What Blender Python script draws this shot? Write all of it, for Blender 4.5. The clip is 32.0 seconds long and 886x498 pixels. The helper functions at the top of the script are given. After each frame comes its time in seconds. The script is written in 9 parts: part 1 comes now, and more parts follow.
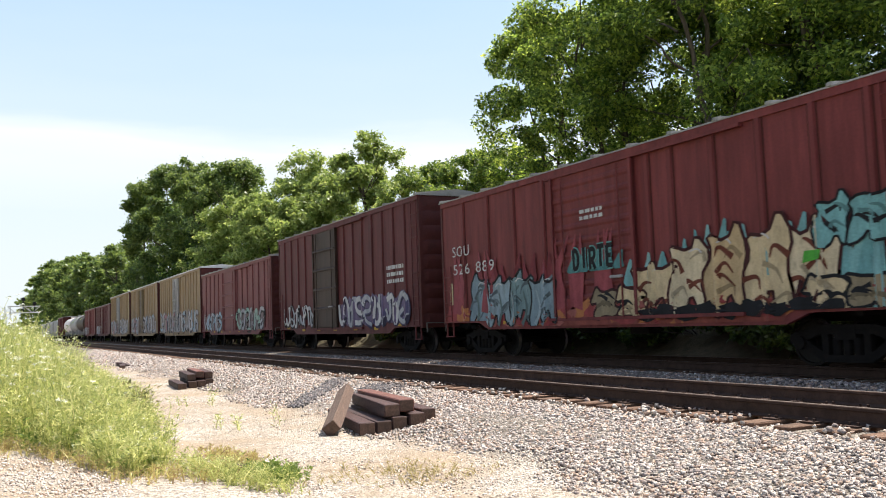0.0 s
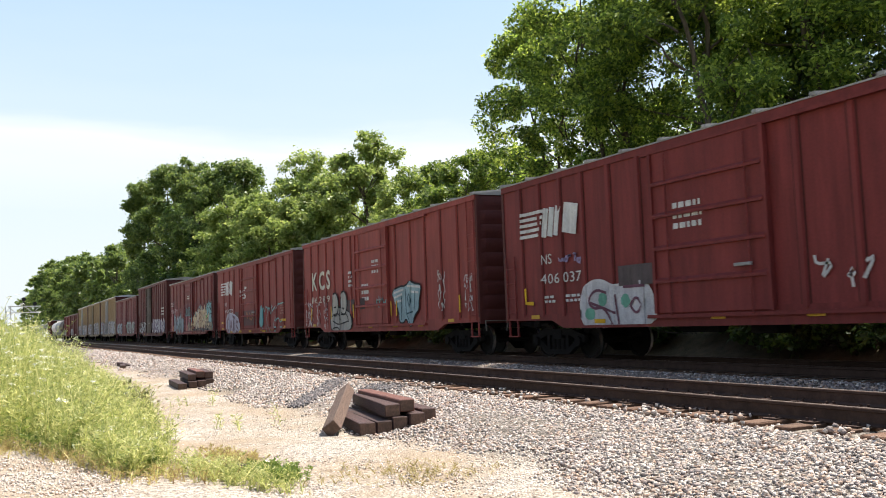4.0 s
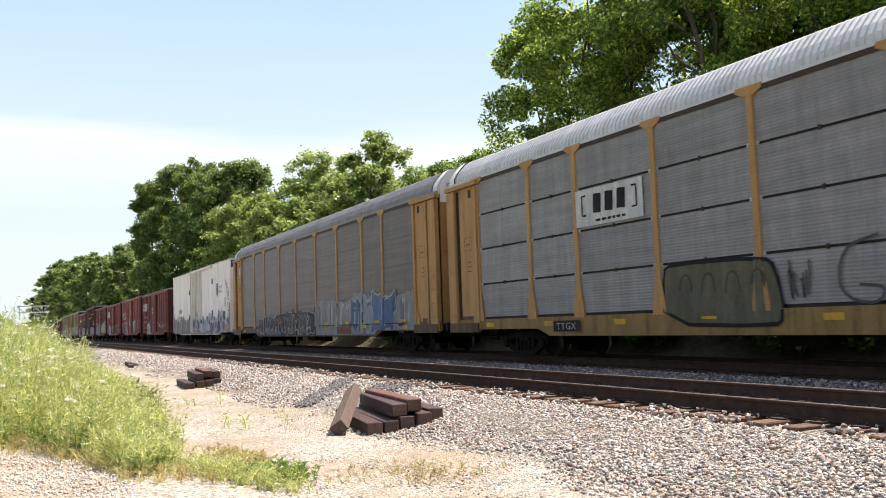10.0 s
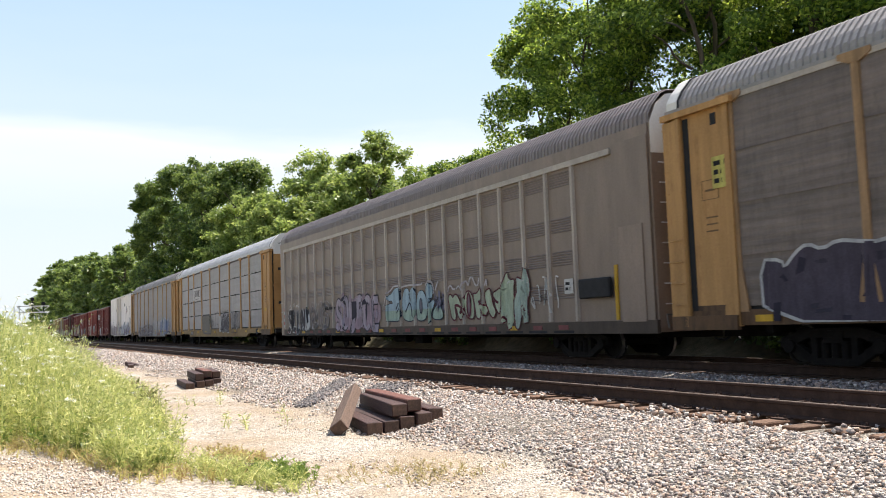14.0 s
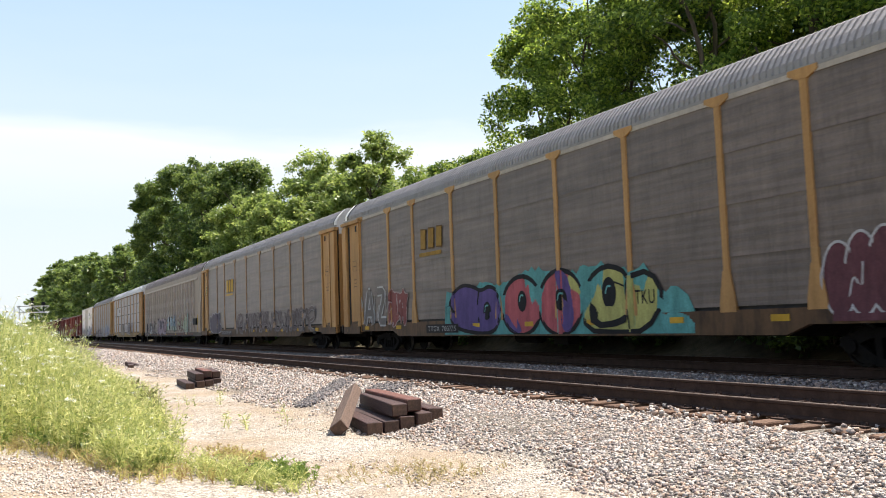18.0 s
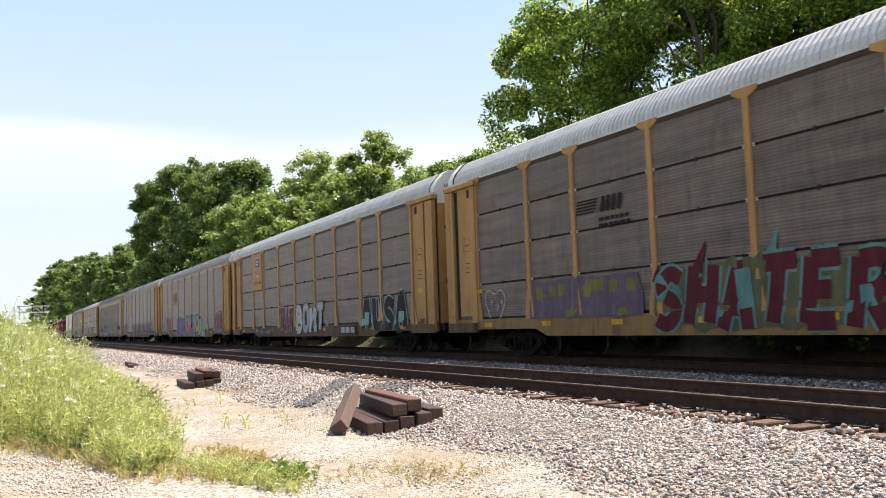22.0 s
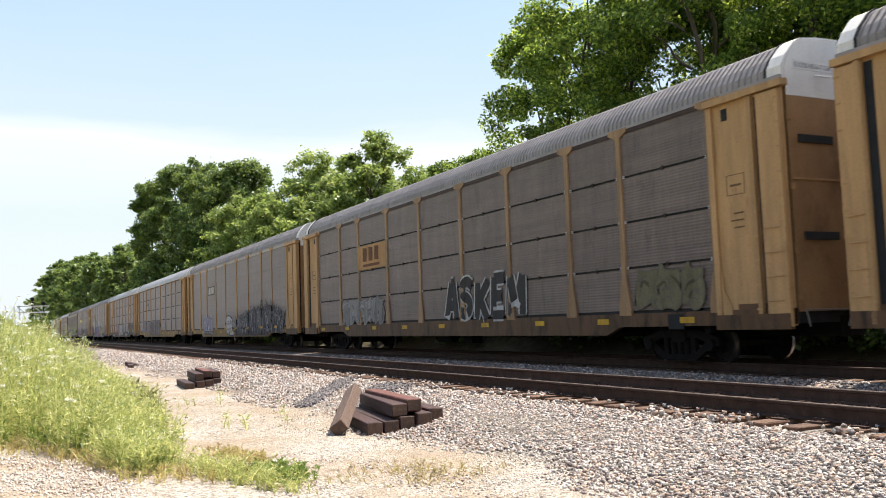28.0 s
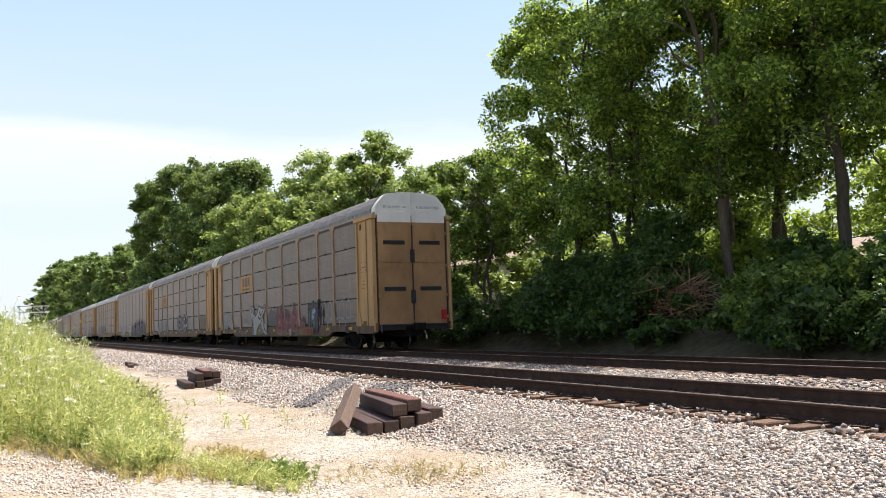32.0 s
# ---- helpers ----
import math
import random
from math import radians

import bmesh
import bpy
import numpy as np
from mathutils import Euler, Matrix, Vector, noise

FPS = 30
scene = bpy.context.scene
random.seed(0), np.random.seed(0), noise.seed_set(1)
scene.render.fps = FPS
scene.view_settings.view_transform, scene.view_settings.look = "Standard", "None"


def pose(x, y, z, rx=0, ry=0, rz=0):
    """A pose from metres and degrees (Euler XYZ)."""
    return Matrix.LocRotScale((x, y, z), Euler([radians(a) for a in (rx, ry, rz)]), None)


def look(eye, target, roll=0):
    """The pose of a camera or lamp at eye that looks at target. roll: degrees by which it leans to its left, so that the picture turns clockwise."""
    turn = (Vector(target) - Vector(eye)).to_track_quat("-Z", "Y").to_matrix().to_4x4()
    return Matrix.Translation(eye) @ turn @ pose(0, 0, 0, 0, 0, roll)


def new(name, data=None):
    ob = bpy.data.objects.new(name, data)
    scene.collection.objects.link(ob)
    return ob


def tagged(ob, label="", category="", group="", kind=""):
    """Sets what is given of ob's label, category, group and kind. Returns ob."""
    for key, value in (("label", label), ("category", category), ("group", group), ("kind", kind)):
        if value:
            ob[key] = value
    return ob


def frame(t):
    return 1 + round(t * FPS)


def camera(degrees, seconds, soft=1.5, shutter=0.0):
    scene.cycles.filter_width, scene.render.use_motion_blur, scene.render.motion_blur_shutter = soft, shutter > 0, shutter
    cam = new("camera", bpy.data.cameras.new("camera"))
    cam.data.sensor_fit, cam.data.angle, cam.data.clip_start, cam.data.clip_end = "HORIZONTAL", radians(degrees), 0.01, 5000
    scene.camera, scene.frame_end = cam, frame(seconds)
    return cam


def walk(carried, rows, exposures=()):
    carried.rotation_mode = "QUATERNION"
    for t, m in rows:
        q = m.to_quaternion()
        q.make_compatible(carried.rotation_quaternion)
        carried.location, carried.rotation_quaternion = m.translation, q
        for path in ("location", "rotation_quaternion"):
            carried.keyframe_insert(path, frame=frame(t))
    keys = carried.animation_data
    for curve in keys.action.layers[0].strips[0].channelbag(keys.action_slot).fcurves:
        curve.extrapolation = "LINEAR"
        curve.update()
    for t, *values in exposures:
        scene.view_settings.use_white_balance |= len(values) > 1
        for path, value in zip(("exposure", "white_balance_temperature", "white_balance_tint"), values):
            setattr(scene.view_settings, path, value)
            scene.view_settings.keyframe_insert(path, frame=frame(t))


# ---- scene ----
# Plan: x to the right across the tracks, y along them (the train runs towards +y), z up from the rail tops.
EYE = Vector((0, 0, 0.992))
YAW, PITCH, ROLL = 26.554, 4.739, -2.02
NEAR_X, FAR_X = 8.40, 13.41          # centre lines of the two tracks
SPEED = 11.7                         # metres a second
ZT = -0.178                          # top of the ties


def aim(turn):
    a, p = radians(YAW + turn), radians(PITCH)
    return look(EYE, EYE + Vector((math.sin(a) * math.cos(p), math.cos(a) * math.cos(p), math.sin(p))), ROLL)


cam = camera(53.6, 32.0, soft=0.95, shutter=0.12)
PAN = [(0, 0.48), (0.5, 0.37), (1.0, 0.755), (1.5, 0.92), (2.0, 0.92), (2.5, 0.82), (3.0, 0.70), (3.5, 0.58),
       (4.5, 0.34), (5.5, 0.10), (6.0, 0.0), (6.5, 0.0), (32.0, 0.0)]
walk(cam, [(t, aim(a)) for t, a in PAN], [(0, 1.0), (5.0, 1.0), (6.0, 0.9), (7.0, 0.8), (7.6, 0.9), (8.3, 1.0), (32, 1.0)])

# ---- light ----
SUN_EL, SUN_AZ = 62.0, 10.0          # azimuth from +x towards +y
world = bpy.data.worlds.new("world")
scene.world = world
world.use_nodes = True
wn, wl = world.node_tree.nodes, world.node_tree.links
wn.clear()
sky = wn.new("ShaderNodeTexSky")
sky.sky_type, sky.sun_disc = "NISHITA", False
sky.sun_elevation, sky.sun_rotation = radians(SUN_EL), radians(90 - SUN_AZ)
sky.dust_density, sky.air_density, sky.ozone_density = 2.5, 1.0, 0.6
wtc, wsep, wramp = wn.new("ShaderNodeTexCoord"), wn.new("ShaderNodeSeparateXYZ"), wn.new("ShaderNodeValToRGB")
wnoise, wadd, wmap = wn.new("ShaderNodeTexNoise"), wn.new("ShaderNodeMath"), wn.new("ShaderNodeMapping")
wmap.inputs["Scale"].default_value = (1.5, 1.5, 9.0)
wnoise.inputs["Scale"].default_value, wnoise.inputs["Detail"].default_value = 1.6, 6.0
wadd.operation = "MULTIPLY_ADD"
wadd.inputs[1].default_value = 0.09
wl.new(wtc.outputs["Generated"], wsep.inputs[0])
wl.new(wtc.outputs["Generated"], wmap.inputs["Vector"])
wl.new(wmap.outputs[0], wnoise.inputs["Vector"])
wl.new(wnoise.outputs["Fac"], wadd.inputs[0])
wl.new(wsep.outputs["Z"], wadd.inputs[2])
wl.new(wadd.outputs[0], wramp.inputs[0])
wtint = wn.new("ShaderNodeValToRGB")
wl.new(wadd.outputs[0], wtint.inputs[0])
wtint.color_ramp.elements[0].position, wtint.color_ramp.elements[0].color = 0.06, (4.0 / 5, 4.3 / 5, 4.5 / 5, 1)
wtint.color_ramp.elements[1].position, wtint.color_ramp.elements[1].color = 0.42, (2.4 / 5, 3.35 / 5, 4.4 / 5, 1)
for at, c in ((0.18, (3.7, 4.15, 4.5)), (0.225, (4.15, 4.4, 4.6)), (0.246, (4.4, 4.6, 4.75)), (0.268, (3.25, 3.9, 4.5))):
    e = wtint.color_ramp.elements.new(at)
    e.color = (c[0] / 5, c[1] / 5, c[2] / 5, 1)
wgain = wn.new("ShaderNodeMixRGB")
wgain.blend_type, wgain.inputs[0].default_value, wgain.inputs[2].default_value = "MULTIPLY", 1.0, (5, 5, 5, 1)
wl.new(wtint.outputs[0], wgain.inputs[1])
wramp.color_ramp.elements[0].position, wramp.color_ramp.elements[0].color = 0.10, (0.92, 0.92, 0.92, 1)
wramp.color_ramp.elements[1].position, wramp.color_ramp.elements[1].color = 0.62, (0.0, 0.0, 0.0, 1)
for at, v in ((0.30, 0.92), (0.44, 0.8)):
    e = wramp.color_ramp.elements.new(at)
    e.color = (v, v, v, 1)
wmix, wbg, wout = wn.new("ShaderNodeMixRGB"), wn.new("ShaderNodeBackground"), wn.new("ShaderNodeOutputWorld")
wl.new(wgain.outputs[0], wmix.inputs[2])
wl.new(wramp.outputs[0], wmix.inputs[0])
wl.new(sky.outputs[0], wmix.inputs[1])
wl.new(wmix.outputs[0], wbg.inputs[0])
wl.new(wbg.outputs[0], wout.inputs[0])
wbg.inputs[1].default_value = 0.118
sun = new("sun", bpy.data.lights.new("sun", "SUN"))
sun.data.energy, sun.data.angle, sun.data.color = 4.8, radians(0.53), (1.0, 0.94, 0.84)
to_sun = Vector((math.cos(radians(SUN_EL)) * math.cos(radians(SUN_AZ)), math.cos(radians(SUN_EL)) * math.sin(radians(SUN_AZ)), math.sin(radians(SUN_EL))))
sun.matrix_world = look(to_sun * 100, (0, 0, 0))


# ---- materials ----
def base_mat(name):
    m = bpy.data.materials.new(name)
    m.use_nodes = True
    n, l = m.node_tree.nodes, m.node_tree.links
    return m, n, l, n["Principled BSDF"]


def node(n, kind, **values):
    nd = n.new(kind)
    for k, v in values.items():
        nd.inputs[k.replace("_", " ")].default_value = v
    return nd


def rgb(c, k=1.0):
    return (c[0] * k, c[1] * k, c[2] * k, 1)


def surface(name, color, rough=0.7, metal=0.0, scale=4.0, vary=0.25, second=None, second_at=0.62, stretch=(1, 1, 1), fine=40.0, bump=0.15, per="object", spec=0.4, soft=0.08, grain=0.35, streak=0.0, columns=0.0, glare_sheen=0.0):
    """A paint, wood or stone: two scales of variation, an optional second colour in patches (rust, dirt) and fine relief."""
    m, n, l, b = base_mat(name)
    tc = n.new("ShaderNodeTexCoord")
    mp = n.new("ShaderNodeMapping")
    mp.inputs["Scale"].default_value = stretch
    shift = n.new("ShaderNodeVectorMath")
    shift.operation = "ADD"
    l.new(tc.outputs["Object"], shift.inputs[0])
    if per == "object":
        far = n.new("ShaderNodeVectorMath")
        far.operation = "MULTIPLY"
        far.inputs[1].default_value = (37, 91, 53)
        l.new(n.new("ShaderNodeObjectInfo").outputs["Random"], far.inputs[0])
        l.new(far.outputs[0], shift.inputs[1])
    l.new(shift.outputs[0], mp.inputs["Vector"])
    big = node(n, "ShaderNodeTexNoise", Scale=scale, Detail=6.0, Roughness=0.62)
    small = node(n, "ShaderNodeTexNoise", Scale=fine, Detail=3.0, Roughness=0.6)
    l.new(mp.outputs[0], big.inputs["Vector"])
    l.new(tc.outputs["Object"], small.inputs["Vector"])
    ramp = n.new("ShaderNodeValToRGB")
    ramp.color_ramp.elements[0].position, ramp.color_ramp.elements[0].color = 0.3, rgb(color, 1 - vary)
    ramp.color_ramp.elements[1].position, ramp.color_ramp.elements[1].color = 0.7, rgb(color, 1 + vary)
    l.new(big.outputs["Fac"], ramp.inputs[0])
    last = ramp.outputs[0]
    if second:
        patch = node(n, "ShaderNodeTexNoise", Scale=scale * 1.7, Detail=8.0, Roughness=0.7)
        l.new(mp.outputs[0], patch.inputs["Vector"])
        cut = n.new("ShaderNodeValToRGB")
        cut.color_ramp.elements[0].position, cut.color_ramp.elements[1].position = second_at - 0.06, second_at + soft
        l.new(patch.outputs["Fac"], cut.inputs[0])
        mix = n.new("ShaderNodeMixRGB")
        mix.inputs[2].default_value = rgb(second)
        l.new(cut.outputs[0], mix.inputs[0])
        l.new(last, mix.inputs[1])
        last = mix.outputs[0]
    for amount, st in ((streak, (0.5, 4.5, 0.45)), (columns * 0.4, (0.5, 30.0, 2.2)), (columns, (0.5, 0.35, 5.0))):
        if amount:
            ms = n.new("ShaderNodeMapping")
            ms.inputs["Scale"].default_value = st
            l.new(shift.outputs[0], ms.inputs["Vector"])
            sn = node(n, "ShaderNodeTexNoise", Scale=1.0, Detail=4.0, Roughness=0.65)
            l.new(ms.outputs[0], sn.inputs["Vector"])
            sr = n.new("ShaderNodeValToRGB")
            sr.color_ramp.elements[0].position, sr.color_ramp.elements[0].color = 0.28, rgb((1, 1, 1), 1 - amount)
            sr.color_ramp.elements[1].position, sr.color_ramp.elements[1].color = 0.68, rgb((1, 1, 1), 1.0)
            l.new(sn.outputs["Fac"], sr.inputs[0])
            sm = n.new("ShaderNodeMixRGB")
            sm.blend_type, sm.inputs[0].default_value = "MULTIPLY", 1.0
            l.new(last, sm.inputs[1])
            l.new(sr.outputs[0], sm.inputs[2])
            last = sm.outputs[0]
    over = n.new("ShaderNodeMixRGB")
    over.blend_type = "OVERLAY"
    over.inputs[0].default_value = grain
    l.new(last, over.inputs[1])
    l.new(small.outputs["Fac"], over.inputs[2])
    last = over.outputs[0]
    src = None
    if per == "object":
        src = n.new("ShaderNodeObjectInfo").outputs["Random"]
    elif per == "island":
        src = n.new("ShaderNodeNewGeometry").outputs["Random Per Island"]
    if src:
        hsv = n.new("ShaderNodeHueSaturation")
        rng = n.new("ShaderNodeMapRange")
        rng.inputs["To Min"].default_value, rng.inputs["To Max"].default_value = 1 - vary * 0.5, 1 + vary * 0.5
        l.new(src, rng.inputs["Value"])
        l.new(rng.outputs[0], hsv.inputs["Value"])
        l.new(last, hsv.inputs["Color"])
        last = hsv.outputs[0]
    l.new(last, b.inputs["Base Color"])
    b.inputs["Roughness"].default_value, b.inputs["Metallic"].default_value = rough, metal
    b.inputs["Specular IOR Level"].default_value = spec
    # pinkish sheen at grazing angles; the glare is put into the paint
    if glare_sheen:
        b.inputs["Sheen Weight"].default_value, b.inputs["Sheen Roughness"].default_value = glare_sheen, 0.28
        b.inputs["Sheen Tint"].default_value = (0.95, 0.78, 0.72, 1)
    if bump:
        bp = node(n, "ShaderNodeBump", Strength=bump, Distance=0.02)
        l.new(small.outputs["Fac"], bp.inputs["Height"])
        l.new(bp.outputs[0], b.inputs["Normal"])
    return m


def car_paint(name, color, dirt=(0.10, 0.075, 0.055), amount=0.5, rust=None, rough=0.6, streak=0.4, columns=0.0, spec=0.22, glare_sheen=0.0):
    """Weathered car paint: rain streaks down the side, patches of grime and specks of rust."""
    return surface(name, color, rough=rough, scale=1.1, vary=0.13, second=rust or dirt, second_at=0.72 - 0.12 * amount, stretch=(1.0, 1.7, 0.5), fine=22.0, bump=0.05, spec=spec, soft=0.2, grain=0.22, streak=streak, columns=columns, glare_sheen=glare_sheen)


def leaf_mat(name, dark, light, yellow, through_light=0.42):
    m, n, l, b = base_mat(name)
    geo = n.new("ShaderNodeNewGeometry")
    ramp = n.new("ShaderNodeValToRGB")
    ramp.color_ramp.elements[0].color, ramp.color_ramp.elements[1].color = rgb(dark), rgb(yellow)
    ramp.color_ramp.elements.new(0.55).color = rgb(light)
    l.new(geo.outputs["Random Per Island"], ramp.inputs[0])
    l.new(ramp.outputs[0], b.inputs["Base Color"])
    b.inputs["Roughness"].default_value = 0.42
    b.inputs["Specular IOR Level"].default_value = 0.4
    tr = n.new("ShaderNodeBsdfTranslucent")
    br = n.new("ShaderNodeHueSaturation")
    br.inputs["Value"].default_value, br.inputs["Hue"].default_value = 1.9, 0.485
    l.new(ramp.outputs[0], br.inputs["Color"])
    l.new(br.outputs[0], tr.inputs["Color"])
    mx = n.new("ShaderNodeMixShader")
    mx.inputs[0].default_value = through_light
    l.new(b.outputs[0], mx.inputs[1])
    l.new(tr.outputs[0], mx.inputs[2])
    l.new(mx.outputs[0], n["Material Output"].inputs["Surface"])
    return m


M = {}
M["leaf"] = leaf_mat("leaf", (0.040, 0.078, 0.014), (0.092, 0.150, 0.026), (0.23, 0.29, 0.052), 0.42)
M["leaf_mid"] = leaf_mat("leaf_mid", (0.036, 0.070, 0.013), (0.112, 0.182, 0.030), (0.36, 0.44, 0.075), 0.57)
# darker leaf copy; shade under and behind the trees is in its colour
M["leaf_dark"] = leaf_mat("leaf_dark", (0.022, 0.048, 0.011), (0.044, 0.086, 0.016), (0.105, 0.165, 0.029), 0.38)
M["leaf_far"] = leaf_mat("leaf_far", (0.050, 0.086, 0.024), (0.100, 0.152, 0.038), (0.20, 0.26, 0.062), 0.45)
# brighter leaf copy; the look of sunlight is put into its colour
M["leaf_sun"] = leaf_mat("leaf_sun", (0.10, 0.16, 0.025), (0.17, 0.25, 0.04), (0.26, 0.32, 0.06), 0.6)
M["leaf_pale"] = leaf_mat("leaf_pale", (0.098, 0.150, 0.036), (0.170, 0.232, 0.056), (0.255, 0.30, 0.088), 0.48)
M["weed"] = leaf_mat("weed", (0.14, 0.185, 0.055), (0.315, 0.35, 0.108), (0.56, 0.545, 0.25))
M["weed_dry"] = leaf_mat("weed_dry", (0.20, 0.17, 0.07), (0.30, 0.26, 0.10), (0.36, 0.32, 0.16))
M["weed_red"] = leaf_mat("weed_red", (0.24, 0.16, 0.08), (0.34, 0.30, 0.11), (0.42, 0.40, 0.14))
M["weed_green"] = leaf_mat("weed_green", (0.08, 0.13, 0.03), (0.13, 0.20, 0.04), (0.20, 0.26, 0.06))
M["weed_dark"] = leaf_mat("weed_dark", (0.07, 0.075, 0.03), (0.12, 0.14, 0.045), (0.20, 0.18, 0.07))
M["petal"] = surface("petal", (0.78, 0.78, 0.66), rough=0.6, vary=0.1, per="island", bump=0)
M["twig_dry"] = surface("twig_dry", (0.34, 0.19, 0.115), rough=0.8, vary=0.3, per="island", bump=0)
M["bark"] = surface("bark", (0.085, 0.065, 0.048), rough=0.9, scale=5, vary=0.4, stretch=(3, 3, 0.5), bump=0.6)
M["stone"] = surface("stone", (0.40, 0.355, 0.320), rough=0.85, scale=30, vary=0.5, per="island", bump=0.3, second=(0.25, 0.19, 0.15), second_at=0.6, fine=120)
M["stone_pink"] = surface("stone_pink", (0.36, 0.26, 0.20), rough=0.85, scale=30, vary=0.5, per="island", bump=0.3, fine=120)
# colour of the shadow streaks drawn on the near shoulder
M["stone_shaded"] = surface("stone_shaded", (0.115, 0.105, 0.107), rough=0.85, scale=30, vary=0.6, per="island", bump=0.3, fine=120)
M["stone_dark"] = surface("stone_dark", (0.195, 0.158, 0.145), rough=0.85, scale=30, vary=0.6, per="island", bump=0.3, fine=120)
M["tie_old"] = surface("tie_old", (0.115, 0.062, 0.038), rough=0.9, scale=5, vary=0.4, stretch=(0.6, 8, 8), fine=60, bump=0.5, second=(0.22, 0.16, 0.115), second_at=0.62)
M["tie_creosote"] = surface("tie_creosote", (0.040, 0.018, 0.016), rough=0.75, scale=5, vary=0.45, stretch=(0.6, 8, 8), fine=50, bump=0.5, second=(0.085, 0.038, 0.028), second_at=0.6)
M["tie_red"] = surface("tie_red", (0.125, 0.045, 0.032), rough=0.75, scale=5, vary=0.45, stretch=(0.6, 8, 8), fine=50, bump=0.5, second=(0.06, 0.03, 0.024), second_at=0.6)
M["stone_white"] = surface("stone_white", (0.62, 0.54, 0.455), rough=0.8, scale=30, vary=0.4, per="island", bump=0.3, fine=120)
M["tie_end"] = surface("tie_end", (0.105, 0.064, 0.045), rough=0.9, scale=14, vary=0.35, bump=0.4, second=(0.08, 0.055, 0.04), second_at=0.6)
M["tie_grey"] = surface("tie_grey", (0.115, 0.074, 0.056), rough=0.9, scale=6, vary=0.35, stretch=(0.6, 8, 8), fine=60, bump=0.5)
M["rail_side"] = surface("rail_side", (0.052, 0.032, 0.025), rough=0.9, scale=6, vary=0.35, bump=0.3, spec=0.15)
M["rail_head"] = surface("rail_head", (0.105, 0.080, 0.066), rough=0.5, metal=0.35, scale=8, vary=0.15, bump=0.03)
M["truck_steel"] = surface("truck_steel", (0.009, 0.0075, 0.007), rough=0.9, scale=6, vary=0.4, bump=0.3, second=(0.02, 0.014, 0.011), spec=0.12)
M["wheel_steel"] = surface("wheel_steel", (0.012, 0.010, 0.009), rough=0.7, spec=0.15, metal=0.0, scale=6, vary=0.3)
M["wheel_tread"] = surface("wheel_tread", (0.45, 0.43, 0.42), rough=0.3, metal=0.9, scale=6, vary=0.15, bump=0.02)
M["black"] = surface("black", (0.02, 0.02, 0.022), rough=0.7, vary=0.3, spec=0.2)


def ground_mat():
    m, n, l, b = base_mat("ground")
    tc = n.new("ShaderNodeTexCoord")
    sep = n.new("ShaderNodeSeparateXYZ")
    l.new(tc.outputs["Object"], sep.inputs[0])
    vor = node(n, "ShaderNodeTexVoronoi", Scale=38.0)
    vor2 = node(n, "ShaderNodeTexVoronoi", Scale=21.0)
    big = node(n, "ShaderNodeTexNoise", Scale=0.45, Detail=6.0, Roughness=0.6)
    mid = node(n, "ShaderNodeTexNoise", Scale=3.0, Detail=6.0, Roughness=0.65)
    for v in (vor, vor2, big, mid):
        l.new(tc.outputs["Object"], v.inputs["Vector"])
    pebble = n.new("ShaderNodeValToRGB")
    pebble.color_ramp.elements[0].color, pebble.color_ramp.elements[1].color = (0.13, 0.11, 0.095, 1), (0.58, 0.52, 0.45, 1)
    pebble.color_ramp.elements.new(0.4).color = (0.34, 0.30, 0.255, 1)
    sepc = n.new("ShaderNodeSeparateColor")
    l.new(vor.outputs["Color"], sepc.inputs[0])
    l.new(sepc.outputs[0], pebble.inputs[0])
    sand = n.new("ShaderNodeValToRGB")
    sand.color_ramp.elements[0].position, sand.color_ramp.elements[0].color = 0.3, (0.225, 0.158, 0.096, 1)
    sand.color_ramp.elements[1].position, sand.color_ramp.elements[1].color = 0.7, (0.345, 0.264, 0.172, 1)
    l.new(mid.outputs["Fac"], sand.inputs[0])
    cut = n.new("ShaderNodeValToRGB")
    cut.color_ramp.elements[0].position, cut.color_ramp.elements[1].position = 0.40, 0.58
    cut.color_ramp.elements[0].color, cut.color_ramp.elements[1].color = (0.05, 0.05, 0.05, 1), (0.7, 0.7, 0.7, 1)
    l.new(big.outputs["Fac"], cut.inputs[0])
    mix = n.new("ShaderNodeMixRGB")
    l.new(cut.outputs[0], mix.inputs[0])
    l.new(pebble.outputs[0], mix.inputs[1])
    l.new(sand.outputs[0], mix.inputs[2])
    # crushed stone of the track bed, with gap shade put into its dark colour
    bed = n.new("ShaderNodeValToRGB")
    bed.color_ramp.elements[0].color, bed.color_ramp.elements[1].color = (0.045, 0.038, 0.032, 1), (0.32, 0.28, 0.24, 1)
    bed.color_ramp.elements.new(0.45).color = (0.15, 0.128, 0.108, 1)
    sepb = n.new("ShaderNodeSeparateColor")
    l.new(vor2.outputs["Color"], sepb.inputs[0])
    l.new(sepb.outputs[0], bed.inputs[0])
    wob = n.new("ShaderNodeMath")
    wob.operation = "MULTIPLY_ADD"
    wob.inputs[1].default_value = 1.4
    l.new(big.outputs["Fac"], wob.inputs[0])
    l.new(sep.outputs["X"], wob.inputs[2])
    edge0 = n.new("ShaderNodeMapRange")
    edge0.inputs["From Min"].default_value, edge0.inputs["From Max"].default_value = 5.7, 6.3
    l.new(wob.outputs[0], edge0.inputs["Value"])
    mix0 = n.new("ShaderNodeMixRGB")
    l.new(edge0.outputs[0], mix0.inputs[0])
    l.new(mix.outputs[0], mix0.inputs[1])
    l.new(bed.outputs[0], mix0.inputs[2])
    mix = mix0
    # leaf litter and soil beyond the far track
    soil = n.new("ShaderNodeValToRGB")
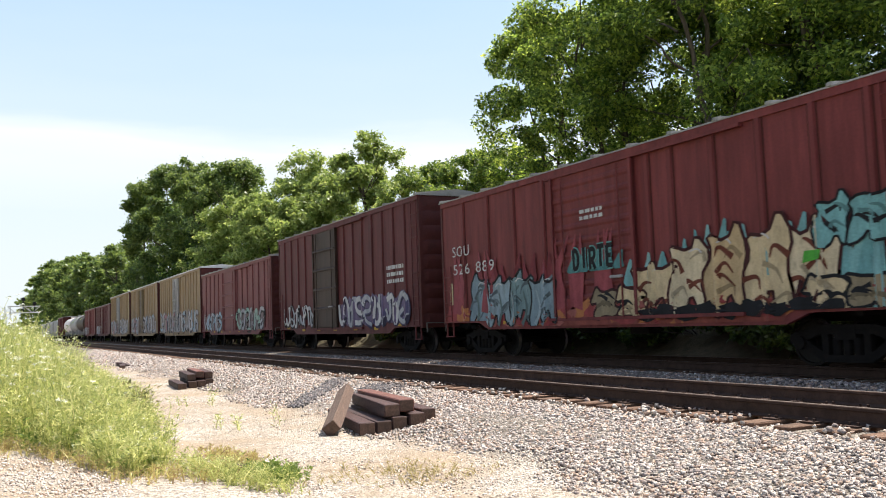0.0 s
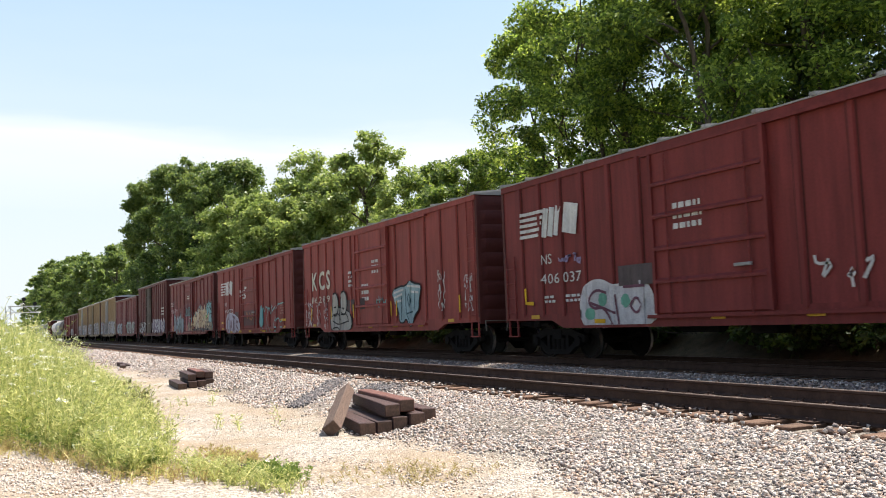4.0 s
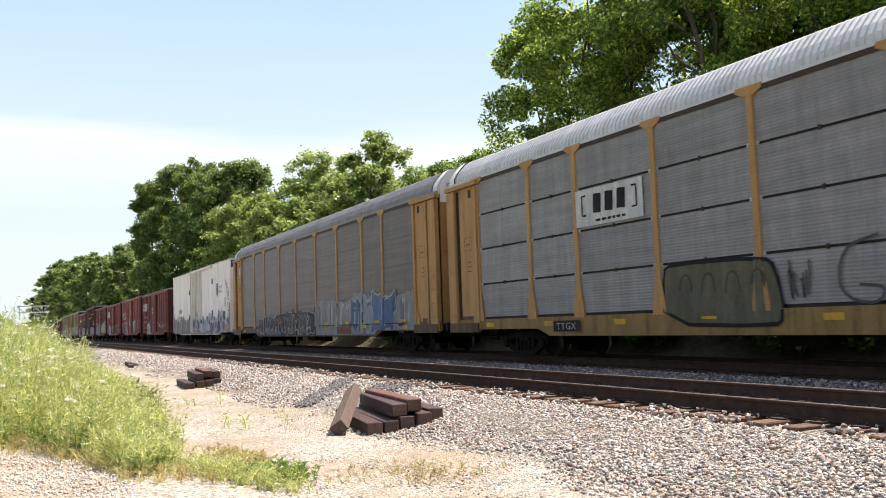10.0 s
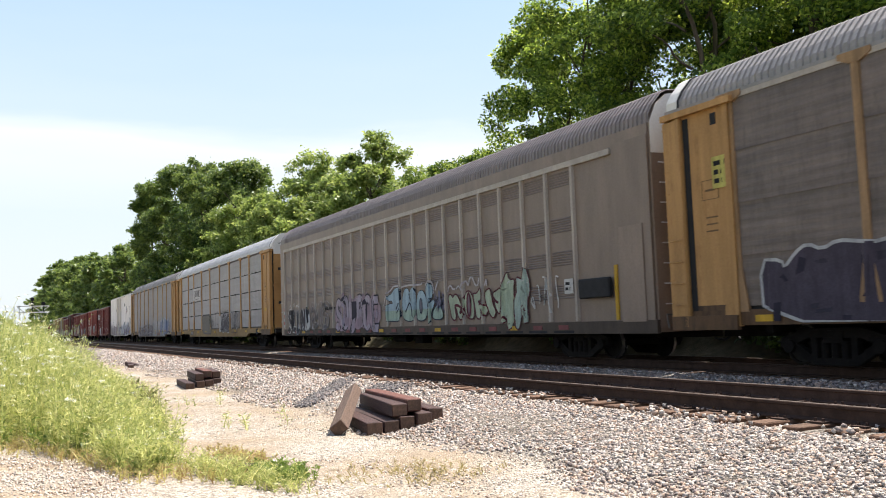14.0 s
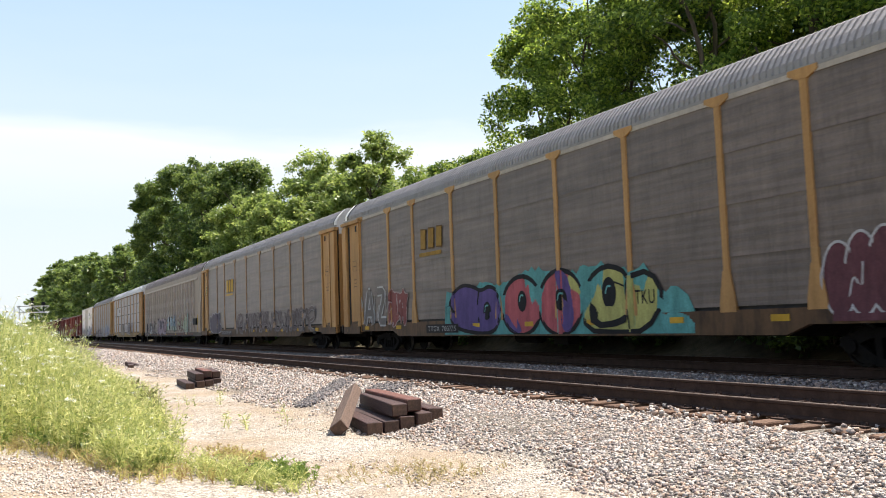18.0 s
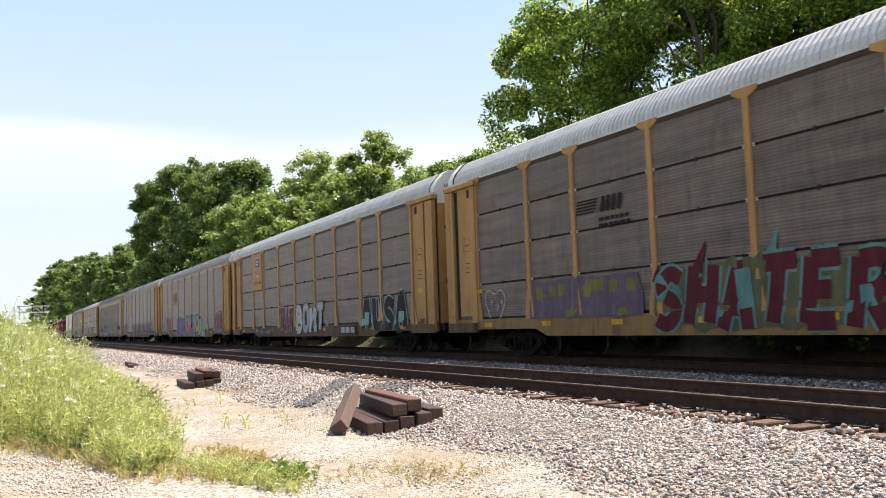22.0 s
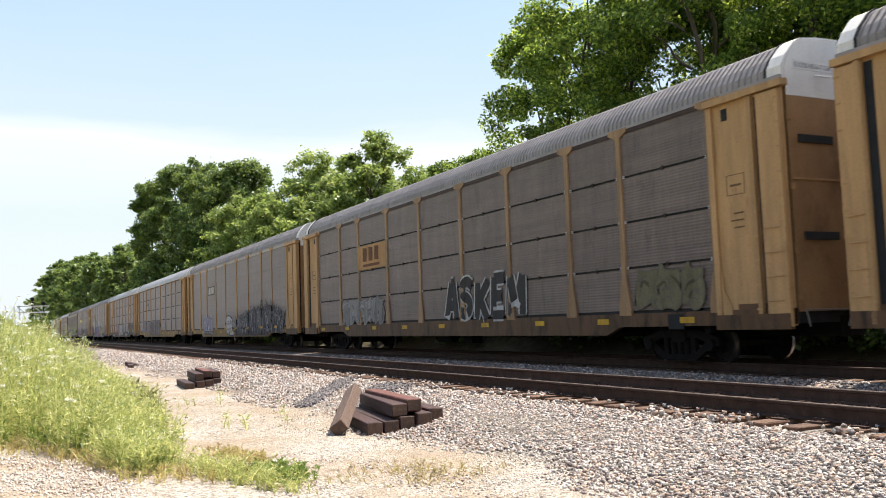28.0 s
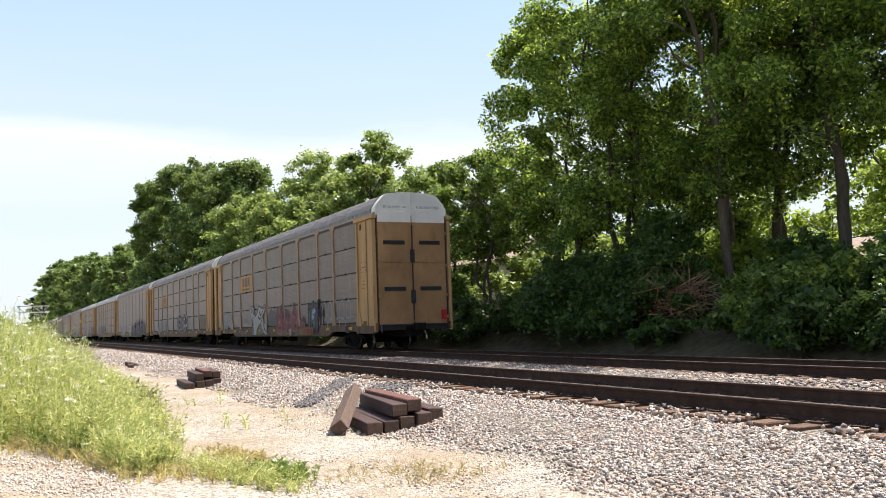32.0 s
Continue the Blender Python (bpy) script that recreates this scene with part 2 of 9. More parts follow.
    soil.color_ramp.elements[0].position, soil.color_ramp.elements[0].color = 0.3, (0.045, 0.040, 0.022, 1)
    soil.color_ramp.elements[1].position, soil.color_ramp.elements[1].color = 0.7, (0.12, 0.10, 0.06, 1)
    l.new(mid.outputs["Fac"], soil.inputs[0])
    edge = n.new("ShaderNodeMapRange")
    edge.inputs["From Min"].default_value, edge.inputs["From Max"].default_value = 16.2, 17.2
    l.new(sep.outputs["X"], edge.inputs["Value"])
    mix2 = n.new("ShaderNodeMixRGB")
    l.new(edge.outputs[0], mix2.inputs[0])
    l.new(mix.outputs[0], mix2.inputs[1])
    l.new(soil.outputs[0], mix2.inputs[2])
    # grassland to the other side of the road and far along the line
    grass = n.new("ShaderNodeValToRGB")
    grass.color_ramp.elements[0].position, grass.color_ramp.elements[0].color = 0.3, (0.10, 0.13, 0.035, 1)
    grass.color_ramp.elements[1].position, grass.color_ramp.elements[1].color = 0.7, (0.22, 0.24, 0.08, 1)
    l.new(mid.outputs["Fac"], grass.inputs[0])
    edge2 = n.new("ShaderNodeMapRange")
    edge2.inputs["From Min"].default_value, edge2.inputs["From Max"].default_value = -4.0, -9.0
    l.new(sep.outputs["X"], edge2.inputs["Value"])
    mix3 = n.new("ShaderNodeMixRGB")
    l.new(edge2.outputs[0], mix3.inputs[0])
    l.new(mix2.outputs[0], mix3.inputs[1])
    l.new(grass.outputs[0], mix3.inputs[2])
    l.new(mix3.outputs[0], b.inputs["Base Color"])
    b.inputs["Roughness"].default_value = 0.95
    b.inputs["Specular IOR Level"].default_value = 0.2
    bp = node(n, "ShaderNodeBump", Strength=0.8, Distance=0.03)
    inv = n.new("ShaderNodeMath")
    inv.operation = "ADD"
    l.new(vor.outputs["Distance"], inv.inputs[0])
    l.new(vor2.outputs["Distance"], inv.inputs[1])
    l.new(inv.outputs[0], bp.inputs["Height"])
    bp.invert = True
    l.new(bp.outputs[0], b.inputs["Normal"])
    return m


M["ground"] = ground_mat()


# ---- mesh helpers ----
def link_mesh(name, verts, faces, mats, parent=None, label="", idx=None, smooth=False):
    me = bpy.data.meshes.new(name)
    v = np.asarray(verts, dtype=np.float32).reshape(-1, 3)
    f = np.asarray(faces, dtype=np.int32)
    k = f.shape[1]
    me.vertices.add(len(v))
    me.vertices.foreach_set("co", v.ravel())
    me.loops.add(f.size)
    me.loops.foreach_set("vertex_index", f.ravel())
    me.polygons.add(len(f))
    me.polygons.foreach_set("loop_start", np.arange(0, f.size, k, dtype=np.int32))
    me.polygons.foreach_set("loop_total", np.full(len(f), k, dtype=np.int32))
    for m in mats if isinstance(mats, (list, tuple)) else [mats]:
        me.materials.append(m)
    if idx is not None:
        me.polygons.foreach_set("material_index", np.asarray(idx, dtype=np.int32))
    if smooth:
        me.polygons.foreach_set("use_smooth", np.ones(len(f), dtype=bool))
    me.update(calc_edges=True)
    ob = new(name, me)
    if parent:
        ob.parent = parent
    if label:
        tagged(ob, label)
    return ob


def empty(name, m=None, **tags):
    ob = new(name)
    ob.empty_display_size = 0.2
    if m:
        ob.matrix_basis = m
    return tagged(ob, **tags)


BOX_F = np.array([(0, 2, 3, 1), (4, 5, 7, 6), (0, 1, 5, 4), (2, 6, 7, 3), (0, 4, 6, 2), (1, 3, 7, 5)])


class Shape:
    """Collects boxes, sweeps and strips into one mesh."""

    def __init__(self):
        self.v, self.f, self.i, self.n = [], [], [], 0

    def add(self, verts, faces, mat=0):
        verts = np.asarray(verts, dtype=float).reshape(-1, 3)
        self.v.append(verts)
        for q in faces:
            q = tuple(int(a) + self.n for a in q)
            self.f.append(q)
            self.i.append(mat)
        self.n += len(verts)
        return self

    def box(self, x0, x1, y0, y1, z0, z1, mat=0, m=None):
        v = np.array([(x, y, z) for x in (x0, x1) for y in (y0, y1) for z in (z0, z1)], dtype=float)
        if m is not None:
            v = np.array([m @ Vector(p) for p in v])
        return self.add(v, BOX_F, mat)

    def cbox(self, x0, x1, y0, y1, z0, z1, c=0.02, mat=0, m=None):
        """A box with chamfered edges."""
        bm = bmesh.new()
        bmesh.ops.create_cube(bm, size=1.0)
        for q in bm.verts:
            q.co = ((x0 + x1) / 2 + q.co.x * (x1 - x0), (y0 + y1) / 2 + q.co.y * (y1 - y0), (z0 + z1) / 2 + q.co.z * (z1 - z0))
        bmesh.ops.bevel(bm, geom=bm.edges[:], offset=c, segments=1, affect="EDGES")
        bm.verts.index_update()
        v = [(m @ q.co if m is not None else q.co.copy()) for q in bm.verts]
        self.add([tuple(p) for p in v], [[q.index for q in f.verts] for f in bm.faces], mat)
        bm.free()
        return self

    def prism(self, profile, axis, a, b, mat=0, caps=True):
        """A closed profile swept from a to b along axis 0, 1 or 2; the profile lies in the other two."""
        o = [k for k in (0, 1, 2) if k != axis]
        n = len(profile)
        v = np.zeros((2 * n, 3))
        for s, at in ((0, a), (1, b)):
            v[s * n:(s + 1) * n, axis] = at
            v[s * n:(s + 1) * n, o[0]] = [p[0] for p in profile]
            v[s * n:(s + 1) * n, o[1]] = [p[1] for p in profile]
        f = [(k, (k + 1) % n, n + (k + 1) % n, n + k) for k in range(n)]
        if caps:
            f += [tuple(range(n))[::-1], tuple(range(n, 2 * n))]
        return self.add(v, f, mat)

    def tube(self, p, q, r, sides=8, mat=0, r2=None):
        p, q = Vector(p), Vector(q)
        d = (q - p).normalized()
        a = d.orthogonal().normalized()
        c = d.cross(a)
        v = []
        for o, rr in ((p, r), (q, r if r2 is None else r2)):
            v += [o + (a * math.cos(2 * math.pi * k / sides) + c * math.sin(2 * math.pi * k / sides)) * rr for k in range(sides)]
        f = [(k, (k + 1) % sides, sides + (k + 1) % sides, sides + k) for k in range(sides)]
        f += [tuple(range(sides))[::-1], tuple(range(sides, 2 * sides))]
        return self.add([tuple(x) for x in v], f, mat)

    def mesh(self, name, mats):
        me = bpy.data.meshes.new(name)
        me.from_pydata(np.concatenate(self.v).tolist(), [], self.f)
        for m in mats if isinstance(mats, (list, tuple)) else [mats]:
            me.materials.append(m)
        me.polygons.foreach_set("material_index", np.array(self.i, dtype=np.int32))
        me.update(calc_edges=True)
        return me


def part(name, shape, mats, parent, label="", at=None, smooth=False):
    """One mesh object under a thing or a part, from a Shape or a shared mesh."""
    me = shape.mesh(name, mats) if isinstance(shape, Shape) else shape
    if smooth:
        me.polygons.foreach_set("use_smooth", np.ones(len(me.polygons), dtype=bool))
    ob = new(name, me)
    ob.parent = parent
    if at is not None:
        ob.matrix_basis = at
    return tagged(ob, label) if label else ob


rnd = random.Random(7)
rng = np.random.default_rng(11)


# ---- ground and tracks ----
def smooth(a, b, x):
    t = min(1.0, max(0.0, (x - a) / (b - a)))
    return t * t * (3 - 2 * t)


PROFILE_X = np.array([-3000, -12, -5, -1.5, 1.8, 2.6, 5.05, 6.85, 7.15, 9.9, 10.9, 11.9, 15.1, 15.7, 16.9, 18.3, 20.5, 24.0, 60.0, 3000])
PROFILE_Z = np.array([-0.5, -0.35, -0.18, -0.22, -0.5, -0.6, -0.6, -0.265, -0.232, -0.20, -0.27, -0.20, -0.20, -0.25, -0.6, -0.15, 1.5, 2.1, 2.4, 2.4])


def ground_z(x, y):
    z = float(np.interp(x, PROFILE_X, PROFILE_Z))
    return z + 0.03 * noise.noise((x * 0.9, y * 0.35, 3.1)) + (0.012 * noise.noise((x * 3, y * 3, 0.3)) if 0 < y < 40 else 0)


def build_ground():
    xs = np.concatenate([[-3000, -800, -200, -60, -25, -12], np.arange(-8, 1.5, 0.8), np.arange(1.5, 17, 0.2), np.arange(17, 26, 0.7), [30, 45, 60, 120, 400, 1000, 3000]])
    ys = np.concatenate([[-1500, -400, -120, -50, -20, -8], np.arange(-4, 3, 1.0), np.arange(3, 32, 0.25), np.arange(32, 80, 1.5), [90, 110, 140, 180, 230, 300, 400, 600, 1000, 1800, 4000]])
    v = [(x, y, ground_z(x, y)) for y in ys for x in xs]
    n = len(xs)
    f = [(j * n + i, j * n + i + 1, (j + 1) * n + i + 1, (j + 1) * n + i) for j in range(len(ys) - 1) for i in range(n - 1)]
    tagged(link_mesh("ground", v, f, M["ground"], smooth=True), "pale gravel and sandy track beside the railway line", "ground", kind="structure")


build_ground()

RAIL_PROFILE = [(-0.068, -0.178), (0.068, -0.178), (0.068, -0.166), (0.012, -0.146), (0.0095, -0.045), (0.036, -0.034), (0.037, -0.008), (0.028, 0.0), (-0.028, 0.0),
                (-0.037, -0.008), (-0.036, -0.034), (-0.0095, -0.045), (-0.012, -0.146), (-0.068, -0.166)]


def rail_shape(y0, y1):
    s = Shape().prism([(x, z) for x, z in RAIL_PROFILE], 1, y0, y1)
    # the worn running surface
    for k in range(len(RAIL_PROFILE)):
        if k == 7:
            s.i[k] = 1
    return s


def tie_mesh(name, mats, length=2.54, w=0.23, h=0.18, seed=0):
    r = random.Random(seed)
    s = Shape()
    s.cbox(-length / 2, length / 2, -w / 2, w / 2, -h, 0, 0.012)
    v = s.v[0]
    for p in v:
        p[1] += r.uniform(-0.006, 0.006)
        p[2] += r.uniform(-0.006, 0.003)
    me = s.mesh(name, mats)
    if len(me.materials) > 1:
        for p in me.polygons:
            if abs(p.normal.x) > 0.9:
                p.material_index = 1
    return me


def build_track(x, label, count, first):
    t = empty("railway_track", pose(x, 0, 0), label=label, category="railway track", kind="structure")
    for side in (-0.755, 0.755):
        part("rail", rail_shape(-120, 900), [M["rail_side"], M["rail_head"]], t, "rusty steel rail with a polished head", pose(side, 0, 0))
    metas = [tie_mesh("tie", [M["tie_old"]], seed=k) for k in range(4)]
    plate = Shape()
    plate.box(-0.17, 0.17, -0.09, 0.09, 0.0, 0.016)
    for sx in (-0.1, 0.1):
        for sy in (-0.05, 0.05):
            plate.box(sx - 0.012, sx + 0.012, sy - 0.012, sy + 0.012, 0.016, 0.045)
    plate_me = plate.mesh("tie_plate", M["rail_side"])
    y = first
    for k in range(count):
        tie = part("tie", metas[rnd.randrange(4)], None, t, at=pose(rnd.uniform(-0.05, 0.05), y + rnd.uniform(-0.03, 0.03), ZT - rnd.uniform(0.0, 0.012), 0, 0, rnd.uniform(-1.2, 1.2)))
        if y < 22 and x < 10:
            part("tie_plate", plate_me, None, tie, at=pose(-0.755, 0, 0.001))
            part("tie_plate", plate_me, None, tie, at=pose(0.755, 0, 0.001))
        y += 0.5
    rest = Shape()
    while y < 260:
        rest.box(-1.3 + rnd.uniform(-0.05, 0.05), 1.3, y - 0.11, y + 0.11, ZT - 0.15, ZT - rnd.uniform(0, 0.012))
        y += 0.5
    ob = part("distant_ties", rest, M["tie_old"], t)
    tagged(ob, kind="stuff")


build_track(NEAR_X, "empty near railway track on weathered wooden ties", 130, -6.0)
build_track(FAR_X, "far railway track that carries the train", 110, 2.0)


def stone_variants(n, seed, small):
    """Broken stones from a cube, or pebbles from an octahedron."""
    r = np.random.default_rng(seed)
    if small:
        v = np.array([(1, 0, 0), (-1, 0, 0), (0, 1, 0), (0, -1, 0), (0, 0, 1), (0, 0, -1)], dtype=float)
        f = np.array([(0, 2, 4), (2, 1, 4), (1, 3, 4), (3, 0, 4), (2, 0, 5), (1, 2, 5), (3, 1, 5), (0, 3, 5)])
    else:
        v = np.array([(x, y, z) for x in (-1, 1) for y in (-1, 1) for z in (-1, 1)], dtype=float) * 0.72
        f = np.array([t for a, b, c, d in BOX_F for t in ((a, b, c), (a, c, d))])
    out = []
    for _ in range(n):
        w = v * r.uniform(0.6, 1.25, (len(v), 1)) + r.normal(size=v.shape) * 0.13
        out.append(w * np.array([1.0, r.uniform(0.6, 0.95), r.uniform(0.6, 0.95)]))
    return out, f


def scatter_stones(name, label, mats, places, sizes, seed, small=False):
    var, f = stone_variants(24, seed, small)
    r = np.random.default_rng(seed + 1)
    n = len(places)
    base = np.array(var)[r.integers(0, len(var), n)]
    ang = r.uniform(0, 2 * np.pi, (n, 2))
    ca, sa = np.cos(ang[:, 0])[:, None], np.sin(ang[:, 0])[:, None]
    cb, sb = np.cos(ang[:, 1] * 0.4 - 1.2)[:, None], np.sin(ang[:, 1] * 0.4 - 1.2)[:, None]
    x, y, z = base[:, :, 0], base[:, :, 1], base[:, :, 2]
    y, z = y * cb - z * sb, y * sb + z * cb
    x, y = x * ca - y * sa, x * sa + y * ca
    v = np.stack([x, y, z], 2) * sizes[:, None, None] + places[:, None, :]
    faces = (f[None] + (np.arange(n) * base.shape[1])[:, None, None]).reshape(-1, 3)
    idx = np.repeat(r.choice(3, n, p=[0.60, 0.18, 0.22]), len(f))
    tagged(link_mesh(name, v.reshape(-1, 3), faces, mats, idx=idx), label, "gravel", kind="stuff")


def profile_places(x, y, lift):
    z = np.interp(x, PROFILE_X, PROFILE_Z)
    return np.stack([x, y, z + lift], 1)


def build_ballast():
    r = np.random.default_rng(5)
    # the near shoulder, thick close by and thinner further off
    bits = []
    for y0, y1, dens in ((2.5, 9, 820), (9, 14, 680), (14, 22, 380), (22, 40, 150), (40, 75, 45)):
        n = int((y1 - y0) * 2.8 * dens)
        x = 4.6 + 2.53 * r.random(n) ** 0.7
        y = r.uniform(y0, y1, n)
        keep = (x > 5.15 + 0.4 * np.sin(y * 0.9) + 0.25 * np.sin(y * 2.3 + 1) - r.random(n) * 0.5)
        bits.append(np.stack([x[keep], y[keep]], 1))
    p = np.concatenate(bits)
    size = (0.012 + 0.021 * r.random(len(p)) ** 1.4) * np.where(p[:, 1] > 14, 1.25, 1.0) * np.where(p[:, 1] > 22, 1.2, 1.0) * np.where(p[:, 1] > 40, 1.6, 1.0)
    scatter_stones("ballast", "pale grey crushed stone on the track shoulder", [M["stone"], M["stone_dark"], M["stone_pink"]], profile_places(p[:, 0], p[:, 1], 0.005), size, 21)
    # darker stone in two streaks, a shadow put into the stone colour
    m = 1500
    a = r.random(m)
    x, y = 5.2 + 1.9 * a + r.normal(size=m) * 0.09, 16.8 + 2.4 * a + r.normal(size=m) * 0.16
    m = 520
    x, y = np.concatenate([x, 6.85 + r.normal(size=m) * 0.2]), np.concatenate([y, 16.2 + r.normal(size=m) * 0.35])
    scatter_stones("ballast", "dark stone coloured as shadow streaks on the shoulder", [M["stone_shaded"], M["stone_shaded"], M["stone_dark"]], profile_places(x, y, 0.022), r.uniform(0.02, 0.036, len(x)), 28)
    # between the two tracks, mostly dark stones that put the train's shade into colour
    n = 7500
    x, y = r.uniform(9.75, 12.1, n), 4 + 30 * r.random(n) ** 1.5
    scatter_stones("ballast", "crushed stone between the two tracks", [M["stone_dark"], M["stone"], M["stone_pink"]], profile_places(x, y, 0.0), r.uniform(0.025, 0.05, n), 23)
    # inside the tracks, between the ties
    n = 9000
    x = np.where(r.random(n) < 0.6, r.uniform(7.0, 9.8, n), r.uniform(12.0, 14.9, n))
    y = 3 + 30 * r.random(n) ** 1.4
    scatter_stones("ballast", "grey crushed stone between the ties", [M["stone"], M["stone_dark"], M["stone_pink"]], profile_places(x, y, -0.015), r.uniform(0.022, 0.045, n), 25)
    n = 1200
    y = 3 + 34 * r.random(n) ** 1.3
    x = 6.98 + 0.62 * r.random(n) ** 1.3
    keep = np.sin(y * 1.7) + np.sin(y * 4.3 + 1.2) + r.normal(size=n) * 0.8 > 0.1
    scatter_stones("ballast", "crushed stone spilt over the tie ends", [M["stone"], M["stone_dark"], M["stone_pink"]], profile_places(x[keep], y[keep], 0.055), r.uniform(0.02, 0.042, int(keep.sum())), 26)
    # loose pebbles on the road
    n = 26000
    y = 4.5 + 20 * r.random(n) ** 1.7
    x = np.clip(0.1 + 5.5 * r.random(n) ** 0.8, 0, 5.6)
    keep = r.random(n) < 0.25 + 0.75 * np.clip(1.4 - np.abs(x - 3.9) * 0.25 - 0.5 * np.sin(x * 1.1 + y * 0.6), 0, 1)
    keep &= (y < 11.0) | (r.random(n) < 0.3)
    m = 9000
    x, y = np.concatenate([x[keep], r.uniform(-1.0, 2.9, m)]), np.concatenate([y[keep], 5.2 + 6.0 * r.random(m)])
    n = len(x)
    scatter_stones("pebbles", "loose pale pebbles on the sandy track", [M["stone_white"], M["stone_pink"], M["stone"]], profile_places(x, y, 0.0), 0.008 + 0.016 * r.random(n) ** 2, 27, True)


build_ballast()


# ---- the train ----
PAINT = {
    "red_a": car_paint("paint_red_a", (0.172, 0.040, 0.039), (0.10, 0.036, 0.034), 0.6, streak=0.4, spec=0.14),
    "red_b": car_paint("paint_red_b", (0.120, 0.033, 0.034), (0.065, 0.031, 0.028), 0.7, streak=0.4, spec=0.14),
    "red_c": car_paint("paint_red_c", (0.195, 0.066, 0.066), (0.12, 0.05, 0.048), 0.6, streak=0.35, spec=0.14),
    "red_e": car_paint("paint_red_e", (0.212, 0.041, 0.036), (0.12, 0.038, 0.032), 0.6, streak=0.42, spec=0.14),
    "red_f": car_paint("paint_red_f", (0.265, 0.056, 0.047), (0.16, 0.05, 0.041), 0.5, streak=0.35, spec=0.14),
    "red_g": car_paint("paint_red_g", (0.165, 0.031, 0.029), (0.10, 0.03, 0.027), 0.5, streak=0.35, spec=0.14),
    "end_dark_red": car_paint("end_dark_red", (0.082, 0.026, 0.024), (0.045, 0.022, 0.020), 0.8, streak=0.3, spec=0.1),
    "post_edge_shade": car_paint("post_edge_shade", (0.062, 0.020, 0.018), (0.04, 0.02, 0.018), 0.6, streak=0.3, spec=0.08),
    "rust_dark": car_paint("rust_dark", (0.050, 0.028, 0.020), (0.09, 0.05, 0.03), 0.6),
    "tan": car_paint("paint_tan", (0.30, 0.20, 0.105), (0.15, 0.10, 0.06), 0.6),
    "tan_dark": car_paint("paint_tan_dark", (0.22, 0.16, 0.09), (0.12, 0.09, 0.06), 0.6),
    "white": car_paint("paint_white", (0.76, 0.683, 0.650), (0.56, 0.49, 0.45), 0.15, streak=0.04),
    "yellow": car_paint("paint_yellow", (0.42, 0.230, 0.086), (0.21, 0.092, 0.036), 0.9, streak=0.28),
    "yellow_pale": car_paint("paint_yellow_pale", (0.44, 0.262, 0.118), (0.24, 0.125, 0.06), 0.8, streak=0.28),
    "yellow_door": car_paint("paint_yellow_door", (0.33, 0.185, 0.085), (0.16, 0.085, 0.045), 0.9, streak=0.4),
    "yellow_dirty": car_paint("paint_yellow_dirty", (0.112, 0.060, 0.030), (0.020, 0.013, 0.010), 1.75, streak=0.2),
    "yellow_bright": car_paint("paint_yellow_bright", (0.55, 0.32, 0.03), (0.35, 0.2, 0.05), 0.3),
    "panel_a": car_paint("panel_a", (0.122, 0.094, 0.078), (0.058, 0.046, 0.036), 1.05, rough=0.48, streak=0.2, columns=0.5, spec=0.38, glare_sheen=0.55),
    "panel_b": car_paint("panel_b", (0.262, 0.246, 0.246), (0.2, 0.175, 0.158), 0.8, rough=0.48, streak=0.2, columns=0.3, spec=0.38, glare_sheen=0.55),
    "panel_c": car_paint("panel_c", (0.165, 0.121, 0.101), (0.076, 0.056, 0.043), 1.05, rough=0.48, streak=0.2, columns=0.3, spec=0.38, glare_sheen=0.55),
    "panel_d": car_paint("panel_d", (0.187, 0.140, 0.119), (0.088, 0.066, 0.052), 1.05, rough=0.48, streak=0.2, columns=0.5, spec=0.38, glare_sheen=0.55),
    "brown_rack": car_paint("brown_rack", (0.205, 0.148, 0.115), (0.13, 0.09, 0.068), 0.6, streak=0.15, rough=0.5, spec=0.4),
    "brown_grime": car_paint("brown_grime", (0.075, 0.054, 0.043), (0.04, 0.03, 0.025), 1.0, streak=0.3, spec=0.2),
    "brown_post": car_paint("brown_post", (0.40, 0.345, 0.30), (0.2, 0.16, 0.13), 0.4, streak=0.2),
    "roof_grey": car_paint("roof_grey", (0.268, 0.243, 0.236), (0.18, 0.160, 0.153), 0.5, streak=0.15),
    "roof_dark": car_paint("roof_dark", (0.26, 0.242, 0.24), (0.18, 0.16, 0.155), 0.5, streak=0.15),
    "roof_brown": car_paint("roof_brown", (0.215, 0.182, 0.178), (0.15, 0.128, 0.12), 0.5, streak=0.15),
    "roof_light": car_paint("roof_light", (0.52, 0.51, 0.515), (0.37, 0.355, 0.345), 0.4, streak=0.12),
    "door_white": car_paint("door_white", (0.66, 0.63, 0.60), (0.5, 0.47, 0.42), 0.25, streak=0.1),
    "sill_gold": car_paint("sill_gold", (0.24, 0.145, 0.05), (0.05, 0.032, 0.022), 1.3, streak=0.2),
    "post_faded": car_paint("post_faded", (0.34, 0.205, 0.105), (0.17, 0.09, 0.05), 0.7, streak=0.5, glare_sheen=0.55),
    "galvanised": car_paint("galvanised", (0.3, 0.29, 0.275), (0.15, 0.11, 0.09), 0.6),
    "grey": car_paint("paint_grey", (0.36, 0.35, 0.34), (0.22, 0.20, 0.18), 0.5),
}
PAINT["faded_ink"] = car_paint("faded_ink", (0.15, 0.085, 0.04), (0.26, 0.15, 0.06), 0.9)
SPRAY = {}


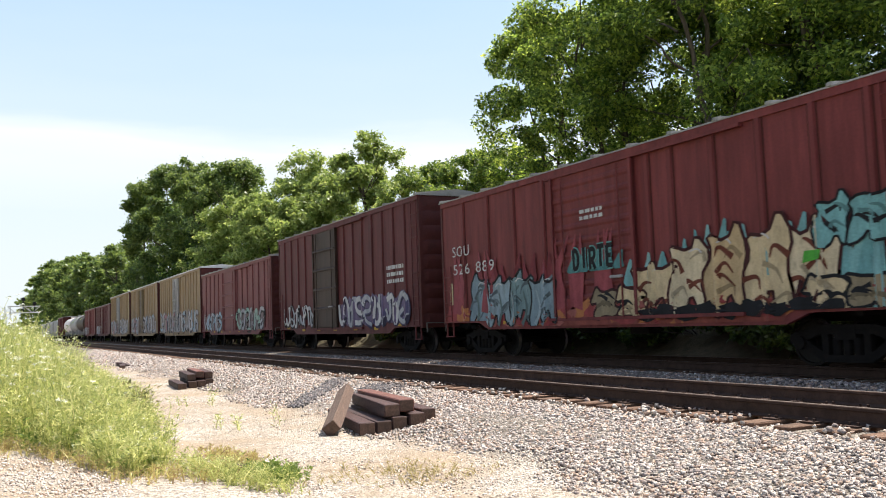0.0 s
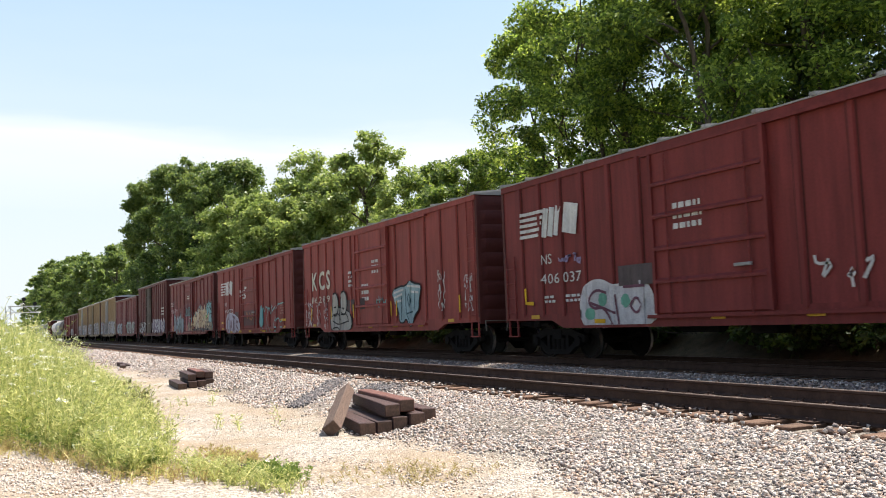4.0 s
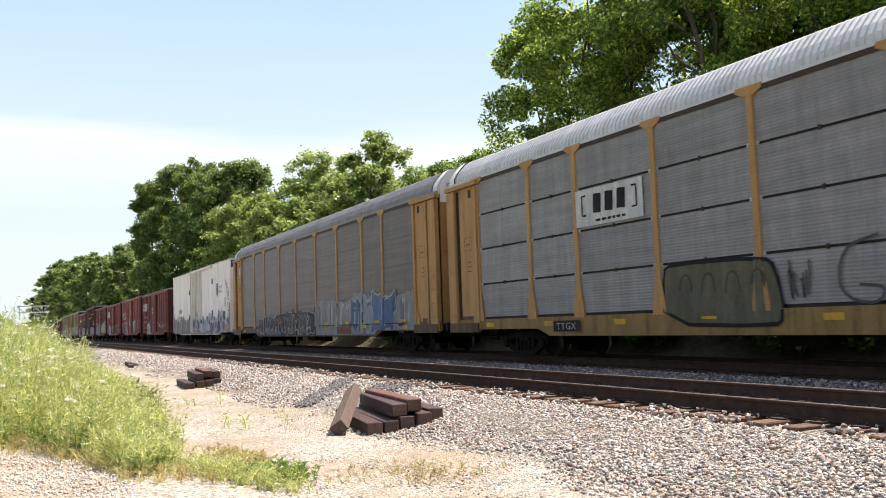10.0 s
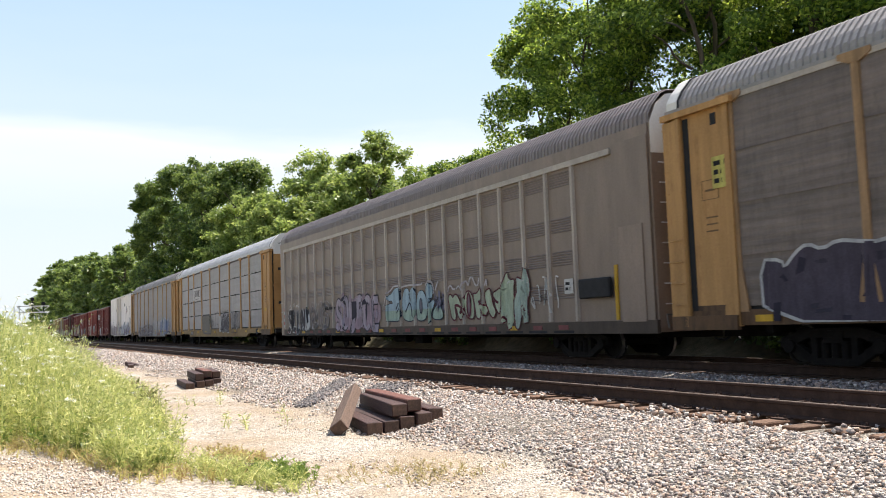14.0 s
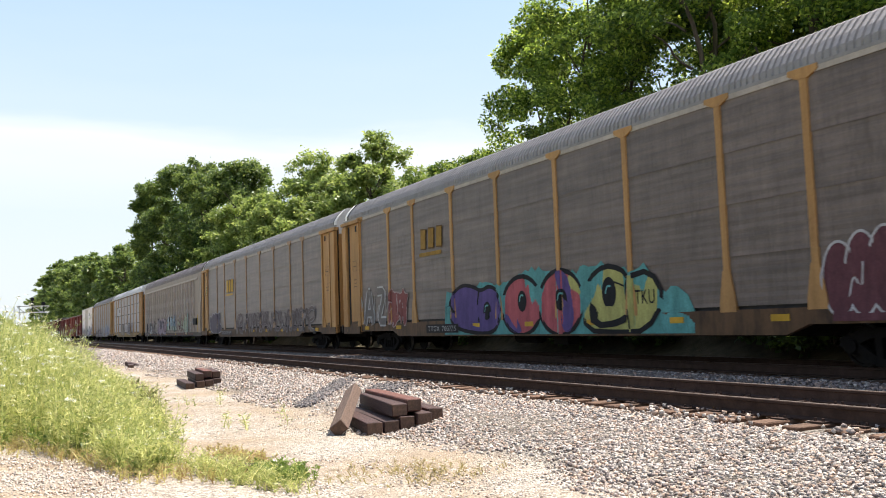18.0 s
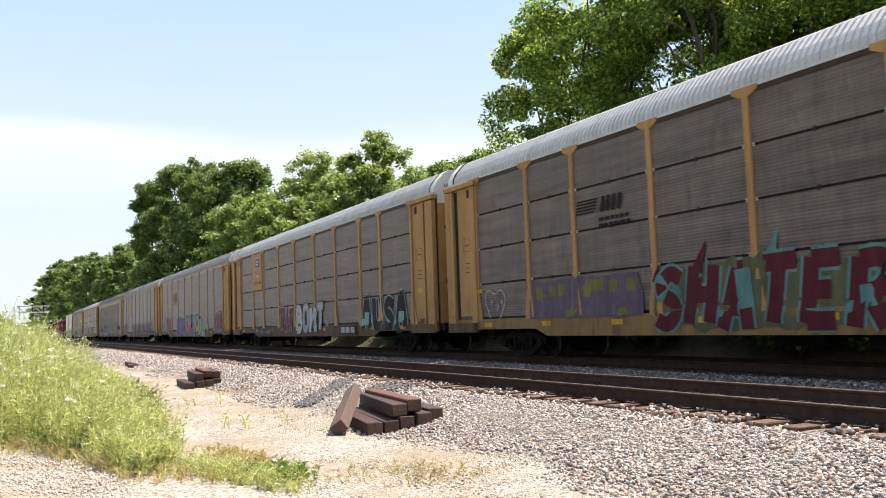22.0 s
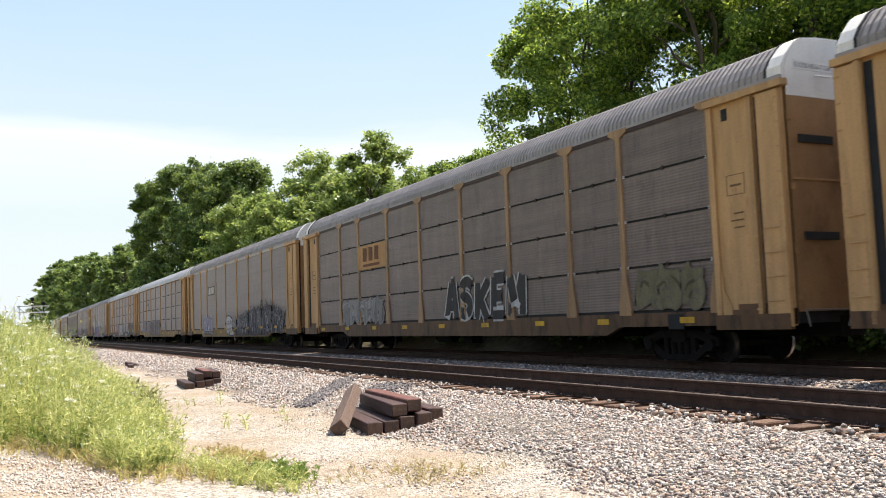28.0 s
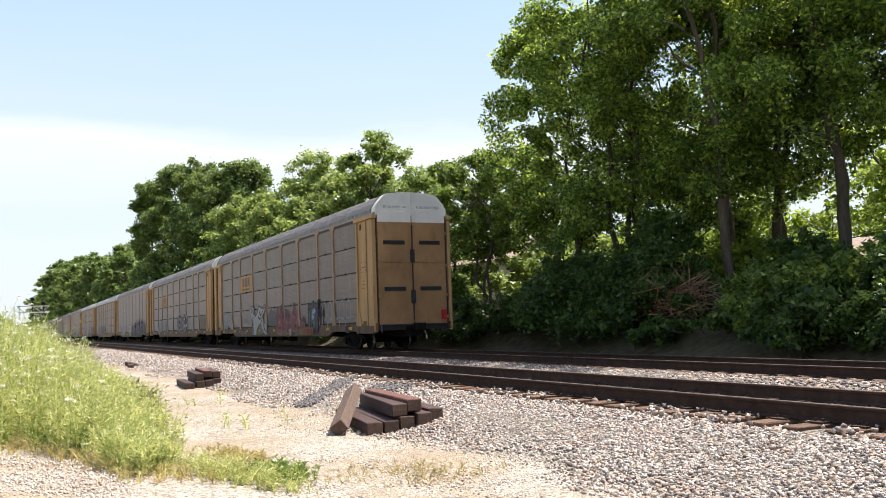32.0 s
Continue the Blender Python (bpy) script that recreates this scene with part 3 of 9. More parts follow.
def spray(c):
    key = tuple(round(x, 2) for x in c)
    if key not in SPRAY:
        SPRAY[key] = surface("spray_paint", tuple(x * 0.85 for x in c), rough=0.75, spec=0.12, scale=3, vary=0.2, fine=30, bump=0.04, per="", second=tuple(x * 0.45 + 0.012 for x in c), second_at=0.6, stretch=(1, 1.5, 0.7), soft=0.18, streak=0.25, glare_sheen=0.55)
    return SPRAY[key]


WHITE, BLACK, CREAM, TEAL, LILAC = (0.62, 0.60, 0.58), (0.020, 0.020, 0.022), (0.64, 0.50, 0.30), (0.14, 0.36, 0.37), (0.30, 0.24, 0.38)
SILVER, PINK, BLUE, PALE_BLUE, PURPLE = (0.42, 0.42, 0.43), (0.46, 0.16, 0.19), (0.09, 0.15, 0.34), (0.32, 0.45, 0.52), (0.10, 0.07, 0.19)
LEMON, MINT, DARK_RED, ORANGE, SIGNAL = (0.52, 0.46, 0.13), (0.32, 0.46, 0.37), (0.20, 0.04, 0.045), (0.5, 0.2, 0.05), (0.62, 0.36, 0.02)

# single sweeping strokes of wild-style painting
GLYPHS = [
    [(0.95, 0.8), (0.55, 1.05), (0.1, 0.8), (0.3, 0.5), (0.85, 0.45), (0.7, 0.05), (0.05, 0.0)],
    [(0.1, 0.05), (0.05, 0.8), (0.45, 1.05), (0.6, 0.45), (0.35, 0.2), (0.95, 0.0), (0.95, 0.75)],
    [(0.0, 0.9), (0.5, 1.0), (0.35, 0.1), (0.75, -0.05), (0.9, 0.55), (0.6, 0.7)],
    [(0.15, 1.0), (0.0, 0.3), (0.4, 0.0), (0.55, 0.6), (0.75, 0.05), (1.0, 0.35), (0.85, 1.05)],
    [(0.05, 0.0), (0.3, 1.0), (0.7, 0.9), (0.4, 0.5), (0.95, 0.55), (0.75, 0.0)],
    [(0.9, 1.05), (0.2, 0.85), (0.55, 0.55), (0.05, 0.35), (0.4, 0.0), (1.0, 0.15)],
    [(0.1, 0.6), (0.4, 1.05), (0.9, 0.85), (0.8, 0.3), (0.45, 0.0), (0.1, 0.25), (0.5, 0.5)],
]

# fat sprayed letters, stroke by stroke
LETTERS = {
    "S": [[(0.9, 0.85), (0.5, 1.0), (0.12, 0.8), (0.3, 0.55), (0.75, 0.45), (0.9, 0.2), (0.5, 0.0), (0.08, 0.14)]],
    "O": [[(0.5, 1.0), (0.1, 0.9), (0.08, 0.1), (0.5, 0.0), (0.92, 0.1), (0.9, 0.9), (0.5, 1.0)]],
    "U": [[(0.1, 1.0), (0.1, 0.15), (0.5, -0.04), (0.9, 0.15), (0.9, 1.0)]],
    "R": [[(0.14, 0.0), (0.14, 1.0)], [(0.14, 0.97), (0.75, 1.0), (0.95, 0.75), (0.7, 0.5), (0.2, 0.48)], [(0.45, 0.48), (0.95, 0.0)]],
    "C": [[(0.92, 0.86), (0.5, 1.02), (0.1, 0.85), (0.08, 0.15), (0.5, -0.02), (0.92, 0.14)]],
    "E": [[(0.9, 0.97), (0.15, 0.97)], [(0.15, 1.0), (0.15, 0.0)], [(0.15, 0.5), (0.75, 0.5)], [(0.15, 0.03), (0.95, 0.03)]],
    "A": [[(0.05, 0.0), (0.42, 1.0)], [(0.42, 1.0), (0.62, 1.0)], [(0.6, 1.0), (0.95, 0.0)], [(0.25, 0.36), (0.8, 0.36)]],
    "M": [[(0.0, 0.0), (0.08, 1.0)], [(0.08, 1.0), (0.5, 0.22)], [(0.5, 0.22), (0.92, 1.0)], [(0.92, 1.0), (1.0, 0.0)]],
    "H": [[(0.1, 0.0), (0.14, 1.0)], [(0.1, 0.5), (0.9, 0.5)], [(0.9, 1.0), (0.9, 0.0)]],
    "T": [[(0.0, 0.95), (1.0, 0.97)], [(0.5, 0.95), (0.46, 0.0)]],
    "N": [[(0.08, 0.0), (0.1, 1.0)], [(0.1, 1.0), (0.9, 0.0)], [(0.9, 0.0), (0.92, 1.0)]],
    "K": [[(0.12, 0.0), (0.14, 1.0)], [(0.95, 1.0), (0.2, 0.45)], [(0.35, 0.55), (0.95, 0.0)]],
    "L": [[(0.15, 1.0), (0.12, 0.05)], [(0.12, 0.05), (0.95, 0.02)]],
    "D": [[(0.14, 0.0), (0.12, 1.0)], [(0.1, 0.98), (0.7, 0.92), (0.95, 0.5), (0.7, 0.06), (0.1, 0.03)]],
    "B": [[(0.14, 0.0), (0.12, 1.0)], [(0.1, 0.98), (0.8, 0.95), (0.8, 0.58), (0.2, 0.52)], [(0.3, 0.52), (0.95, 0.45), (0.9, 0.05), (0.1, 0.02)]],
    "F": [[(0.14, 0.0), (0.14, 1.0)], [(0.1, 0.97), (0.95, 0.97)], [(0.14, 0.52), (0.75, 0.52)]],
    "I": [[(0.5, 0.0), (0.5, 1.0)]],
    "G": [[(0.92, 0.84), (0.5, 1.02), (0.1, 0.8), (0.1, 0.15), (0.5, -0.02), (0.92, 0.14)], [(0.92, 0.1), (0.92, 0.46), (0.55, 0.46)]],
    "Y": [[(0.05, 1.0), (0.5, 0.5)], [(0.95, 1.0), (0.5, 0.5), (0.45, 0.0)]],
    "Z": [[(0.08, 0.96), (0.92, 0.96), (0.1, 0.04), (0.95, 0.04)]],
    "P": [[(0.14, 0.0), (0.14, 1.0)], [(0.12, 0.97), (0.8, 0.98), (0.95, 0.72), (0.7, 0.48), (0.2, 0.46)]],
}

# closed bodies of jagged letters, in a unit square
BODIES = [
    [(0.05, 0.0), (0.0, 0.55), (0.12, 0.88), (-0.05, 1.12), (0.42, 0.93), (0.8, 1.0), (1.08, 0.86), (0.86, 0.6), (1.0, 0.3), (1.12, -0.03), (0.7, 0.04), (0.6, 0.3), (0.45, 0.03)],
    [(0.0, 0.1), (0.16, 0.5), (0.0, 0.8), (0.3, 1.18), (0.5, 0.9), (0.95, 1.0), (0.8, 0.72), (1.04, 0.45), (0.9, 0.0), (0.55, -0.05), (0.45, 0.26), (0.28, 0.0)],
    [(0.1, -0.04), (-0.08, 0.3), (0.18, 0.42), (0.02, 0.75), (0.2, 1.02), (0.62, 0.96), (0.92, 1.2), (0.94, 0.8), (1.08, 0.55), (0.74, 0.5), (1.02, 0.12), (0.8, -0.04), (0.5, 0.1)],
    [(0.0, 0.0), (0.06, 0.62), (-0.1, 0.95), (0.25, 0.86), (0.5, 1.1), (0.6, 0.84), (1.05, 1.02), (0.92, 0.5), (1.1, 0.06), (0.76, 0.12), (0.66, 0.42), (0.5, 0.02), (0.36, 0.3), (0.28, 0.0)],
]


def soft_line(q, times=2, closed=False):
    """Corners cut off, again and again."""
    for _ in range(times):
        run = list(zip(q, q[1:] + q[:1])) if closed else list(zip(q, q[1:]))
        o = [(a[0] + (b[0] - a[0]) * t, a[1] + (b[1] - a[1]) * t) for a, b in run for t in (0.25, 0.75)]
        q = o if closed else [q[0]] + o + [q[-1]]
    return q


class Paint:
    """Flat strokes of paint that lie on a car's near side; d is the distance from the car's front end."""

    def __init__(self, half, depth, floor=lambda d: 0.62, sill=(0.0, 0.0)):
        self.sill = sill
        self.half, self.depth, self.floor, self.mats, self.k, self.groups = half, depth, floor, [], 0, []
        self.begin("painted_mark")

    def begin(self, name):
        self.s, self.mats = Shape(), []
        self.groups.append((name, self.s, self.mats))

    def slot(self, c):
        if self.s.n and self.groups[-1][0] in ("painted_mark", "letter_stroke", "letter_outline", "letter_shadow", "letter_shine", "spike"):
            self.begin(self.groups[-1][0])
        m = spray(c) if isinstance(c, tuple) else c
        if m not in self.mats:
            self.mats.append(m)
        return self.mats.index(m)

    def at(self, d, z, lift):
        d = min(2 * self.half - 0.03, max(0.03, d))
        return (-max(self.depth(self.half - d), self.sill[1] if z < self.sill[0] else 0.0) - 0.004 - lift, self.half - d, max(z, self.floor(d)))

    def ribbon(self, pts, w, c, layer):
        slot = self.slot(c)
        self.k += 1
        lift = layer * 0.004 + (self.k % 9) * 0.0004
        p = [pts[0]]
        for a, b in zip(pts, pts[1:]):
            n = max(1, int(math.hypot(b[0] - a[0], b[1] - a[1]) / 0.16))
            p += [(a[0] + (b[0] - a[0]) * k / n, a[1] + (b[1] - a[1]) * k / n) for k in range(1, n + 1)]
        v = []
        for k, q in enumerate(p):
            a, b = p[max(0, k - 1)], p[min(len(p) - 1, k + 1)]
            dx, dz = b[0] - a[0], b[1] - a[1]
            h = math.hypot(dx, dz) or 1
            ww = w if isinstance(w, (int, float)) else w[0] + (w[1] - w[0]) * k / max(1, len(p) - 1)
            v += [self.at(q[0] - dz / h * ww / 2, q[1] + dx / h * ww / 2, lift), self.at(q[0] + dz / h * ww / 2, q[1] - dx / h * ww / 2, lift)]
        self.s.add(v, [(2 * k, 2 * k + 1, 2 * k + 3, 2 * k + 2) for k in range(len(p) - 1)], slot)

    def blob(self, d, z, rx, rz, c, layer, wobble=0.18, seed=0, n=14):
        slot = self.slot(c)
        self.k += 1
        lift = layer * 0.004 + (self.k % 9) * 0.0004
        r = random.Random(seed + self.k)
        rim = []
        for k in range(n):
            a = 2 * math.pi * k / n
            q = 1 + r.uniform(-wobble, wobble)
            rim.append((d + rx * q * math.cos(a), z + rz * q * math.sin(a)))
        inner = [(d + (a - d) * 0.5, z + (b - z) * 0.5) for a, b in rim]
        v = [self.at(a, b, lift) for a, b in rim] + [self.at(a, b, lift) for a, b in inner] + [self.at(d, z, lift)]
        f = [(k, (k + 1) % n, n + (k + 1) % n, n + k) for k in range(n)] + [(n + k, n + (k + 1) % n, 2 * n) for k in range(n)]
        self.s.add(v, f, slot)

    def quad(self, d0, z0, d1, z1, c, layer=1):
        slot = self.slot(c)
        self.k += 1
        lift = layer * 0.004 + (self.k % 9) * 0.0004
        n = max(1, int((d1 - d0) / 0.2))
        v = []
        for k in range(n + 1):
            d = d0 + (d1 - d0) * k / n
            v += [self.at(d, z0, lift), self.at(d, z1, lift)]
        self.s.add(v, [(2 * k, 2 * k + 2, 2 * k + 3, 2 * k + 1) for k in range(n)], slot)

    def fill(self, pts, c, layer, step=0.06):
        """A filled outline, laid down in narrow columns so that it follows the posts."""
        slot = self.slot(c)
        self.k += 1
        lift = layer * 0.004 + (self.k % 9) * 0.0004
        lo, hi = min(p[0] for p in pts), max(p[0] for p in pts)
        n = max(2, int((hi - lo) / step))
        cuts = [lo + 0.0005]
        for x in sorted([lo + (hi - lo) * k / n for k in range(1, n + 1)] + [p[0] for p in pts]):
            if x > cuts[-1] + 0.004:
                cuts.append(x)
        seen, v, f = {}, [], []

        def corner(x, z):
            key = (round(x, 4), round(z, 3))
            if key not in seen:
                seen[key] = len(v)
                v.append(self.at(x, z, lift))
            return seen[key]

        for x0, x1 in zip(cuts, cuts[1:]):
            mid = (x0 + x1) / 2
            hits = []
            for a, b in zip(pts, pts[1:] + pts[:1]):
                if (a[0] <= mid) != (b[0] <= mid):
                    g = (b[1] - a[1]) / (b[0] - a[0])
                    hits.append((a[1] + g * (mid - a[0]), a[1] + g * (x0 - a[0]), a[1] + g * (x1 - a[0])))
            hits.sort()
            for q, r in zip(hits[::2], hits[1::2]):
                face = list(dict.fromkeys((corner(x0, q[1]), corner(x1, q[2]), corner(x1, r[2]), corner(x0, r[1]))))
                if len(face) > 2:
                    f.append(tuple(face))
        if f:
            self.s.add(v, f, slot)

    def shape(self, pts, c, line=None, w=0.06, layer=2, times=2):
        """A softened closed shape with a painted outline."""
        q = soft_line(list(pts), times, True)
        if self.s.n or self.groups[-1][0] != "graffiti":
            self.begin("letter_stroke")
        self.fill(q, c, layer)
        if line:
            self.begin("letter_outline")
            self.ribbon(q + q[:2], w, line, layer + 1)

    def oval(self, d, z, rx, rz, c, line=None, w=0.08, layer=2):
        self.shape([(d + rx * math.cos(0.5236 * k), z + rz * math.sin(0.5236 * k)) for k in range(12)], c, line, w, layer, 1)

    def haze(self, d0, d1, z0, top, c, seed=0, layer=1, rough=0.12, step=0.16):
        """A ragged band of paint; top gives its height along the car."""
        r = random.Random(seed)
        n = max(3, int((d1 - d0) / step))
        hi = [(d0 + (d1 - d0) * k / n, top(d0 + (d1 - d0) * k / n) * (1 - 0.25 * (k in (0, n))) + r.uniform(-rough, rough)) for k in range(n + 1)]
        self.begin("paint_haze")
        self.fill([(d0, z0)] + hi + [(d1, z0)], c, layer, 0.08)

    def wild(self, d0, z0, d1, top, n, fills, line, seed=0, w=0.06, layer=2, inner=None, shine=None, times=1, wide=1.12):
        """A run of jagged, interlocking letter bodies with slits and glints; top gives the height along the car."""
        self.begin("graffiti")
        r = random.Random(seed)
        ww = (d1 - d0) / n
        for k in range(n):
            body = r.choice(BODIES)
            flip = r.random() < 0.5
            x0 = d0 + ww * k
            h = top(x0 + ww / 2) - z0

            def spot(u, t):
                u = 1 - u if flip else u
                return (x0 + ww * (0.5 + (u - 0.5) * wide) + 0.1 * (t - 0.5) * h, z0 + h * t)

            lay = layer + (k % 2) * 1.5
            self.shape([spot(u + r.uniform(-0.06, 0.06), t + r.uniform(-0.06, 0.06)) for u, t in body], fills[k % len(fills)], line, w, lay, times)
            shade = tuple(x * 0.55 for x in fills[k % len(fills)])
            for j in range(5):
                u, t = r.uniform(0.2, 0.8), r.uniform(0.12, 0.85)
                bend = r.uniform(-0.16, 0.16)
                self.begin("letter_shadow")
                self.ribbon(soft_line([spot(u - 0.16, t - 0.12), spot(u + bend, t + 0.06), spot(u + 0.2, t + r.uniform(-0.14, 0.16))]), (0.12 * ww + 0.02, 0.015) if j % 2 else (0.02, 0.1 * ww + 0.02), (inner or line) if j < 3 else shade, lay + 1)
            if shine:
                self.begin("letter_shine")
                u = r.uniform(0.15, 0.6)
                self.ribbon(soft_line([spot(u, 0.85), spot(u + 0.1, 0.93), spot(u + 0.3, 0.88)]), (0.04, 0.02), shine, lay + 1)
        self.begin("painted_mark")

    def flames(self, d0, d1, z0, top, n, cols, seed=0, layer=1, lean=0.2):
        self.begin("paint_haze")
        r = random.Random(seed)
        for k in range(n):
            x = d0 + (d1 - d0) * (k + r.random()) / n
            h = (top(x) - z0) * r.uniform(0.6, 1.0)
            a = lean * r.uniform(-0.6, 1.2)
            self.fill(soft_line([(x - 0.2, z0), (x - 0.12 + a * 0.3, z0 + h * 0.5), (x + a, z0 + h), (x + 0.1 + a * 0.4, z0 + h * 0.4), (x + 0.24, z0)], 1, True), cols[k % len(cols)], layer, 0.05)

    def thorns(self, d0, d1, z0, top, n, cols, seed=0, layer=2):
        """Curved, tapering barbs, light over dark."""
        r = random.Random(seed)
        for k in range(n):
            self.begin("spike")
            x = r.uniform(d0, d1)
            t = top(x)
            b = z0 + (t - z0) * r.uniform(0.0, 0.62)
            h = (t - b) * r.uniform(0.45, 1.05)
            a = r.choice((-1, 1)) * r.uniform(0.15, 0.8)
            q = soft_line([(x, b), (x + a * 0.15, b + h * 0.55), (x + a * 0.5, b + h * 0.75), (x + a, b + h)])
            w = r.uniform(0.08, 0.2)
            lay = layer + 2.5 * k / n
            self.ribbon(q, (w + 0.06, 0.015), cols[0], lay)
            self.begin("spike")
            self.ribbon([(p[0] - 0.015, p[1] + 0.01) for p in q], (w * r.uniform(0.3, 0.75), 0.01), cols[1 + k % (len(cols) - 1)], lay + 0.6)
        self.begin("painted_mark")

    def piece(self, d0, z0, d1, z1, n, fill, outline, halo=None, seed=0, weight=0.2, lean=0.0, base=1, shine=None, spikes=0, word=""):
        """A sprayed word-like run of n fat letter shapes with an outline and a haze of paint behind."""
        self.begin("graffiti")
        r = random.Random(seed)
        h = z1 - z0
        n = len(word) or max(n, round((d1 - d0) / (0.72 * h)))
        w = (d1 - d0) / n
        if halo:
            cols = [halo] if isinstance(halo[0], float) else halo
            m = max(8, int((d1 - d0) / 0.14))
            slots = [self.slot(c) for c in cols]
            v = []
            top = bot = 0.0
            for k in range(m + 1):
                e = min(1.0, 6.0 * min(k, m - k) / m + 0.35)
                top = 0.55 * top + r.uniform(-0.09, 0.09)
                bot = 0.55 * bot + r.uniform(-0.05, 0.05)
                d = d0 - 0.08 * w + (d1 - d0 + 0.16 * w) * k / m
                hi = z0 + h * (0.5 + (0.43 + top + 0.07 * math.sin(k * 6.28 * n / m)) * e)
                lo = z0 + h * (0.5 - (0.46 + bot) * e)
                v += [self.at(d + lean * (z - z0), z, base * 0.004) for z in (lo, z0 + h * 0.5, hi)]
            at = len(self.s.i)
            f = []
            for k in range(m):
                f += [(3 * k, 3 * k + 3, 3 * k + 4, 3 * k + 1), (3 * k + 1, 3 * k + 4, 3 * k + 5, 3 * k + 2)]
            self.s.add(v, f, slots[0])
            for k in range(2 * m):
                self.s.i[at + k] = slots[(k // 2 * len(slots) * max(1, n // 2) // m + k % 2) % len(slots)]
        for k, ch in enumerate(word):
            ww = min(weight * h, w * 0.34)
            rise = 0.05 * h * math.sin(2.3 * k)
            runs = [[(d0 + w * (k + 0.12 + 0.76 * a) + lean * b * h, z0 + rise + h * (0.09 + 0.8 * b)) for a, b in run] for run in LETTERS[ch]]
            for kind, wide, col, up in (("letter_outline", ww + max(0.06, 0.085 * h), outline, 1), ("letter_stroke", ww, fill[k % len(fill)], 2)):
                self.begin(kind)
                for run in runs:
                    q = run
                    for _ in range(2 if len(run) > 2 else 0):
                        q = [q[0]] + [(a[0] + (b[0] - a[0]) * t_, a[1] + (b[1] - a[1]) * t_) for a, b in zip(q, q[1:]) for t_ in (0.25, 0.75)] + [q[-1]]
                    self.ribbon(q, wide, col, base + up)
            if shine:
                self.begin("letter_shine")
                self.ribbon([(a - ww * 0.25, b) for a, b in runs[0]], 0.04, shine, base + 3)
        for k in range(0 if word else n):
            q = [(d0 + w * (k - 0.16 + 1.32 * a) + lean * b * h, z0 + h * (0.06 + 0.88 * b)) for a, b in r.choice(GLYPHS)]
            if r.random() < 0.5:
                q = [(2 * (d0 + w * (k + 0.5)) - a, b) for a, b in q]
            q = [(a + r.uniform(-0.12, 0.12) * w, b + r.uniform(-0.07, 0.07) * h) for a, b in q]
            for _ in range(2):
                o = [q[0]]
                for a, b in zip(q, q[1:]):
                    o += [(a[0] * 0.75 + b[0] * 0.25, a[1] * 0.75 + b[1] * 0.25), (a[0] * 0.25 + b[0] * 0.75, a[1] * 0.25 + b[1] * 0.75)]
                q = o + [q[-1]]
            col = fill[k % len(fill)]
            ww = min(weight * h * 0.8, w * 0.38)
            line = max(0.055, ww * 0.32)
            self.begin("letter_outline")
            self.ribbon(q, (ww + line, ww * 0.8 + line), outline, base + 1)
            self.begin("letter_shadow")
            self.ribbon([(a + 0.35 * ww, b - 0.3 * ww) for a, b in q], ww + line, tuple(x * 0.35 for x in outline), base + 0.5)
            self.begin("letter_stroke")
            self.ribbon(q, (ww, ww * r.uniform(0.6, 1.1)), col, base + 2)
            if shine:
                self.begin("letter_shine")
                self.ribbon([(a, b + ww * 0.22) for a, b in q[1:-2]], ww * 0.18, shine, base + 3)
        for k in range(spikes):
            self.begin("spike")
            x = d0 + (d1 - d0) * r.random()
            zz = z0 + h * r.uniform(0.5, 0.9)
            self.ribbon([(x, zz), (x + r.uniform(-0.15, 0.3), zz + h * r.uniform(0.15, 0.5))], (0.22 * h, 0.02), fill[k % len(fill)] if k % 2 else outline, base + 1)
        self.begin("painted_mark")

    def scrawl(self, d0, z0, d1, z1, n, c, w=0.05, seed=0, base=2):
        self.begin("graffiti_tag")
        r = random.Random(seed)
        for k in range(n):
            x0 = d0 + (d1 - d0) * k / n
            pts = [(x0 + (d1 - d0) / n * r.uniform(0, 1.1), r.uniform(z0, z1)) for _ in range(5)]
            o = [pts[0]]
            for a, b in zip(pts, pts[1:]):
                o += [(a[0] * 0.8 + b[0] * 0.2, a[1] * 0.8 + b[1] * 0.2), (a[0] * 0.2 + b[0] * 0.8, a[1] * 0.2 + b[1] * 0.8)]
            self.ribbon(o, w, c, base)
            self.begin("graffiti_tag")
        self.begin("painted_mark")

    def bars(self, d0, z0, d1, z1, rows, c, base=1, seed=0):
        """Small print that nobody can read."""
        self.begin("small_print")
        r = random.Random(seed)
        h = (z1 - z0) / rows
        for k in range(rows):
            x = d0
            while x < d1 - 0.04:
                w = min(r.uniform(0.06, 0.2), d1 - x)
                self.quad(x, z1 - (k + 0.75) * h, x + w, z1 - (k + 0.2) * h, c, base)
                x += w + 0.05
        self.begin("painted_mark")

    def text(self, d0, z0, height, words, c, base=1, width=None, bold=0.0):
        """Painted characters, each a part."""
        glyphs, x = [], 0.0
        for ch in words:
            if ch == " ":
                x += 0.32 * height
                continue
            cu = bpy.data.curves.new("letters", "FONT")
            cu.body, cu.size, cu.resolution_u = ch, height / 0.70, 3
            cu.offset = bold
            ob = bpy.data.objects.new("letters", cu)
            scene.collection.objects.link(ob)
            me = bpy.data.meshes.new_from_object(ob.evaluated_get(bpy.context.evaluated_depsgraph_get()))
            v = np.array([tuple(q.co) for q in me.vertices])
            f = [tuple(p.vertices) for p in me.polygons]
            bpy.data.objects.remove(ob)
            bpy.data.curves.remove(cu)
            bpy.data.meshes.remove(me)
            v[:, 0] += x - v[:, 0].min()
            x = v[:, 0].max() + 0.18 * height
            glyphs.append((v, f))
        k = 1.0 if width is None else width / (x - 0.18 * height)
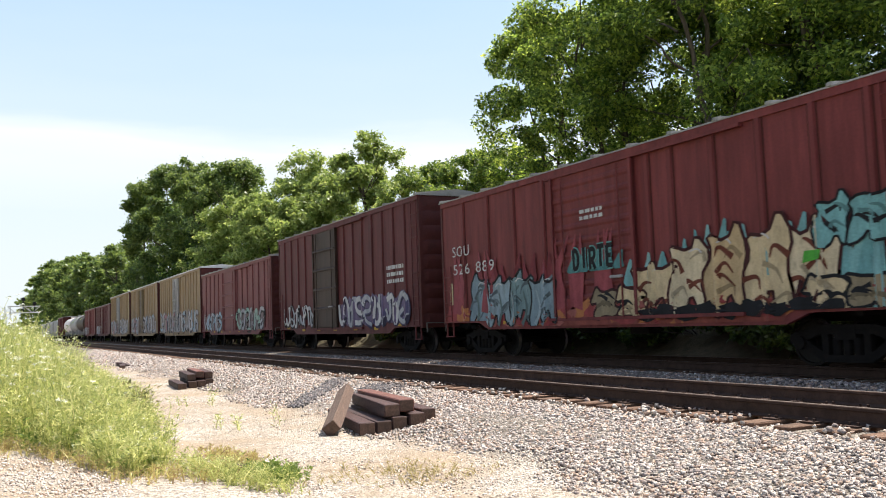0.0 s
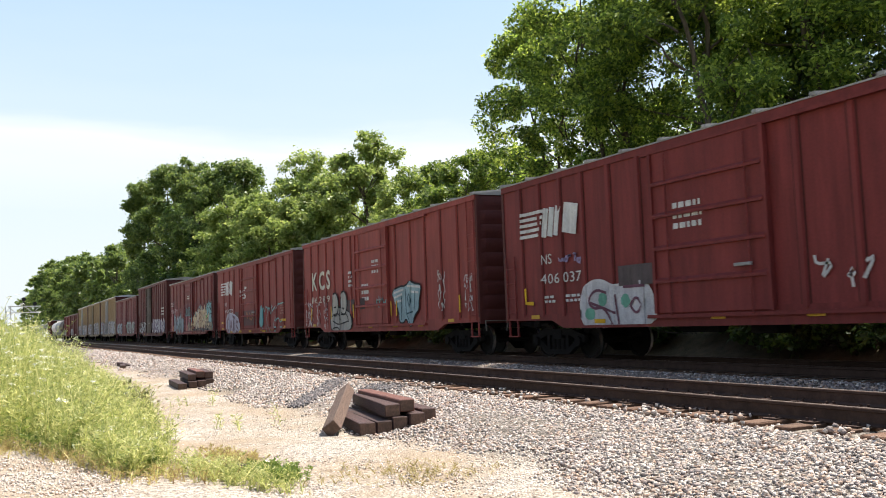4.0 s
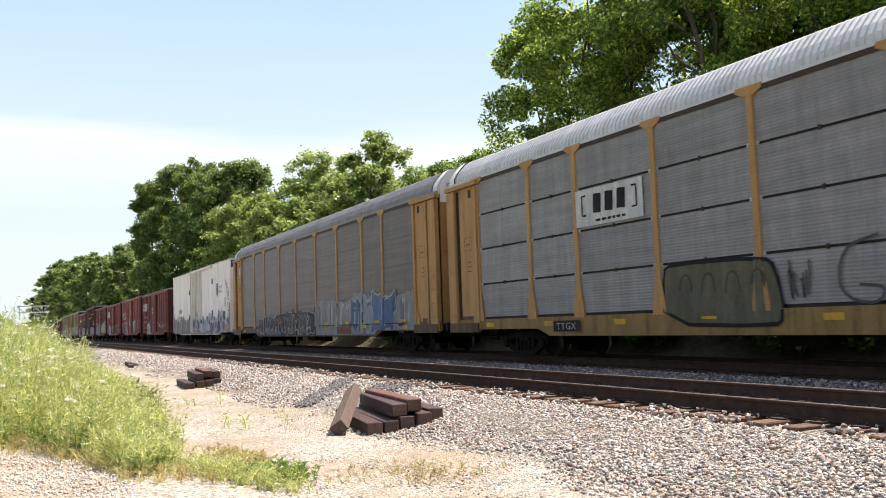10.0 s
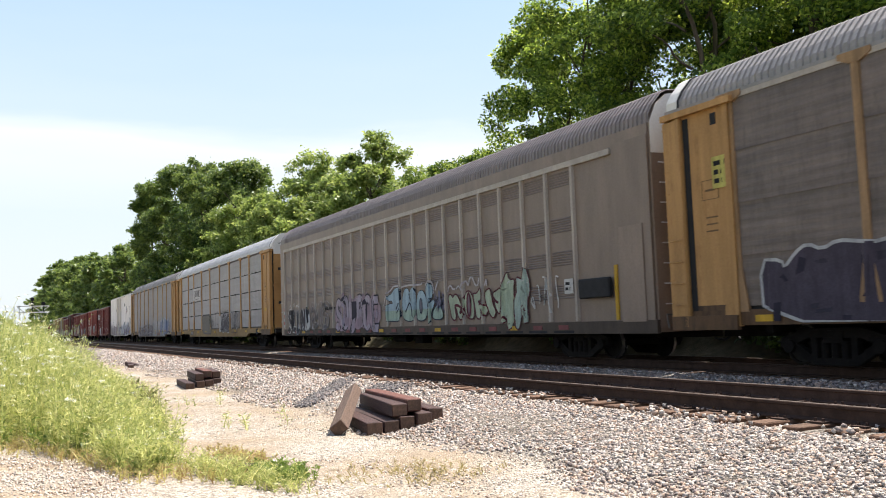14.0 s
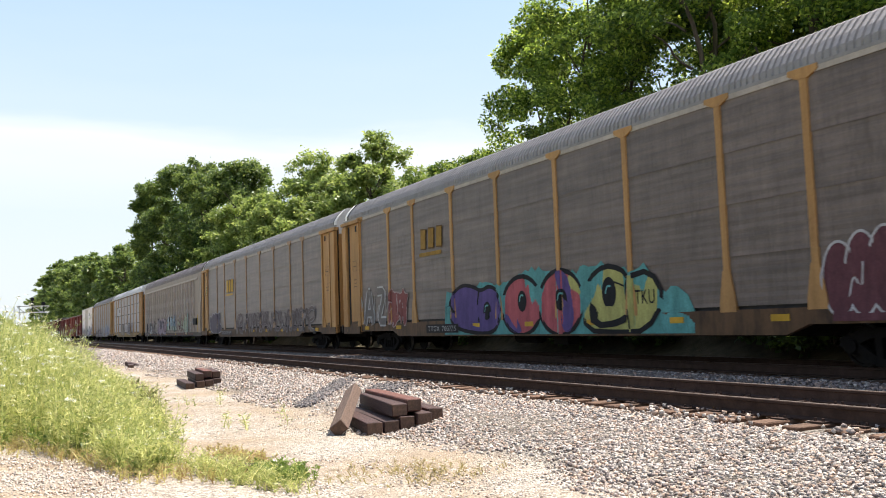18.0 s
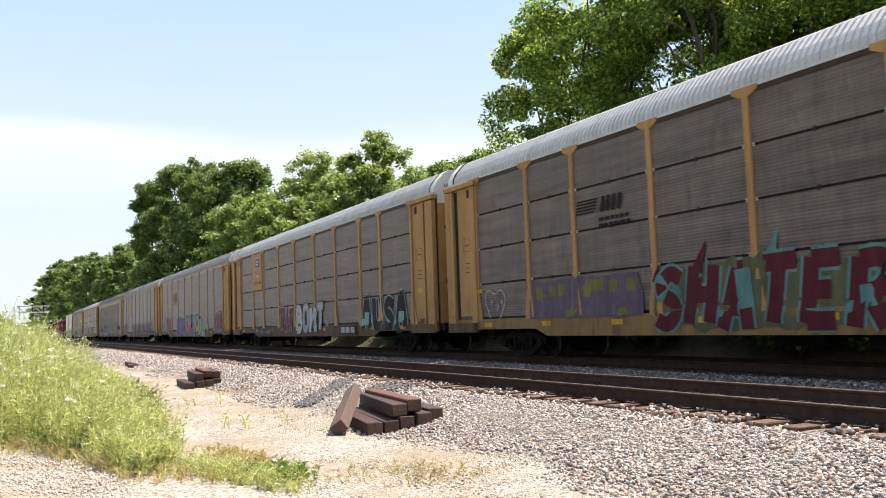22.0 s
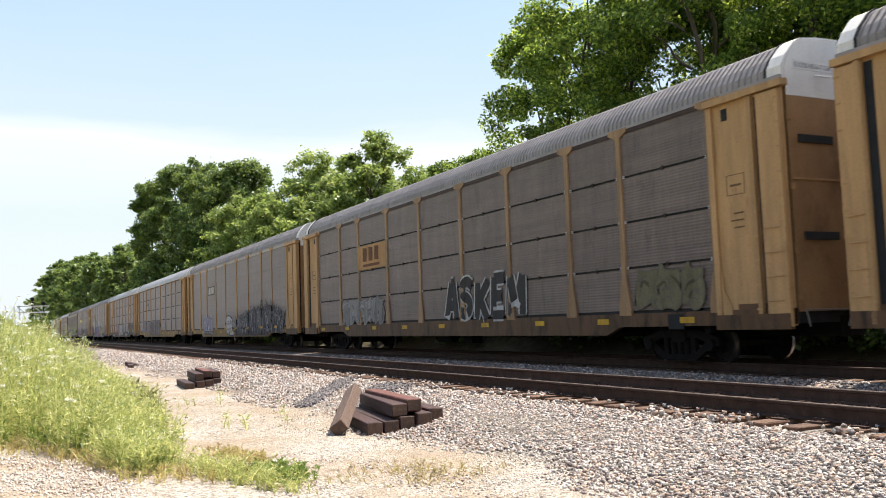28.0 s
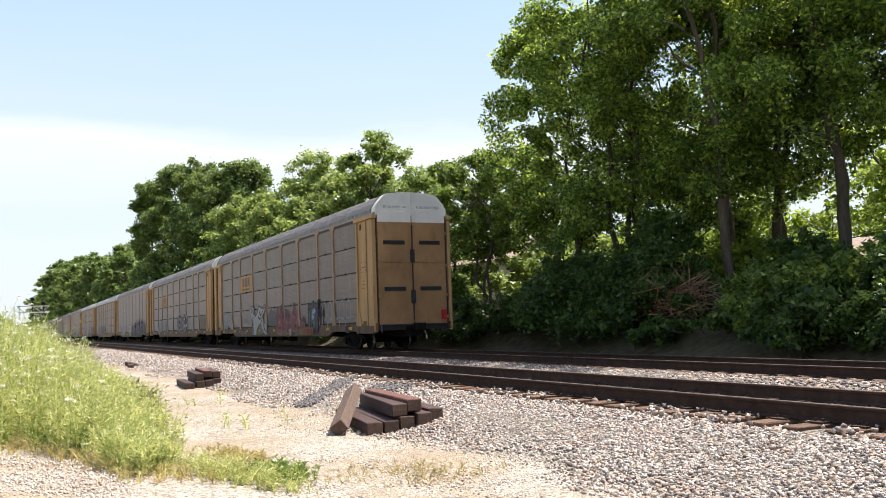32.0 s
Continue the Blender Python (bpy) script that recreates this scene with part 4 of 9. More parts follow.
        for v, f in glyphs:
            self.begin("character")
            self.s.add([self.at(d0 + p[0] * k, z0 + p[1], base * 0.004) for p in v], f, self.slot(c))
        self.begin("painted_mark")

    def done(self, name, car, label):
        piece = None
        for kind, s, mats in self.groups:
            if kind == "graffiti":
                piece = None
            if s.n:
                inner = kind in ("letter_shadow", "letter_outline", "letter_stroke", "letter_shine", "spike") and piece
                ob = part(kind, s, mats, piece if inner else car, label if kind == "graffiti" else "")
                if kind in ("small_print", "paint_haze"):
                    tagged(ob, kind="stuff")
                piece = ob if kind == "graffiti" else piece


def truck_mesh(R):
    s = Shape()
    for sx in (-1, 1):
        x0, x1 = sorted((sx * 0.98, sx * 1.10))
        s.prism([(-1.12, R + 0.14), (-0.55, R + 0.30), (0.55, R + 0.30), (1.12, R + 0.14), (1.12, R - 0.02), (0.92, R - 0.02), (0.52, R + 0.14), (-0.52, R + 0.14), (-0.92, R - 0.02), (-1.12, R - 0.02)], 0, x0, x1)
        s.prism([(-0.98, R + 0.0), (-0.80, R + 0.06), (-0.38, R - 0.2), (0.38, R - 0.2), (0.80, R + 0.06), (0.98, R), (0.45, R - 0.32), (-0.45, R - 0.32)], 0, x0, x1)
        s.box(x0, x1, -0.46, -0.34, R - 0.22, R + 0.18)
        s.box(x0, x1, 0.34, 0.46, R - 0.22, R + 0.18)
        for yy in (-0.2, 0, 0.2):
            s.tube((sx * 1.04, yy, R - 0.2), (sx * 1.04, yy, R + 0.08), 0.075, 8)
        for yy in (-0.9, 0.9):
            s.tube((sx * 0.98, yy, R), (sx * 1.16, yy, R), 0.12, 10)
    s.box(-1.12, 1.12, -0.2, 0.2, R + 0.05, R + 0.26)
    s.tube((0, 0, R + 0.2), (0, 0, R + 0.46), 0.2, 12)
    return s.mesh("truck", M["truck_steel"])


def wheel_mesh(R):
    s = Shape()
    n = 16
    for sx in (-1, 1):
        ring = [(0.68, R + 0.025), (0.705, R + 0.025), (0.715, R), (0.80, R - 0.004), (0.815, R - 0.05), (0.78, R - 0.06), (0.76, 0.17), (0.80, 0.12), (0.80, 0.0), (0.66, 0.0), (0.66, 0.12), (0.70, 0.17), (0.70, R - 0.06), (0.68, R - 0.05)]
        v = [(sx * x, r * math.cos(2 * math.pi * k / n), r * math.sin(2 * math.pi * k / n)) for k in range(n) for x, r in ring]
        m = len(ring)
        f = [(k * m + j, k * m + (j + 1) % m, ((k + 1) % n) * m + (j + 1) % m, ((k + 1) % n) * m + j) for k in range(n) for j in range(m)]
        if sx < 0:
            f = [q[::-1] for q in f]
        at = len(s.i)
        s.add(v, f)
        for q in range(n * m):
            if q % m == 2:
                s.i[at + q] = 1
    s.tube((-1.1, 0, 0), (1.1, 0, 0), 0.075, 10)
    s.box(-0.82, -0.805, 0.2, 0.28, -0.04, 0.04)
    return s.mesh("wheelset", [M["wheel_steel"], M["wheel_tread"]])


TRUCKS = {R: (truck_mesh(R), wheel_mesh(R)) for R in (0.42, 0.36)}
WHEELS = {(R, k): [] for R in TRUCKS for k in (-1, 1)}
CARS = []


def new_car(centre, label, category):
    c = empty("freight_car", pose(FAR_X, centre, 0), label=label, category=category, group="cars of the freight train")
    CARS.append((c, centre))
    return c


def running_gear(car, half, centres, R, sill_z, simple=False):
    for s in (-1, 1):
        t = part("truck", TRUCKS[R][0], None, car, "rusty cast steel truck with coil springs" if s < 0 else "", pose(0, s * centres, 0))
        for k in (-1, 1):
            w = part("wheelset", TRUCKS[R][1], None, t, at=pose(0, k * 0.9, R))
            WHEELS[(R, k)].append(w)
        # coupler with knuckle, uncoupling lever and brake hose
        cp = Shape()
        e = s * half
        cp.box(-0.13, 0.13, min(e, e + s * 0.5), max(e, e + s * 0.5), 0.78, 0.98)
        cp.cbox(-0.2, 0.16, min(e + s * 0.44, e + s * 0.74), max(e + s * 0.44, e + s * 0.74), 0.72, 1.02, 0.04)
        part("coupler", cp, M["truck_steel"], car, at=pose(0, 0, 0))
        lever = Shape().tube((-1.35, e + s * 0.12, 0.98), (-0.1, e + s * 0.25, 0.95), 0.016, 6)
        lever.tube((-1.35, e + s * 0.12, 0.98), (-1.37, e + s * 0.2, 0.70), 0.016, 6)
        part("uncoupling_lever", lever, M["galvanised_rod"], car)
        hose = Shape()
        pts = [(0.3, e + s * 0.2, 0.72), (0.32, e + s * 0.32, 0.52), (0.25, e + s * 0.5, 0.40), (0.12, e + s * 0.66, 0.45)]
        for a, b in zip(pts, pts[1:]):
            hose.tube(a, b, 0.028, 8)
        part("brake_hose", hose, M["black"], car)
    u = Shape()
    u.box(-0.3, 0.3, -half + 0.05, half - 0.05, sill_z - 0.12, sill_z + 0.25)
    for k in range(-3, 4):
        u.box(-1.35, 1.35, k * half / 3.6 - 0.08, k * half / 3.6 + 0.08, sill_z - 0.02, sill_z + 0.2)
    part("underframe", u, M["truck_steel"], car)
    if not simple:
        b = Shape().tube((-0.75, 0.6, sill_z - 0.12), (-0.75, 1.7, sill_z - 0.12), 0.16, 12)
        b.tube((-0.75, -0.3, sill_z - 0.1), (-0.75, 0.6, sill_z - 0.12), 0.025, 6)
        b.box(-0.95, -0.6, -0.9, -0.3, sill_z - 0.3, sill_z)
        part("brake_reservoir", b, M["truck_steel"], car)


M["galvanised_rod"] = surface("galvanised_rod", (0.10, 0.09, 0.08), rough=0.6, metal=0.2, vary=0.2)


def ladder(car, y, z0, z1, mat, x=-1.5):
    s = Shape()
    for k in (-0.2, 0.2):
        s.box(x - 0.06, x - 0.03, y + k - 0.015, y + k + 0.015, z0, z1)
    z = z0 + 0.15
    while z < z1:
        s.tube((x - 0.045, y - 0.2, z), (x - 0.045, y + 0.2, z), 0.014, 6)
        s.box(x - 0.045, x + 0.02, y - 0.21, y - 0.19, z - 0.012, z + 0.012)
        z += 0.38
    part("ladder", s, mat, car)


def box_depth(posts, half, w=0.11, door=(0, 0), proud=1.535):
    def depth(y):
        d = half - y
        if door[0] < d < door[1]:
            return proud
        return 1.505 if any(abs(d - q) < w / 2 + 0.012 for q in posts) else 1.478
    return depth


def boxcar(u_front, L, H, paint, label, posts, door, sill=0.9, door_paint=None, ribs=True, door_style="flat", roof="galvanised", simple=False, cut=True):
    """An outside-braced box car: sheet sides with posts, sliding door on its tracks, ribbed ends, ribbed roof, side sill."""
    half = L / 2
    car = new_car(u_front - half, label, "boxcar")
    P = PAINT[paint]
    DP = PAINT[door_paint or paint]
    body = Shape().box(-1.45, 1.45, -half + 0.01, half - 0.01, sill + 0.1, H - 0.1)
    part("body", body, P, car, "weathered sheet steel sides")
    # fishbelly side sill
    for sx in (-1, 1):
        a, b = sorted((sx * 1.37, sx * 1.475))
        lo = sill - 0.16 if cut else sill - 0.02
        prof = [(-half, sill + 0.18), (half, sill + 0.18), (half, sill + 0.05), (half - 2.1, sill + 0.03), (half - 2.6, lo), (-half + 2.6, lo), (-half + 2.1, sill + 0.03), (-half, sill + 0.05)]
        part("side_sill", Shape().prism(prof, 0, a, b), P, car)
    for sx in (-1, 1):
        a, b = sorted((sx * 1.38, sx * 1.50))
        part("top_chord", Shape().box(a, b, -half, half, H - 0.14, H), P, car)
    # posts
    if ribs:
        s = Shape().prism([(-1.50, -0.05), (-1.45, -0.075), (-1.44, 0.075), (-1.50, 0.05)], 2, sill + 0.12, H - 0.14)
        me = s.mesh("side_post", P)
        s2 = Shape().prism([(1.44, -0.075), (1.50, -0.05), (1.50, 0.05), (1.44, 0.075)], 2, sill + 0.12, H - 0.14)
        me2 = s2.mesh("side_post", P)
        # dark strips along the post edges put their shade into the colour
        seam = Shape().box(-1.456, -1.449, 0.07, 0.105, sill + 0.12, H - 0.14).mesh("seam", PAINT["post_edge_shade"])
        for d in posts:
            part("side_post", me, None, car, at=pose(0, half - d, 0))
            for off in ((0.0,) if simple else (0.0, -0.175)):
                part("seam", seam, None, car, at=pose(0, half - d + off, 0))
            if not simple:
                part("side_post", me2, None, car, at=pose(0, half - d, 0))
    # ribbed ends
    for s_ in (-1, 1):
        e = Shape()
        n = 9
        prof = []
        z0, z1 = sill, H + 0.18
        zs = np.linspace(z0, H - 0.02, n * 6 + 1)
        v, f = [], []
        for z in zs:
            k = (z - z0) / (H - z0) * n
            bump = 0.055 * max(0.0, math.sin(math.pi * (k % 1.0))) ** 0.7
            for x in (-1.44, -1.2, 1.2, 1.44):
                v.append((x, s_ * (half + (bump if abs(x) < 1.3 else 0)), z))
        for a in range(len(zs) - 1):
            for b in range(3):
                q = (a * 4 + b, a * 4 + b + 1, a * 4 + b + 5, a * 4 + b + 4)
                f.append(q if s_ < 0 else q[::-1])
        e.add(v, f)
        e.prism([(-1.44, H - 0.02), (1.44, H - 0.02), (0.0, H + 0.16)], 1, s_ * (half - 0.04), s_ * half)
        for x in (-1.47, 1.37):
            e.box(x, x + 0.1, s_ * half - 0.05, s_ * half + 0.05, z0, H - 0.02)
        part("end_wall", e, PAINT["end_dark_red"], car, "dark steel end with pressed horizontal ribs")
    # low gabled roof with seam caps
    r = Shape().prism([(-1.52, H), (-1.52, H + 0.03), (0, H + 0.2), (1.52, H + 0.03), (1.52, H)], 1, -half - 0.06, half + 0.06)
    part("roof", r, PAINT[roof], car, "dull galvanised ribbed roof")
    cap = Shape().prism([(-1.54, H + 0.02), (-1.54, H + 0.085), (0, H + 0.25), (1.54, H + 0.085), (1.54, H + 0.02)], 1, -0.06, 0.06)
    cap_me = cap.mesh("roof_seam", PAINT[roof])
    n = max(6, int(L / 1.25))
    for k in range(n + 1):
        part("roof_seam", cap_me, None, car, at=pose(0, -half + 0.1 + (L - 0.2) * k / n, 0))
    # door
    d0, d1 = door
    y0, y1 = half - d1, half - d0
    dr = Shape()
    if door_style == "ribbed":
        zs = np.linspace(sill + 0.12, H - 0.2, 61)
        v, f = [], []
        for z in zs:
            k = (z - zs[0]) / (zs[-1] - zs[0]) * 10
            x = -1.505 - 0.028 * max(0, math.sin(math.pi * 2 * k)) ** 0.6
            v += [(x, y0 + 0.08, z), (x, y1 - 0.08, z)]
        f = [(2 * a, 2 * a + 2, 2 * a + 3, 2 * a + 1) for a in range(60)]
        dr.add(v, f)
        dr.box(-1.485, -1.46, y0, y1, sill + 0.1, H - 0.18)
    else:
        dr.cbox(-1.53, -1.455, y0, y1, sill + 0.1, H - 0.18, 0.015)
    door_ob = part("door", dr, DP, car, "closed sliding door")
    for yy in (y0 + 0.04, y1 - 0.04):
        part("door_stile", Shape().box(-1.575, -1.52, yy - 0.04, yy + 0.04, sill + 0.1, H - 0.18), DP, door_ob)
    if door_style != "ribbed":
        for k in range(1, 5):
            z = sill + 0.1 + (H - sill - 0.28) * k / 5
            part("door_rib", Shape().prism([(-1.595, z - 0.05), (-1.595, z + 0.0), (-1.525, z + 0.06), (-1.525, z - 0.05)], 1, y0 + 0.08, y1 - 0.08), DP, door_ob)
    for yy in (y0 + 0.45, y1 - 0.5):
        part("lock_rod", Shape().tube((-1.58, yy, sill + 0.05), (-1.58, yy, H - 0.25), 0.018, 6), DP, door_ob)
    part("door_handle", Shape().cbox(-1.63, -1.565, y0 + 0.4, y0 + 0.8, sill + 0.9, sill + 0.96, 0.01), PAINT["galvanised"], door_ob)
    for z in (sill + 0.05, H - 0.17):
        tr = Shape().box(-1.56, -1.44, y0 - (d1 - d0) * 0.95 if z < 2 else y0 - (d1 - d0), y1 + 0.25, z - 0.04, z + 0.03)
        part("door_track", tr, P, car)
    if not simple:
        ladder(car, half - 0.32, sill + 0.1, H - 0.2 if False else sill + 1.7, P, -1.45)
        ladder(car, -half + 0.32, sill + 0.1, H - 0.1, P, -1.45)
        for yy in (half - 0.3, -half + 0.3):
            step = Shape()
            for k in (-0.2, 0.2):
                step.box(-1.46, -1.42, yy + k - 0.02, yy + k + 0.02, sill - 0.35, sill + 0.1)
            step.box(-1.48, -1.40, yy - 0.22, yy + 0.22, sill - 0.37, sill - 0.34)
            part("sill_step", step, P, car)
        for d in (1.4, 3.6, 5.6, 7.6, 9.8, 11.8, 13.9):
            if d < L - 0.5:
                part("reflector", Shape().box(-1.487, -1.474, half - d - 0.18, half - d + 0.18, sill - 0.03 if 2.6 < d < L - 2.6 else sill + 0.08, sill + 0.06 if 2.6 < d < L - 2.6 else sill + 0.17), PAINT["yellow_bright"], car, "yellow reflective strip")
    running_gear(car, half, half - 1.75, 0.42, sill - 0.02, simple)
    return car, Paint(half, box_depth(posts, half, 0.11, door) if ribs else (lambda y: 1.452), lambda d: sill - 0.1 if 2.6 < d < L - 2.6 else sill + 0.08)


EVEN = [1.25, 2.45, 3.6, 4.75, 5.9, 9.4, 10.5, 11.6, 12.75, 13.9]
# the first cars, from the head of the train as it stands at the start
def smooth_step(t):
    t = min(1.0, max(0.0, t))
    return t * t * (3 - 2 * t)


car_a, pa = boxcar(23.44, 15.35, 4.52, "red_a", "maroon boxcar with a ribbed door and painted graffiti", [1.35, 2.75, 4.1, 5.5, 9.4, 10.1, 11.25, 12.4, 13.55, 14.6], (5.95, 9.0), door_style="ribbed")
pa.text(0.72, 2.85, 0.30, "SOU", WHITE, 7, width=1.0)
pa.text(0.75, 2.33, 0.30, "526  889", WHITE, 7, width=2.35)
pa.bars(7.1, 3.15, 7.95, 3.45, 2, WHITE)
pa.begin("paint_haze")
r_ = random.Random(2)
for k in range(44):
    pa.blob(0.6 + k * 0.33, r_.uniform(0.85, 1.2), 0.4, r_.uniform(0.12, 0.3), ((0.30, 0.06, 0.06), (0.36, 0.12, 0.10), (0.42, 0.16, 0.06))[k % 3], 1, 0.3, k)
for k in range(16):
    x = r_.uniform(0.6, 9.0)
    pa.ribbon([(x, 1.2), (x + r_.uniform(-0.2, 0.3), 2.1), (x + r_.uniform(-0.1, 0.4), 2.9)], (0.5, 0.03), (0.30, 0.07, 0.08), 1)
pa.flames(1.8, 6.3, 1.9, lambda d: 2.85, 11, [(0.26, 0.05, 0.06), (0.20, 0.04, 0.045)], 4)
pa.wild(1.7, 0.78, 5.9, lambda d: 2.1 + 0.12 * math.sin(3 * d), 4, [(0.24, 0.32, 0.36), (0.30, 0.38, 0.41), (0.20, 0.29, 0.30)], BLACK, 3, 0.07, 2, (0.10, 0.13, 0.14), WHITE)
for k in range(6):
    pa.ribbon(soft_line([(2.0 + 0.6 * k, 0.85), (2.2 + 0.62 * k, 1.2), (2.1 + 0.6 * k, 1.7)]), (0.14, 0.03), ((0.13, 0.18, 0.17), (0.36, 0.44, 0.46))[k % 2], 6)
pa.flames(6.6, 8.5, 2.0, lambda d: 2.6, 7, [(0.10, 0.25, 0.25), (0.07, 0.19, 0.20)], 7, 2)
pa.piece(6.75, 2.02, 8.3, 2.6, 5, [BLACK], (0.16, 0.38, 0.36), None, 8, 0.2, base=3, word="DIRTE")
pa.haze(6.2, 14.9, 0.78, lambda d: 0.98, (0.26, 0.07, 0.055), 9, 1, 0.07)
pa.flames(8.6, 14.6, 1.6, lambda d: 2.35 + 0.55 * smooth_step((d - 8.6) / 3), 20, [(0.20, 0.40, 0.40), (0.14, 0.33, 0.34), (0.26, 0.46, 0.46)], 12)
pa.wild(7.5, 0.95, 9.2, lambda d: 1.55, 2, [(0.30, 0.24, 0.15), CREAM], (0.05, 0.02, 0.02), 13, 0.06, 2, BLACK)
pa.wild(9.0, 1.0, 13.9, lambda d: 1.95 + 0.5 * smooth_step((d - 9) / 2.2), 5, [CREAM, (0.68, 0.56, 0.37), (0.58, 0.42, 0.23)], (0.06, 0.02, 0.02), 11, 0.07, 3, (0.16, 0.05, 0.03), WHITE, wide=1.2)
for k in range(9):
    pa.blob(9.3 + 0.55 * k, 1.0 + 0.06 * (k % 2), 0.3, 0.14, BLACK, 7, 0.3, k)
pa.flames(13.4, 14.9, 0.95, lambda d: 2.95, 7, [(0.17, 0.38, 0.38), (0.22, 0.44, 0.44)], 14, 2)
pa.wild(13.5, 2.0, 14.9, lambda d: 2.75, 2, [(0.20, 0.42, 0.42)], BLACK, 15, 0.05, 4)
pa.wild(13.2, 0.95, 14.9, lambda d: 1.5, 2, [CREAM, (0.30, 0.24, 0.15)], BLACK, 16, 0.06, 4)
pa.fill([(13.2, 1.75), (13.55, 1.8), (13.6, 1.95), (13.25, 1.95)], (0.10, 0.42, 0.06), 8)
pa.quad(0.45, 1.1, 0.62, 2.1, CREAM)
pa.done("graffiti", car_a, "teal, cream and pink sprayed graffiti")

car_e, pe = boxcar(7.06, 15.45, 4.48, "red_e", "rust-red boxcar with a white emblem and graffiti", [1.66, 3.05, 4.2, 5.4, 10.2, 11.4, 12.6, 13.8], (6.15, 9.4))
for k in range(5):
    pe.quad(1.05 - 0.01 * k, 3.66 - k * 0.155 - 0.05, 2.45 - 0.12 * k, 3.66 - k * 0.155 + 0.04, WHITE)
for x, ww in ((2.42, 0.26), (2.72, 0.26), (3.02, 0.26), (3.55, 0.62)):
    pe.ribbon([(x - 0.09, 2.96), (x + 0.09, 3.72)], ww, WHITE, 2)
pe.text(2.1, 2.32, 0.22, "NS", WHITE, 7, width=0.5)
pe.text(2.15, 1.92, 0.22, "412 072", WHITE, 7, width=1.85)
pe.begin("graffiti")
pe.shape([(2.3, 1.5), (2.6, 1.85), (3.2, 1.9), (3.9, 1.88), (4.6, 1.75), (5.3, 1.55), (5.6, 1.1), (5.3, 0.72), (4.0, 0.66), (2.9, 0.68), (2.3, 0.95)], (0.46, 0.43, 0.50), (0.55, 0.53, 0.58), 0.05, 2)
for run in ([(3.0, 1.65), (2.65, 1.5), (2.6, 1.0), (3.05, 0.85)], [(3.3, 0.8), (3.55, 1.7), (3.8, 0.8)], [(3.4, 1.15), (3.75, 1.15)], [(3.9, 1.75), (4.5, 1.6)], [(4.2, 1.7), (4.25, 0.85)], [(5.2, 1.35), (4.8, 1.45), (4.65, 1.2), (5.2, 1.0), (5.1, 0.8), (4.7, 0.85)]):
    pe.ribbon(soft_line(run), 0.15, (0.17, 0.10, 0.13), 5)
pe.begin("graffiti")
pe.shape([(9.55, 1.2), (9.85, 2.1), (10.05, 2.15), (10.3, 2.0), (10.35, 1.15), (9.9, 1.05)], (0.16, 0.40, 0.40), TEAL, 0.05, 2)
for run in ([(10.35, 2.05), (10.6, 1.75), (10.75, 2.0)], [(10.8, 2.05), (11.3, 1.95), (10.95, 1.55), (11.05, 1.05)], [(11.3, 1.6), (11.45, 2.1), (11.7, 1.55), (11.9, 2.1)], [(12.0, 1.8), (12.5, 2.05), (12.55, 1.5), (12.15, 1.2), (12.3, 0.8)], [(12.5, 1.3), (13.0, 1.5), (13.3, 1.2), (13.7, 1.4)], [(10.2, 1.0), (10.5, 0.75)], [(10.8, 1.1), (10.9, 0.75)], [(11.4, 1.05), (11.6, 0.75)], [(12.2, 1.0), (12.7, 1.05), (12.4, 0.78)], [(12.9, 2.1), (13.9, 2.15)], [(13.2, 1.0), (13.6, 1.05), (13.4, 0.8)]):
    pe.begin("letter_outline")
    pe.ribbon(soft_line(run), (0.075, 0.05), (0.17, 0.42, 0.40), 3)
pe.scrawl(11.9, 1.85, 12.9, 2.05, 4, (0.45, 0.42, 0.42), 0.03, 24)
pe.begin("painted_mark")
pe.scrawl(7.2, 1.35, 9.0, 1.9, 6, ORANGE, 0.05, 25)
pe.bars(6.3, 2.55, 7.0, 3.1, 3, WHITE, seed=3)
pe.bars(5.55, 2.7, 5.9, 2.85, 1, WHITE)
pe.quad(13.35, 1.3, 14.2, 1.4, SIGNAL, 3)
pe.bars(13.3, 1.6, 13.9, 2.1, 4, (0.34, 0.14, 0.11), seed=5)
pe.quad(1.1, 1.32, 1.75, 1.44, SIGNAL)
for d in (3.35, 5.45, 7.75, 10.25):
    pe.quad(d, 0.76, d + 0.5, 0.88, SIGNAL, 7)
pe.quad(6.45, 1.15, 9.2, 1.95, (0.075, 0.022, 0.018), 1)
pe.quad(4.35, 1.5, 5.15, 1.95, (0.06, 0.02, 0.018), 1)
pe.quad(5.6, 2.95, 6.0, 3.1, WHITE, 3)
pe.quad(6.9, 2.65, 7.2, 2.8, WHITE, 3)
pe.quad(6.9, 3.1, 7.3, 3.24, WHITE, 3)
pe.done("graffiti", car_e, "lilac and teal graffiti and white lettering")

car_f, pf = boxcar(-9.86, 15.6, 4.52, "red_f", "rust-red boxcar with white lettering and a grey graffiti figure", [1.0, 1.95, 2.9, 3.85, 4.8, 5.7, 9.9, 11.1, 12.2, 13.3, 14.4], (6.35, 9.4))
for d, ch in ((1.2, "K"), (2.1, "C"), (3.0, "S")):
    pf.text(d, 2.5, 0.72, ch, (0.60, 0.56, 0.46), 2, bold=0.03)
pf.text(1.2, 1.95, 0.26, "116289", (0.60, 0.56, 0.46), 7, width=2.25)
GREY_PAINT = (0.40, 0.385, 0.345)
pf.begin("graffiti")
pf.shape([(3.4, 1.0), (3.45, 1.6), (4.2, 1.75), (5.2, 1.6), (5.8, 1.4), (5.85, 0.8), (4.6, 0.72), (3.6, 0.74)], GREY_PAINT, BLACK, 0.07, 2)
